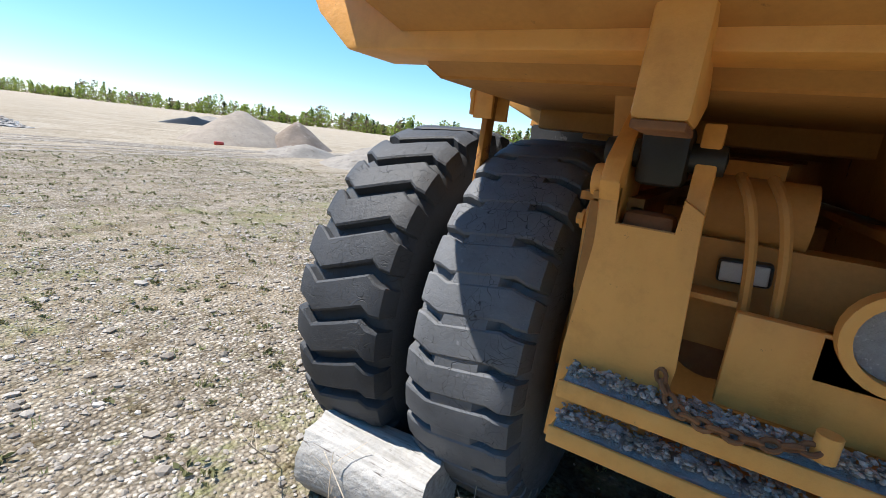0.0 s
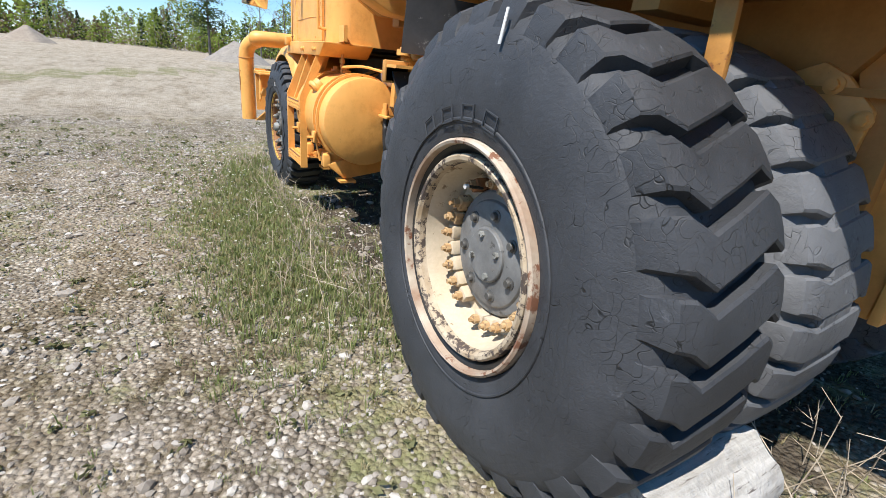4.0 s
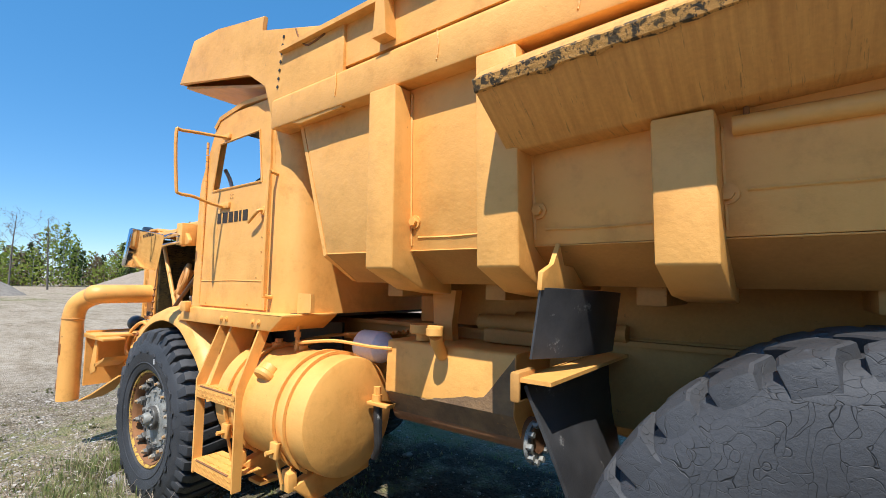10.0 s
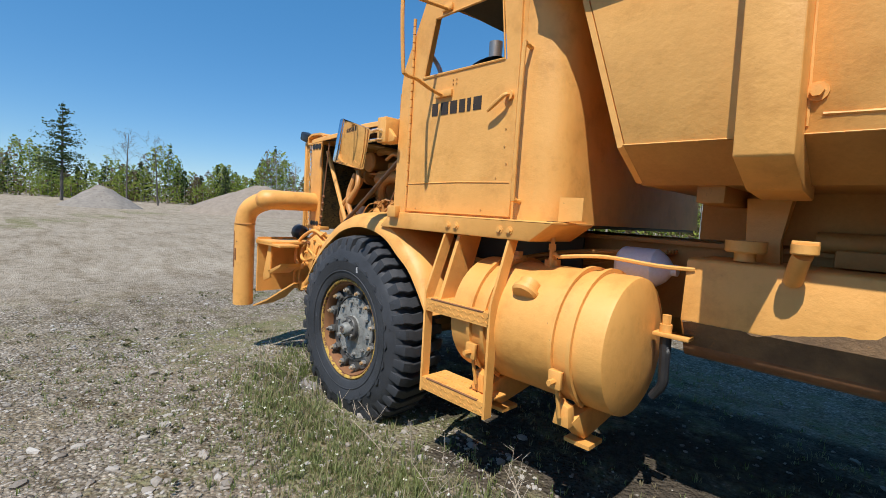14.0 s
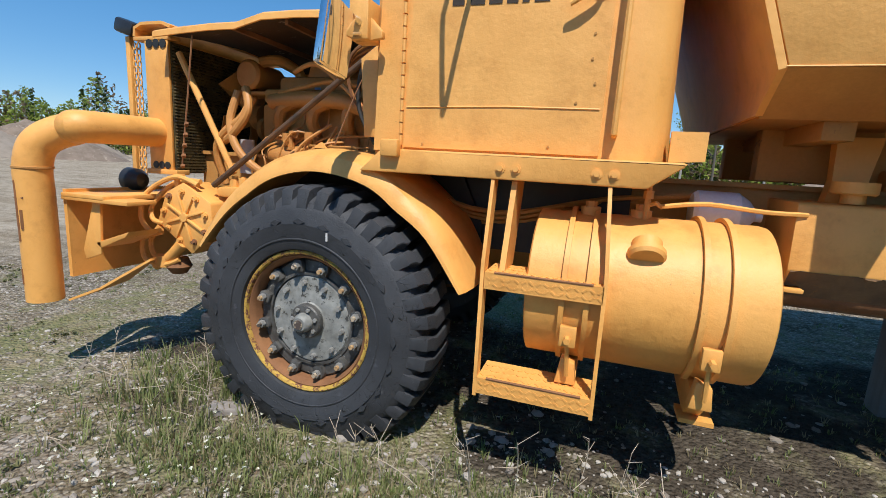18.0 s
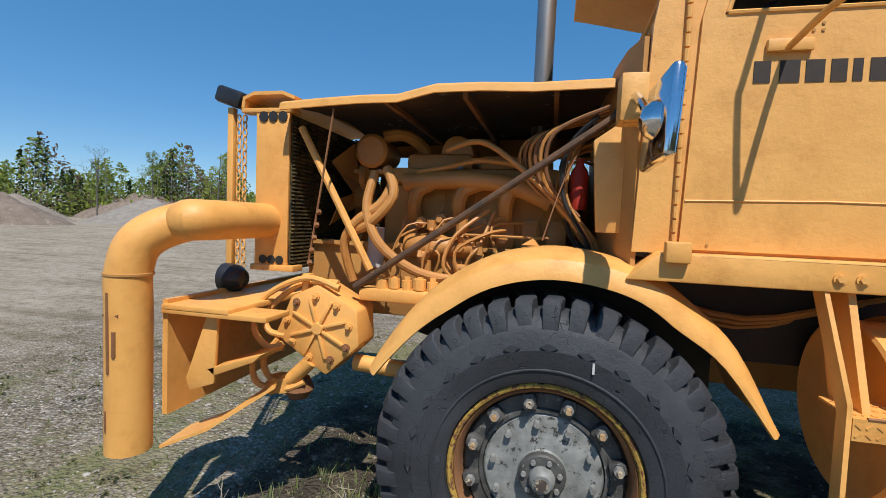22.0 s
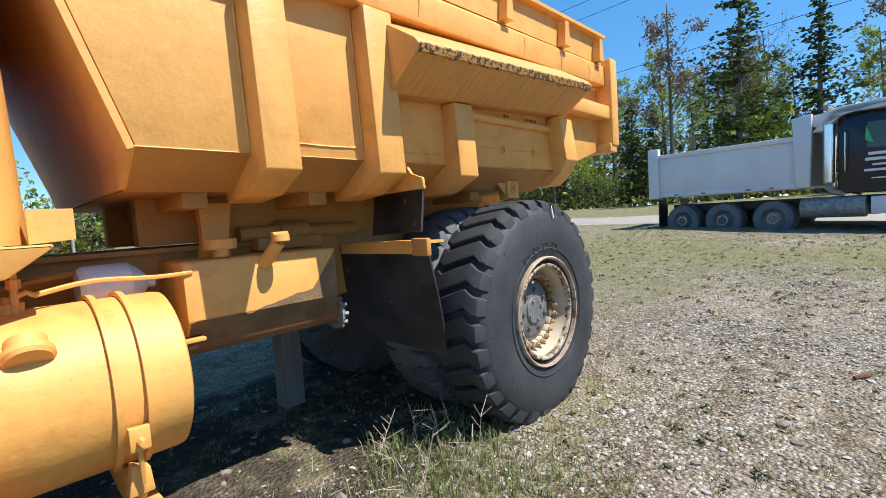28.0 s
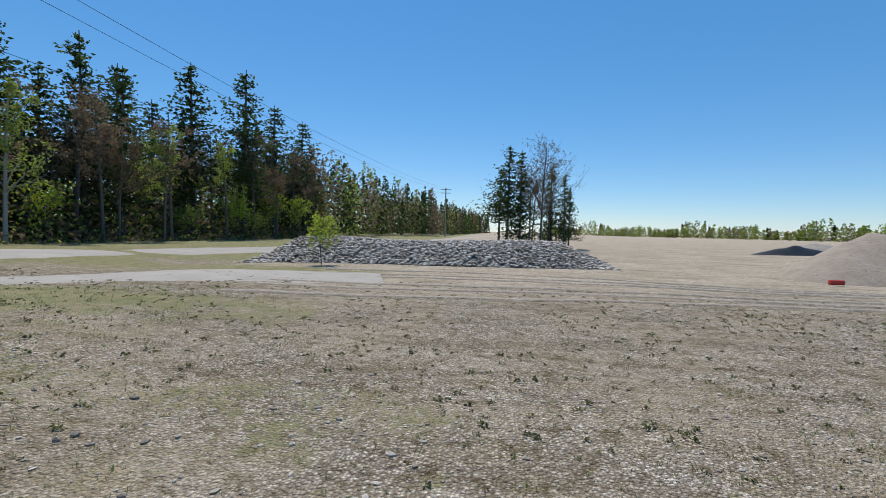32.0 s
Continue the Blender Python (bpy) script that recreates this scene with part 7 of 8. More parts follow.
def mound(x, y, rx, ry, h, mat, label, rough=0.16, turn=0.0, seed=0.0, sharp=1.0):
    bm = B()
    rings = []
    for i in range(13):
        f = i / 12
        ring = []
        for j in range(36):
            a = 2 * math.pi * j / 36
            wob = 1 + 0.22 * noise.noise((math.cos(a) * 1.2 + seed, math.sin(a) * 1.2, seed))
            u, v = rx * f * wob * math.cos(a), ry * f * wob * math.sin(a)
            px, py = x + u * math.cos(turn) - v * math.sin(turn), y + u * math.sin(turn) + v * math.cos(turn)
            z = h * (1 - f) ** sharp * (1.0 if f < 0.95 else 0.6) + rough * h * noise.noise((px * 0.9, py * 0.9, seed)) * (1 - f)
            ring.append(bm.verts.new((px, py, rise(px, py) + z - 0.12 * f)))
        rings.append(ring)
    for a, b in zip(rings[1:], rings[2:]):
        for q in range(36):
            bm.faces.new((a[q], a[(q + 1) % 36], b[(q + 1) % 36], b[q]))
    top = bm.verts.new(sum((v.co for v in rings[1]), Vector()) / 36 + Vector((0, 0, 0.02 * h)))
    for q in range(36):
        bm.faces.new((top, rings[1][q], rings[1][(q + 1) % 36]))
    for v in rings[0]:
        bm.verts.remove(v)
    return tagged(part("mound", bm, mat, sharp=60), label, "mound", group="mounds in the pit")


mound(-16.5, -24.5, 5.0, 3.2, 2.0, sand_mat, "tan mound of sandy gravel", 0.05, 0.5, 1.0, 0.9)
mound(-18.6, -22.0, 2.6, 2.2, 1.7, dirt_mat, "dark brown dirt slumped on the gravel mound", 0.2, 0.3, 2.0)
mound(-14.5, -17.0, 2.4, 1.8, 0.75, grey_mat, "low grey gravel mound with stones", 0.5, 0.0, 3.0)
mound(-30.0, -15.5, 4.2, 3.2, 1.7, grey_mat, "grey gravel mound in the pit", 0.15, 0.0, 4.0)
mound(-15.5, -12.6, 4.0, 2.6, 1.2, grey_mat, "broad grey mound of broken stone", 0.55, 0.2, 5.0)
mound(-82, -16, 3.0, 3.0, 2.0, sand_mat, "small conical gravel mound far off", 0.05, 0.0, 6.0)
mound(-58, 22, 10.5, 8.0, 3.8, sand_mat, "large tan gravel mound in the pit", 0.08, 0.3, 7.0, 0.8)
mound(-54, 28, 8.0, 5.0, 3.6, dirt_mat, "large brown mound of rough dirt", 0.22, 0.5, 8.0, 0.9)
mound(-62, 37, 5.5, 5.5, 3.0, sand_mat, "conical tan gravel mound", 0.03, 0.0, 9.0)
mound(-50, 43, 7.0, 6.0, 3.2, grey_mat, "pale conical gravel mound", 0.03, 0.0, 10.0)
mound(-66, 7, 6.0, 4.0, 2.6, grey_mat, "grey rubble mound in the pit", 0.2, 0.0, 11.0)
mound(-28.5, -49, 5.5, 1.2, 0.9, oil_shade_black, "long low dark heap of old asphalt", 0.4, 0.25, 12.0)
mound(-70, 62, 12, 7, 4.2, dirt_mat, "brush-covered dirt mound by the trees", 0.35, 0.2, 13.0, 0.7)
mound(-40, -64, 6, 4, 1.0, grey_mat, "low pale gravel mound far off", 0.1, 0.2, 14.0)
mound(12.5, 36, 6.5, 3.0, 1.5, dirt_mat, "brown ridge of brushy dirt by the road", 0.4, 0.3, 15.0, 0.8)
digger = thing("excavator", "small orange excavator far off in the pit", "excavator", m=pose(-84, -46, -0.13, 0, 0, -60))
part("digger_cab", box(B(), (-1.4, -1.2, 1.1), (1.4, 1.2, 2.4), 0.2), orange_machine, digger)
for y in (-1.1, 1.1):
    part("digger_track", box(B(), (-1.8, y - 0.3, 0.0), (1.8, y + 0.3, 0.9), 0.25), dark_plastic, digger)
part("digger_arm", tube(B(), [(1.2, 0, 1.6), (2.8, 0, 2.3), (4.2, 0, 1.5), (4.5, 0, 0.5)], 0.28, 8), orange_machine, digger)
scrap = thing("scrap_barrel", "red scrap drum lying among stones", "scrap")
part("drum", lathe(B(), [(0.001, 0), (0.08, 0), (0.09, 0.02), (0.09, 0.45), (0.001, 0.47)], (-12.9, -21.0, -0.03), "x", 16, closed=False), red_paint, scrap)


# ---- scattered stones, joined ----
def ico(n=1):
    bm = B()
    bmesh.ops.create_icosphere(bm, subdivisions=n, radius=1.0)
    v = np.array([q.co[:] for q in bm.verts])
    f = np.array([[q.index for q in t.verts] for t in bm.faces])
    bm.free()
    return v, f


ICO_V, ICO_F = ico(1)


def stones(name, spots, mat, label, category, parent=None):
    """One mesh of many rough stones; spots are rows of x, y, z, size."""
    rs = np.random.RandomState(len(spots))
    V, F = [], []
    for i, (x, y, z, s) in enumerate(spots):
        v = ICO_V * (1 + rs.uniform(-0.25, 0.25, (len(ICO_V), 1))) * np.array([rs.uniform(0.8, 1.5), rs.uniform(0.7, 1.1), rs.uniform(0.4, 0.75)]) * s
        a = rs.uniform(0, 6.28)
        c, q = np.cos(a), np.sin(a)
        v = v @ np.array([[c, q, 0], [-q, c, 0], [0, 0, 1]]) + (x, y, z)
        V.append(v)
        F.append(ICO_F + 12 * 0 + i * len(ICO_V))
    me = bpy.data.meshes.new(name)
    me.from_pydata(np.concatenate(V).tolist(), [], np.concatenate(F).tolist())
    me.materials.append(mat)
    ob = new(name, me)
    ob.parent = parent
    return tagged(ob, label, category, kind="stuff")


def island_stone(name, dark, mid, light):
    m, nt, p = nodes_of(name)
    g = nt.nodes.new("ShaderNodeNewGeometry")
    col = ramp(nt, g.outputs["Random Per Island"], [(0.0, dark), (0.5, mid), (1.0, light)])
    fine = noise_node(nt, 40, 5)
    col = mixc(nt, 0.4, col, ramp(nt, fine, [(0.3, (0.6, 0.6, 0.6)), (0.7, (1, 1, 1))]), "MULTIPLY")
    nt.links.new(col, p.inputs["Base Color"])
    p.inputs["Roughness"].default_value = 0.92
    bump(nt, p, fine, 0.5, 0.01)
    return m


pebble_mat = island_stone("mixed_pebbles", (0.19, 0.16, 0.13), (0.31, 0.27, 0.225), (0.50, 0.46, 0.41))
rock_mat = island_stone("broken_limestone", (0.235, 0.203, 0.172), (0.40, 0.352, 0.303), (0.62, 0.565, 0.50))
rs = np.random.RandomState(3)
spots = []
for lo_x, hi_x, lo_y, hi_y, n, s0 in ((-7.5, 3.5, -4.5, 0.6, 17000, 0.0085), (-10, 5, -9, 3, 7000, 0.009), (1.2, 7, -6, 2, 6000, 0.009)):
    for x, y in zip(rs.uniform(lo_x, hi_x, n), rs.uniform(lo_y, hi_y, n)):
        s = s0 * (0.6 + rs.gamma(1.2, 0.55))
        spots.append((x, y, rise(x, y) + 0.15 * s, min(s, 0.06)))
ledge_spots = []
for z, x1 in ((0.93, 0.98), (0.80, 1.0)):
    for k in range(700):
        x = rs.uniform(0.885, x1 - 0.015)
        ledge_spots.append((x, rs.uniform(1.05, 1.78), z + 0.012 + 0.022 * rs.uniform(), rs.uniform(0.003, 0.010)))
stones("ledge_gravel", ledge_spots, rock_mat, "grey gravel lying on the bumper ledges", "gravel")
stones("loose_pebbles", spots, pebble_mat, "loose pale pebbles scattered on the ground", "pebbles")
# the long rubble heap beyond the turning place
heap = []
for i in range(10000):
    f = rs.uniform(0, 1)
    w = rs.uniform(-1, 1)
    x = 9.5 - 15.8 * f
    yc = -24.5 - 3.0 * f
    h = 1.2 * (1 - abs(w) ** 1.4) * min(1, 7 * f + 0.2, 6 * (1 - f) + 0.15) * (0.92 + 0.07 * math.sin(9 * f + 1))
    s = rs.uniform(0.035, 0.10)
    heap.append((x + rs.uniform(-0.3, 0.3), yc + 2.6 * w, rise(x, yc) + h * 0.97, s))
core = B()
grid = [[core.verts.new((9.5 - 15.8 * f, -24.5 - 3.0 * f + 2.6 * w, rise(9.5 - 15.8 * f, -24.5) - 0.05 + 1.13 * (1 - abs(w) ** 1.4) * min(1, 7 * f, 6 * (1 - f)) * (0.92 + 0.07 * math.sin(9 * f + 1)))) for w in np.linspace(-1.05, 1.05, 13)] for f in np.linspace(0, 1, 40)]
for a, b in zip(grid, grid[1:]):
    for i in range(12):
        core.faces.new((a[i], a[i + 1], b[i + 1], b[i]))
rubble = thing("rubble_heap", "long low heap of broken grey rocks", "rock pile")
part("heap_core", core, grey_mat, rubble, sharp=80)
stones("heap_rock", heap, rock_mat, "broken grey rocks", "", rubble)


# ---- trees ----
def leaf_material(name, a, b, trans=0.42):
    m, nt, p = nodes_of(name)
    g = nt.nodes.new("ShaderNodeNewGeometry")
    o = nt.nodes.new("ShaderNodeObjectInfo")
    col = ramp(nt, g.outputs["Random Per Island"], [(0.0, a), (1.0, b)])
    shade = ramp(nt, o.outputs["Random"], [(0.0, (0.75, 0.78, 0.7)), (1.0, (1.15, 1.1, 1.0))])
    nt.links.new(mixc(nt, 1.0, col, shade, "MULTIPLY"), p.inputs["Base Color"])
    p.inputs["Roughness"].default_value = 0.75
    p.inputs["Specular IOR Level"].default_value = 0.2
    thin = nt.nodes.new("ShaderNodeBsdfTranslucent")
    nt.links.new(p.inputs["Base Color"].links[0].from_socket, thin.inputs["Color"])
    both = nt.nodes.new("ShaderNodeMixShader")
    both.inputs[0].default_value = trans
    nt.links.new(p.outputs[0], both.inputs[1])
    nt.links.new(thin.outputs[0], both.inputs[2])
    nt.links.new(both.outputs[0], nt.nodes["Material Output"].inputs["Surface"])
    return m


needle_mat = leaf_material("pine_needles", (0.045, 0.075, 0.026), (0.11, 0.155, 0.055))
leaf_mat = leaf_material("young_green_leaves", (0.24, 0.31, 0.065), (0.44, 0.50, 0.13))
bright_leaf = leaf_material("bright_spring_leaves", (0.30, 0.40, 0.05), (0.44, 0.50, 0.09))
bud_mat = leaf_material("reddish_buds", (0.17, 0.125, 0.085), (0.27, 0.205, 0.14))
grass_mat = leaf_material("meadow_grass", (0.15, 0.20, 0.065), (0.34, 0.36, 0.18))
dry_mat = leaf_material("dry_grass", (0.34, 0.28, 0.17), (0.50, 0.43, 0.29))


def card_mesh(name, centers, sizes, mat, parent, rs, flat=0.35, kind=""):
    """Many small leaf clumps, each a bent pair of blades of its own."""
    n = len(centers)
    c = np.array(centers)
    sz = np.array(sizes)[:, None]
    u = rs.normal(size=(n, 3))
    u[:, 2] *= flat
    u /= np.linalg.norm(u, axis=1)[:, None]
    r = rs.normal(size=(n, 3))
    v = np.cross(u, r)
    v /= np.linalg.norm(v, axis=1)[:, None]
    w = np.cross(u, v)
    P = np.stack([c - u * sz, c + v * sz * 0.55 + w * sz * 0.12, c + u * sz, c - v * sz * 0.55 + w * sz * 0.12, c + w * sz * 0.6], 1).reshape(-1, 3)
    F = []
    for i in range(n):
        k = 5 * i
        F += [(k, k + 1, k + 2, k + 3), (k, k + 4, k + 2)]
    me = bpy.data.meshes.new(name)
    me.from_pydata(P.tolist(), [], F)
    me.materials.append(mat)
    ob = new(name, me)
    ob.parent = parent
    if kind:
        ob["kind"] = kind
    return ob


def pine(h, seed, full=1.0, bare=0.25):
    rs = np.random.RandomState(seed)
    t = new("tree")
    lean = rs.uniform(-0.02, 0.02, 2) * h
    part("trunk", tube(B(), [(0, 0, -0.1), (lean[0] * 0.5, lean[1] * 0.5, h * 0.5), (lean[0], lean[1], h)], [0.016 * h, 0.011 * h, 0.002 * h], 7, 3), bark, t)
    C, S = [], []
    limbs = B()
    z = h * bare
    while z < h * 0.98:
        f = (z - h * bare) / (h * (1 - bare))
        reach = h * 0.29 * full * (1 - f) ** 0.75 * rs.uniform(0.65, 1.15) + 0.12
        for k in range(rs.randint(4, 7)):
            a = rs.uniform(0, 6.283)
            L = reach * rs.uniform(0.55, 1.1)
            d = np.array([math.cos(a), math.sin(a), rs.uniform(-0.12, 0.22)])
            base = np.array([lean[0] * z / h, lean[1] * z / h, z])
            if L > 0.7:
                tube(limbs, [tuple(base), tuple(base + d * L)], [0.03, 0.008], 3, 1, False)
            m = max(5, int(L * 11))
            for q in range(m):
                g = (q + 1) / m
                sp = 0.085 * L * g + 0.06
                C.append(base + d * L * g + rs.normal(size=3) * sp)
                S.append(rs.uniform(0.09, 0.21) * (0.7 + 0.03 * h))
        z += h * 0.032 * rs.uniform(0.8, 1.3)
    tagged(part("branch_work", limbs, bark, t), kind="stuff")
    card_mesh("crown", C, S, needle_mat, t, rs, 0.3)
    return t


def broadleaf(h, seed, leaves, mat, wood, spread=0.22, size=0.115, limbs_n=18):
    rs = np.random.RandomState(seed)
    t = new("tree")
    trunk, limbs = B(), B()
    lean = rs.uniform(-0.05, 0.05, 2) * h
    top = np.array([lean[0], lean[1], h * 0.92])
    tube(trunk, [(0, 0, -0.1), tuple(top * 0.5 + np.array([0.1, 0, 0])), tuple(top)], [0.013 * h, 0.008 * h, 0.002 * h], 7, 3)
    tips = []
    for i in range(limbs_n):
        f = rs.uniform(0.28, 0.95)
        base = top * f
        a = rs.uniform(0, 6.283)
        L = h * spread * (1.15 - f) * rs.uniform(0.7, 1.4) + 0.3
        end = base + np.array([math.cos(a) * L, math.sin(a) * L, L * rs.uniform(0.5, 1.3)])
        mid = (base + end) / 2 + rs.normal(size=3) * 0.08 * L
        tube(limbs, [tuple(base), tuple(mid), tuple(end)], [0.0045 * h * (1.1 - f), 0.003 * h * (1.1 - f), 0.006], 4, 2, False)
        for k in range(5):
            g = rs.uniform(0.35, 1.0)
            b2 = base + (end - base) * g
            e2 = b2 + rs.normal(size=3) * L * 0.28 + np.array([0, 0, L * 0.22])
            tube(limbs, [tuple(b2), tuple(e2)], [0.012, 0.005], 3, 1, False)
            tips += [(b2, e2)]
    part("trunk", trunk, wood, t)
    tagged(part("branch_work", limbs, wood, t), kind="stuff")
    if leaves:
        C, S = [], []
        for i in range(leaves):
            b2, e2 = tips[rs.randint(len(tips))]
            C.append(b2 + (e2 - b2) * rs.uniform(0.2, 1.15) + rs.normal(size=3) * 0.16)
            S.append(size * rs.uniform(0.6, 1.3))
        card_mesh("crown", C, S, mat, t, rs, 0.8)
    return t


protos = {
    "pine": [pine(15, 11, 0.9, 0.16), pine(13, 12, 0.8, 0.12), pine(16, 13, 1.0, 0.3)],
    "spruce": [pine(9, 14, 0.9, 0.06), pine(11, 15, 0.75, 0.08)],
    "green": [broadleaf(13, 21, 1900, leaf_mat, bark), broadleaf(12, 22, 1500, leaf_mat, birch, 0.18), broadleaf(14, 23, 2000, leaf_mat, bark, 0.2)],
    "bud": [broadleaf(12, 31, 1900, bud_mat, bark, 0.24, 0.11), broadleaf(13, 32, 1500, bud_mat, bark, 0.2, 0.11)],
    "wide": [broadleaf(11, 43, 900, bud_mat, bark, 0.36, 0.08, 34)],
    "bare": [broadleaf(11, 41, 260, bud_mat, bark, 0.3, 0.07), broadleaf(12, 42, 120, bud_mat, birch, 0.2)],
    "bright": [broadleaf(8, 51, 800, bright_leaf, bark, 0.25, 0.14)],
    "bush": [broadleaf(2.6, 61, 600, leaf_mat, bark, 0.45, 0.10), broadleaf(1.8, 62, 420, bright_leaf, bark, 0.5, 0.08), broadleaf(3.2, 63, 700, bright_leaf, bark, 0.35, 0.10)],
}
LABELS = {
    "pine": ("tall dark green pine tree", "pine tree"), "spruce": ("dense dark green spruce tree", "spruce tree"), "green": ("slender tree with young pale green leaves", "tree"),
    "bud": ("grey-brown tree with reddish buds", "tree"), "bare": ("bare grey tree without leaves", "tree"), "wide": ("wide spreading bare tree with thick limbs", "tree"), "bright": ("small tree with bright yellow-green leaves", "tree"), "bush": ("leafy young green roadside bush", "bush"),
}
for kind, obs in protos.items():
    for ob in obs:
        tagged(ob, LABELS[kind][0], LABELS[kind][1], group="bushes" if kind == "bush" else "trees of the wood")
        ob.name = "bush" if kind == "bush" else ("pine_tree" if kind == "pine" else "spruce_tree" if kind == "spruce" else "tree")
used = set()


def plant(kind, x, y, s, turn):
    i = int(abs(x * 7 + y * 13)) % len(protos[kind])
    m = Matrix.Translation((x, y, rise(x, y) - 0.05)) @ Matrix.Rotation(turn, 4, "Z") @ Matrix.Diagonal((s, s, s, 1))
    ob = protos[kind][i]
    if ob.name in used:
        copy_thing(ob, m)
    else:
        used.add(ob.name)
        ob.matrix_basis = m


wood = random.Random(8)
edge = smooth_line([(44, 75, 0), (38, 40, 0), (33.5, 18, 0), (30.5, 0, 0), (28.5, -14, 0), (27, -26, 0), (24.5, -45, 0), (22, -70, 0)], 12)
length = 0.0
for a, b in zip(edge, edge[1:]):
    L = (b - a).length
    d = (b - a).normalized()
    out = Vector((-d.y, d.x, 0))
    for row in range(5):
        n = L / (2.6 + 0.35 * row)
        count = int(n) + (wood.random() < n - int(n))
        for i in range(count):
            p = a + d * L * wood.random() + out * (1.0 + 3.2 * row + wood.uniform(-1.2, 1.2))
            south = p.y < -19
            r = wood.random()
            if row == 0 and r < 0.5:
                plant("bush", p.x - 1.2 * out.x * 0, p.y, wood.uniform(0.8, 1.5), wood.random() * 6.28)
                continue
            if south:
                kind = "pine" if r < 0.32 else "spruce" if r < 0.42 else "bud" if r < 0.90 else "green"
            else:
                kind = "pine" if r < 0.06 else "spruce" if r < 0.13 else "green" if r < 0.76 else "bare" if r < 0.86 else "bud"
            plant(kind, p.x, p.y, wood.uniform(0.8, 1.1) * (1.0 if south or kind in ("pine", "spruce") else 1.06), wood.random() * 6.28)
under = {"green": ([], []), "bud": ([], []), "needle": ([], [])}
ur = np.random.RandomState(77)
for a, b in zip(edge, edge[1:]):
    d = (b - a).normalized()
    out = Vector((-d.y, d.x, 0))
    for i in range(int((b - a).length * 210)):
        dep = ur.uniform(-0.6, 17)
        p = a + (b - a) * ur.uniform() + out * dep
        top = (1.1 if dep < 0.8 else 3.2 + 0.42 * dep) * ur.uniform(0.25, 1) ** 1.1
        u = ur.uniform()
        key = ("bud" if u < 0.5 else "needle" if u < 0.8 else "green") if p.y < -14 else ("green" if u < 0.52 else "needle" if u < 0.76 else "bud")
        under[key][0].append((p.x, p.y, rise(p.x, p.y) + top * ur.uniform(0.05, 1)))
        under[key][1].append(ur.uniform(0.10, 0.24) + 0.018 * dep)
for key, mat in (("green", leaf_mat), ("bud", bud_mat), ("needle", needle_mat)):
    tagged(card_mesh("undergrowth", under[key][0], under[key][1], mat, None, ur, 0.8), {"green": "young green undergrowth at the wood's edge", "bud": "brown leafless brush in the wood", "needle": "dark young conifers in the wood"}[key], "undergrowth", kind="stuff")
for x, y, s in ((30.0, 4.4, 1.0), (31.2, 0.6, 0.92), (31, 30, 1.0)):
    plant("pine", x, y, s, wood.random() * 6.28)
plant("bright", 24.8, -21.0, 1.0, 0.4)
plant("bright", 27.0, -9.0, 0.7, 1.4)
plant("bush", 5.9, -21.6, 0.55, 0.3)
plant("bush", 23.6, -8.0, 0.9, 2.0)
# the group standing alone beyond the rubble heap
for kind, x, y, s in (("wide", -5.6, -50, 1.0), ("wide", -6.6, -52, 0.85), ("wide", -4.6, -51, 0.8), ("pine", -2.4, -52, 0.62), ("pine", -8.2, -52, 0.60), ("spruce", -3.6, -50.5, 0.9), ("spruce", -7.0, -53.5, 0.9), ("bud", -5.0, -53, 0.75), ("pine", -1.6, -54, 0.5), ("pine", -8.8, -53, 0.45)):
    plant(kind, x, y, s, x)
# single trees ahead of the far woods
for kind, x, y, s in (("bare", -78, 33, 1.0), ("bare", -80, 37, 0.9), ("spruce", -88, 28, 0.8), ("bare", -92, 14, 1.0), ("pine", -95, 6, 0.9), ("bare", -90, 18, 0.95), ("green", -62, 55, 0.9), ("bare", -66, 50, 0.85), ("green", -55, 60, 0.95), ("green", -46, 62, 0.9),
                      ("green", 12, 52, 0.9), ("bare", 17, 34, 0.85), ("green", 22, 44, 0.9), ("green", 5, 56, 1.0), ("bare", -8, 58, 0.9), ("green", -20, 60, 0.9), ("green", -32, 60, 0.95), ("bare", 28, 40, 0.9), ("green", -2, 60, 1.0), ("green", 9, 60, 1.0)):
    plant(kind, x, y, s, x * 0.7)


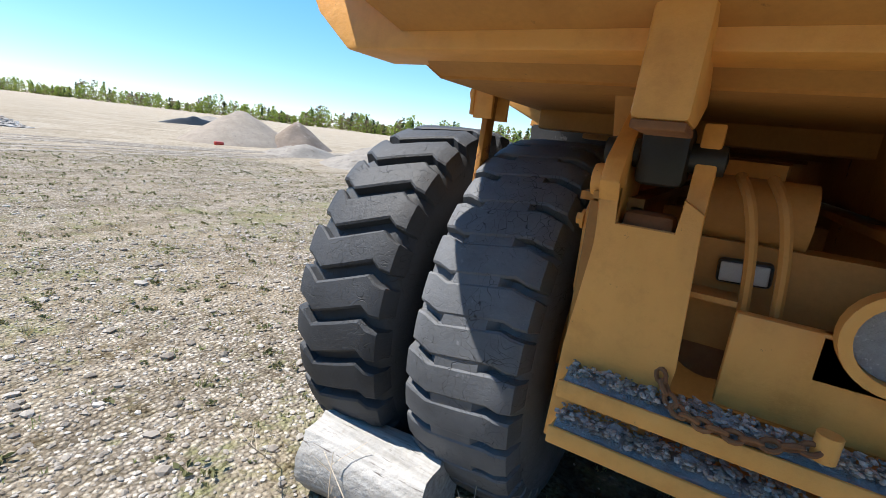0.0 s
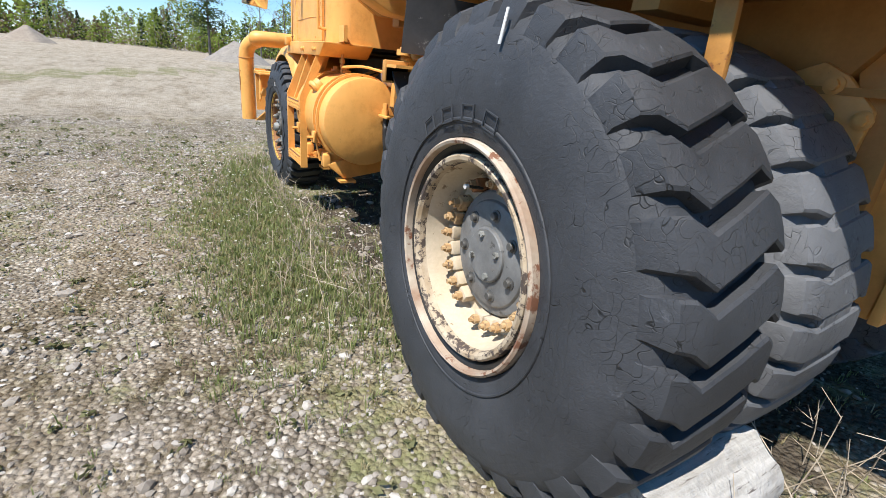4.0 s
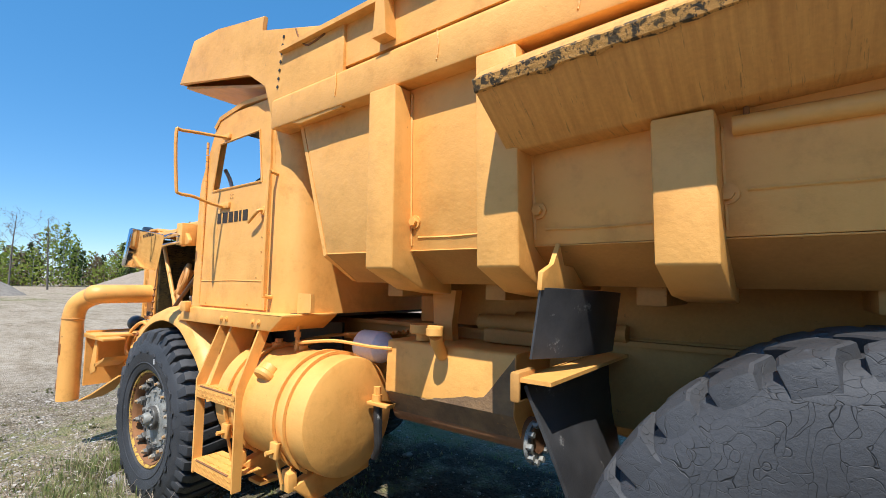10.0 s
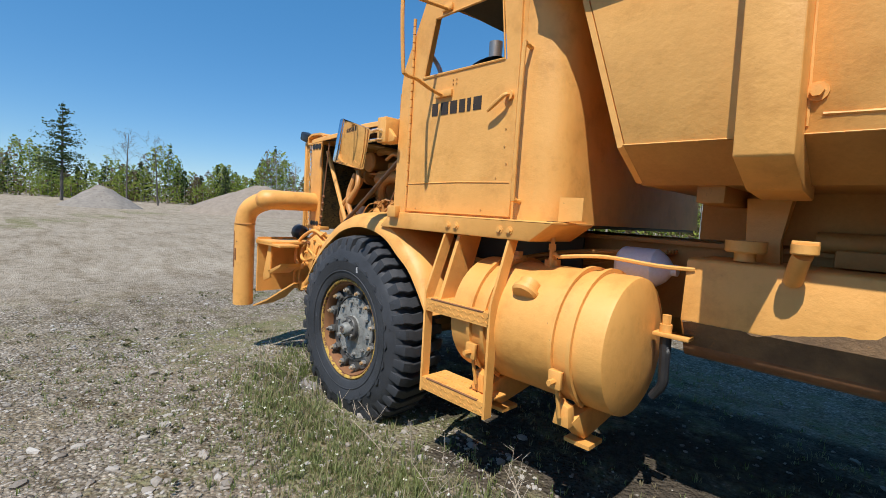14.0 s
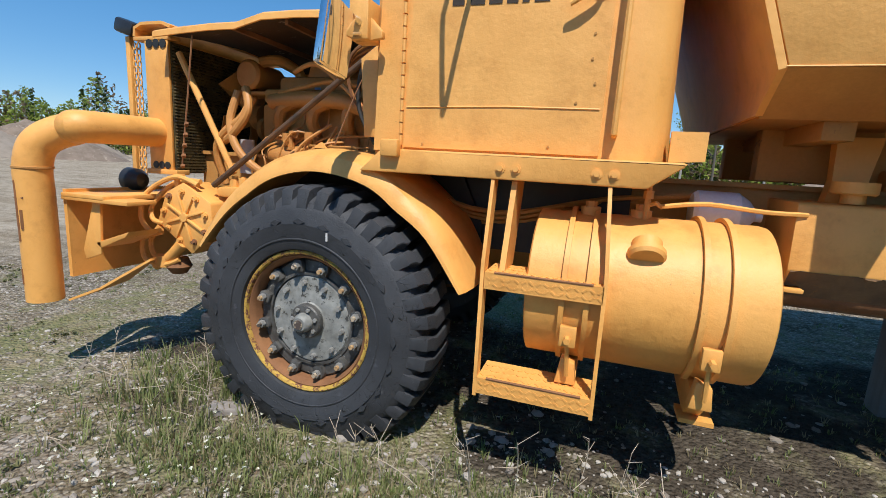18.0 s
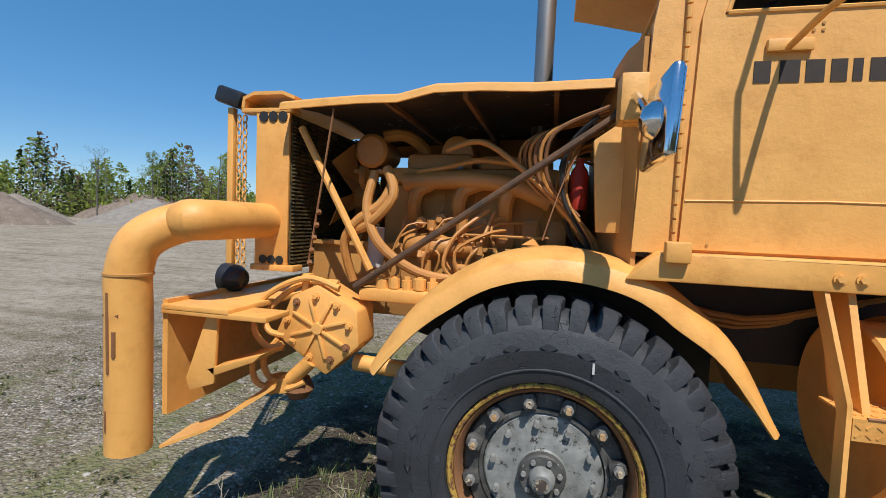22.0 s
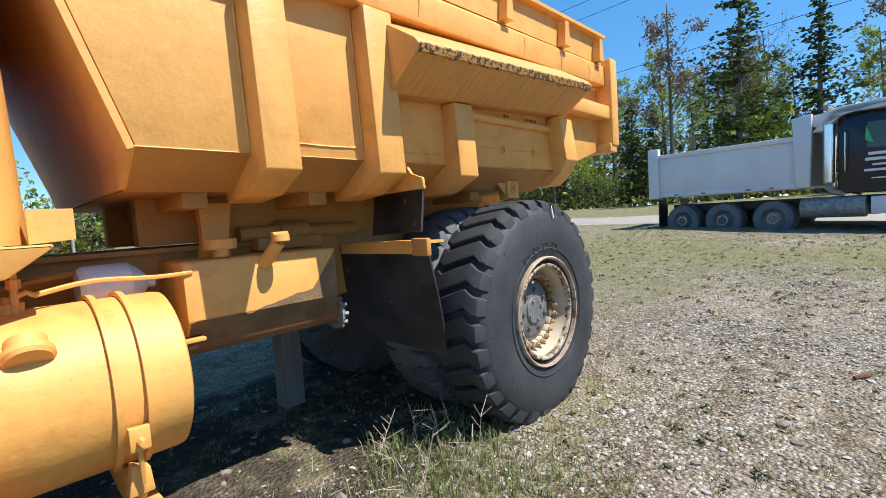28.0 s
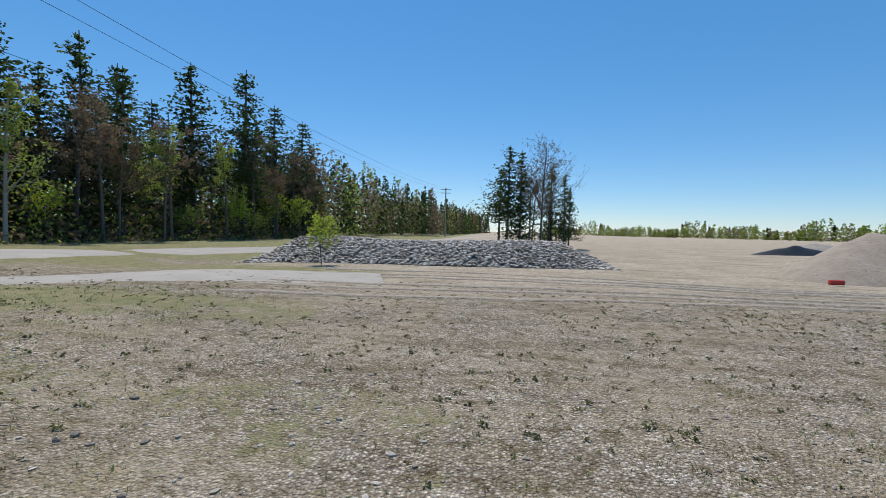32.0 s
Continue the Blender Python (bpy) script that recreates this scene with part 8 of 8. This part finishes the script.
def far_woods():
    """The ring of woods round the pit, joined: trunks and leaf clumps."""
    rs = np.random.RandomState(17)
    th = [40, 50, 60, 90, 120, 140, 160, 180, 200, 220, 240, 255, 263]
    rr = [62, 66, 66, 68, 82, 95, 115, 135, 165, 205, 265, 320, 340]
    sets = {"green": ([], []), "needle": ([], []), "bud": ([], [])}
    trunks = B()
    for i in range(1700):
        f = rs.uniform(0, 1)
        a = 40 + 223 * f
        R = np.interp(a, th, rr)
        if rs.uniform() > min(1, R / 130 + 0.35):
            continue
        r = R + rs.uniform(0, 16)
        x, y = r * math.cos(radians(a)), r * math.sin(radians(a))
        h = rs.uniform(6.5, 10.5) * (1.0 if R < 150 else 0.9) * (0.8 + 0.35 * math.sin(a * 0.31) * math.sin(a * 0.87))
        h *= 1.0 + 0.30 * math.exp(-((a - 150) / 38) ** 2)
        g0 = rise(x, y)
        u = rs.uniform()
        key = "needle" if u < 0.16 else "bud" if u < 0.34 else "green"
        if r < 170:
            tube(trunks, [(x, y, g0), (x + rs.uniform(-0.3, 0.3), y, g0 + h)], [0.06, 0.02], 3, 1, False)
        n = 110 if R < 150 else 60
        for k in range(n):
            q = rs.uniform(0.04, 1.0)
            w = (0.20 * h * (1 - q) + 0.15) if key == "needle" else 0.22 * h * math.sin(math.pi * min(1, q * 0.85 + 0.14)) + 0.25
            b = rs.uniform(0, 6.283)
            rad = w * math.sqrt(rs.uniform(0, 1))
            sets[key][0].append((x + rad * math.cos(b), y + rad * math.sin(b), g0 + q * h))
            sets[key][1].append(rs.uniform(0.18, 0.42) * (1 if R < 150 else 1.6))
    for i in range(420):
        f = rs.uniform(0, 1) ** 1.6
        dep = rs.uniform(0, 14)
        x, y = 22 - 22 * f + dep, -68 - 280 * f
        h = rs.uniform(8, 14)
        g0 = rise(x, y)
        key = "needle" if rs.uniform() < 0.5 else "bud" if rs.uniform() < 0.75 else "green"
        for k in range(130 if f < 0.3 else 60):
            q = rs.uniform(0.03, 1.0)
            w = 0.17 * h * (1 - q) + 0.15 if key == "needle" else 0.17 * h * math.sin(math.pi * min(1, q * 0.85 + 0.12)) + 0.2
            b = rs.uniform(0, 6.283)
            rad = w * math.sqrt(rs.uniform(0, 1))
            sets[key][0].append((x + rad * math.cos(b), y + rad * math.sin(b), g0 + q * h))
            sets[key][1].append(rs.uniform(0.16, 0.36) * (1 + 1.5 * f))
    # low bright shrubs along the foot
    for i in range(20000):
        a = rs.uniform(40, 263)
        R = np.interp(a, th, rr) + rs.uniform(-3, 4)
        z = rs.uniform(0, 4.0)
        sets["green" if i % 3 else "bud"][0].append((R * math.cos(radians(a)), R * math.sin(radians(a)), z))
        sets["green" if i % 3 else "bud"][1].append(rs.uniform(0.16, 0.42) * (1 if R < 150 else 1.6))
    tag = tagged(part("far_wood_trunks", trunks, birch), "slender pale trunks of the far woods", "woods", kind="stuff")
    for key, mat in (("green", leaf_mat), ("needle", needle_mat), ("bud", bud_mat)):
        ob = card_mesh("far_wood_leaves", sets[key][0], sets[key][1], mat, None, rs, 0.8)
        tagged(ob, {"green": "young green leaves of the far woods", "needle": "dark conifers of the far woods", "bud": "brown budding crowns of the far woods"}[key], "woods", kind="stuff")


far_woods()

# ---- poles and wires ----
PX, PY = 21, -10.99
pole = thing("utility_pole", "weathered grey wooden utility pole by the road", "utility pole")
part("pole_shaft", tube(B(), [(PX, PY, rise(PX, PY) - 0.2), (PX, PY, 13.5)], [0.17, 0.12], 14), pole_wood, pole)
part("insulator", lathe(B(), [(0.03, 0), (0.06, 0.05), (0.03, 0.1), (0.06, 0.15), (0.03, 0.2), (0.06, 0.25), (0.03, 0.3), (0.06, 0.35), (0.03, 0.5)], (PX - 0.1, PY + 0.35, 9.0), "z", 10), dark_plastic, pole)
part("crossarm", box(B(), (PX - 0.06, PY - 0.9, 12.6), (PX + 0.06, PY + 0.9, 12.75)), pole_wood, pole)
far_pole = thing("utility_pole", "distant wooden utility pole with crossarms", "utility pole")
part("pole_shaft", tube(B(), [(10, -112, 0), (10, -112, 11.5)], [0.16, 0.12], 8), pole_wood, far_pole)
for z in (10.2, 11.0):
    part("crossarm", box(B(), (8.8, -112.06, z), (11.2, -111.94, z + 0.12)), pole_wood, far_pole)
for k, (dx, z0, z1) in enumerate(((0.0, 9.0, 10.3), (-0.9, 12.7, 11.1), (0.9, 12.7, 11.1))):
    pts = [(PX + dx, PY + 78, z0 + 1.5), (PX + dx, PY + 40, z0 - 1.0), (PX + dx, PY, z0)]
    pts += [(PX + dx - 11 * f, PY - 101.4 * f, z0 + (z1 - z0) * f - 6 * f * (1 - f)) for f in (0.25, 0.5, 0.75, 1.0)]
    tagged(part("power_line", tube(B(), pts, 0.013, 4, 4), dark_plastic), "thin dark power line between poles", "power line", group="power lines")


# ---- grass, weeds and stalks ----
def blades(name, spots, mat, label, category, rs, lean=0.6):
    """Tufts of thin bent blades, joined; spots are rows of x, y, height, blades."""
    V, F = [], []
    for x, y, h, n in spots:
        z = rise(x, y)
        for k in range(n):
            a, b = rs.uniform(0, 6.283), rs.uniform(0.15, lean)
            hh = h * rs.uniform(0.5, 1.1)
            d = np.array([math.cos(a), math.sin(a), 0])
            s = np.array([-d[1], d[0], 0]) * (0.0025 + 0.012 * h)
            p0 = np.array([x, y, z - 0.005]) + d * rs.uniform(0, 0.25 * h + 0.01)
            p1 = p0 + d * hh * b * 0.4 + np.array([0, 0, hh * 0.6])
            p2 = p0 + d * hh * b + np.array([0, 0, hh * (1 - 0.35 * b)])
            i = len(V)
            V += [p0 - s, p0 + s, p1 + s * 0.7, p1 - s * 0.7, p2]
            F += [(i, i + 1, i + 2, i + 3), (i + 3, i + 2, i + 4)]
    me = bpy.data.meshes.new(name)
    me.from_pydata([tuple(v) for v in V], [], F)
    me.materials.append(mat)
    return tagged(new(name, me), label, category, kind="stuff")


def under_tyre(x, y):
    return (abs(x - RX) < 0.4 and -0.1 < y < 0.95) or (abs(x - FX) < 0.35 and 0.08 < y < 0.5)


rs = np.random.RandomState(23)
green_spots, dry_spots = [], []
for x, y in zip(rs.uniform(-9, 12, 26000), rs.uniform(-8, 4, 26000)):
    g = greenness(x, y) + 0.5 * noise.noise((x * 0.8, y * 0.8, 2.0)) + 0.25 * noise.noise((x * 2.5, y * 2.5, 9.0))
    if under_tyre(x, y) or g < 0.24 + 0.28 * rs.uniform():
        continue
    near = -7 < x < 1.5 and -1.6 < y
    h = rs.uniform(0.018, 0.05) * (1.3 if near else 0.8)
    (green_spots if rs.uniform() < 0.5 else dry_spots).append((x, y, h, rs.randint(4, 8)))
# thicker growth beside the ladder and the front tyre, and by the rear wheel
for cx, cy, sx, sy, n, h0 in ((-3.4, -0.30, 0.6, 0.26, 1300, 0.075), (-4.7, -0.2, 0.4, 0.16, 500, 0.09), (-2.2, -0.35, 0.8, 0.32, 1900, 0.07), (-3.0, -0.55, 0.9, 0.3, 1200, 0.05), (-5.3, 0.35, 0.35, 0.3, 450, 0.13), (-1.4, -0.45, 0.4, 0.24, 800, 0.085), (-1.0, 0.2, 0.3, 0.25, 200, 0.14), (-5.6, -0.8, 0.8, 0.5, 500, 0.05)):
    for x, y in zip(rs.normal(cx, sx, n), rs.normal(cy, sy, n)):
        if not under_tyre(x, y):
            (green_spots if rs.uniform() < 0.78 else dry_spots).append((x, y, h0 * rs.uniform(0.5, 1.3), rs.randint(4, 7)))
for x, y in zip(rs.uniform(0.5, 4.5, 900), rs.uniform(-6, 1.0, 900)):
    if noise.noise((x * 1.5, y * 1.5, 6)) > 0.25:
        dry_spots.append((x, y, rs.uniform(0.03, 0.09), 6))
# tufts standing singly on the open gravel
for x, y in zip(rs.uniform(-10, 14, 7500), rs.uniform(-15, 4, 7500)):
    if -6.8 < x < 1.4 and y > -0.6:
        continue
    for k in range(2):
        (dry_spots if rs.uniform() < 0.3 else green_spots).append((x + rs.normal() * 0.04, y + rs.normal() * 0.04, rs.uniform(0.018, 0.05), 6))
blades("grass", green_spots, grass_mat, "thin patchy green grass on gravel", "grass", rs)
blades("dry_grass", dry_spots, dry_mat, "short dry tan grass on gravel", "grass", rs, 0.9)

tuft_mat = leaf_material("dull_olive_tufts", (0.12, 0.125, 0.06), (0.25, 0.24, 0.13), 0.3)
C, S = [], []
for x, y in zip(rs.uniform(-10, 15, 6000), rs.uniform(-17, 5, 6000)):
    if (-6.8 < x < 1.4 and y > -0.2) or noise.noise((x * 0.5, y * 0.5, 8.0)) < -0.22:
        continue
    size = rs.uniform(0.5, 1.5)
    for k in range(6):
        px, py = x + rs.normal() * 0.018 * size, y + rs.normal() * 0.018 * size
        C.append((px, py, rise(px, py) + rs.uniform(0.004, 0.022) * size))
        S.append(0.017 * size)
tagged(card_mesh("ground_tufts", C, S, tuft_mat, None, rs, 0.5), "small dull olive tufts dotted over the gravel", "weeds", kind="stuff")
C, S = [], []
for cx, cy, sx, sy, n in ((-4.9, -0.55, 0.7, 0.35, 90), (-3.6, -0.5, 0.8, 0.3, 70), (-1.2, -0.5, 0.4, 0.25, 20)):
    for x, y in zip(rs.normal(cx, sx, n), rs.normal(cy, sy, n)):
        h = rs.uniform(0.03, 0.09)
        for k in range(4):
            C.append((x + rs.normal() * 0.004, y + rs.normal() * 0.004, rise(x, y) + h))
            S.append(0.008)
tagged(card_mesh("white_flowers", C, S, leaf_material("white_petals", (0.72, 0.74, 0.66), (0.82, 0.82, 0.78), 0.2), None, rs, 0.8), "tiny white flowers in the grass by the truck", "flowers", kind="stuff")


def weeds():
    """Dead branching stalks, joined."""
    bm = B()
    rs = np.random.RandomState(31)
    for cx, cy, sx, sy, n, h in ((-2.3, -0.05, 0.55, 0.22, 26, 0.26), (-0.95, 0.12, 0.22, 0.15, 14, 0.28), (-5.3, 0.15, 0.4, 0.25, 26, 0.26), (1.12, 0.95, 0.14, 0.35, 26, 0.36), (-1.5, -0.1, 0.4, 0.2, 14, 0.28), (-3.9, -0.12, 0.3, 0.1, 10, 0.25)):
        for i in range(n):
            x, y = rs.normal(cx, sx), rs.normal(cy, sy)
            z = rise(x, y)
            d = rs.normal(size=3) * 0.35
            H = h * rs.uniform(0.5, 1.2)
            top = (x + d[0] * H, y + d[1] * H, z + H)
            tube(bm, [(x, y, z), ((x + top[0]) / 2 + 0.01, (y + top[1]) / 2, z + H * 0.55), top], [0.003, 0.0025, 0.0015], 3, 2, False)
            for k in range(5):
                f = rs.uniform(0.35, 1.0)
                b = (x + d[0] * H * f, y + d[1] * H * f, z + H * f)
                e = (b[0] + rs.normal() * H * 0.22, b[1] + rs.normal() * H * 0.22, b[2] + H * rs.uniform(0.05, 0.3))
                tube(bm, [b, e], [0.002, 0.0012], 3, 1, False)
    return tagged(part("dead_weeds", bm, speckled("pale_dead_stalks", (0.42, 0.34, 0.25), (0.56, 0.47, 0.36), 20, 0.9)), "dead branching weed stalks by the truck", "weeds", kind="stuff")


weeds()
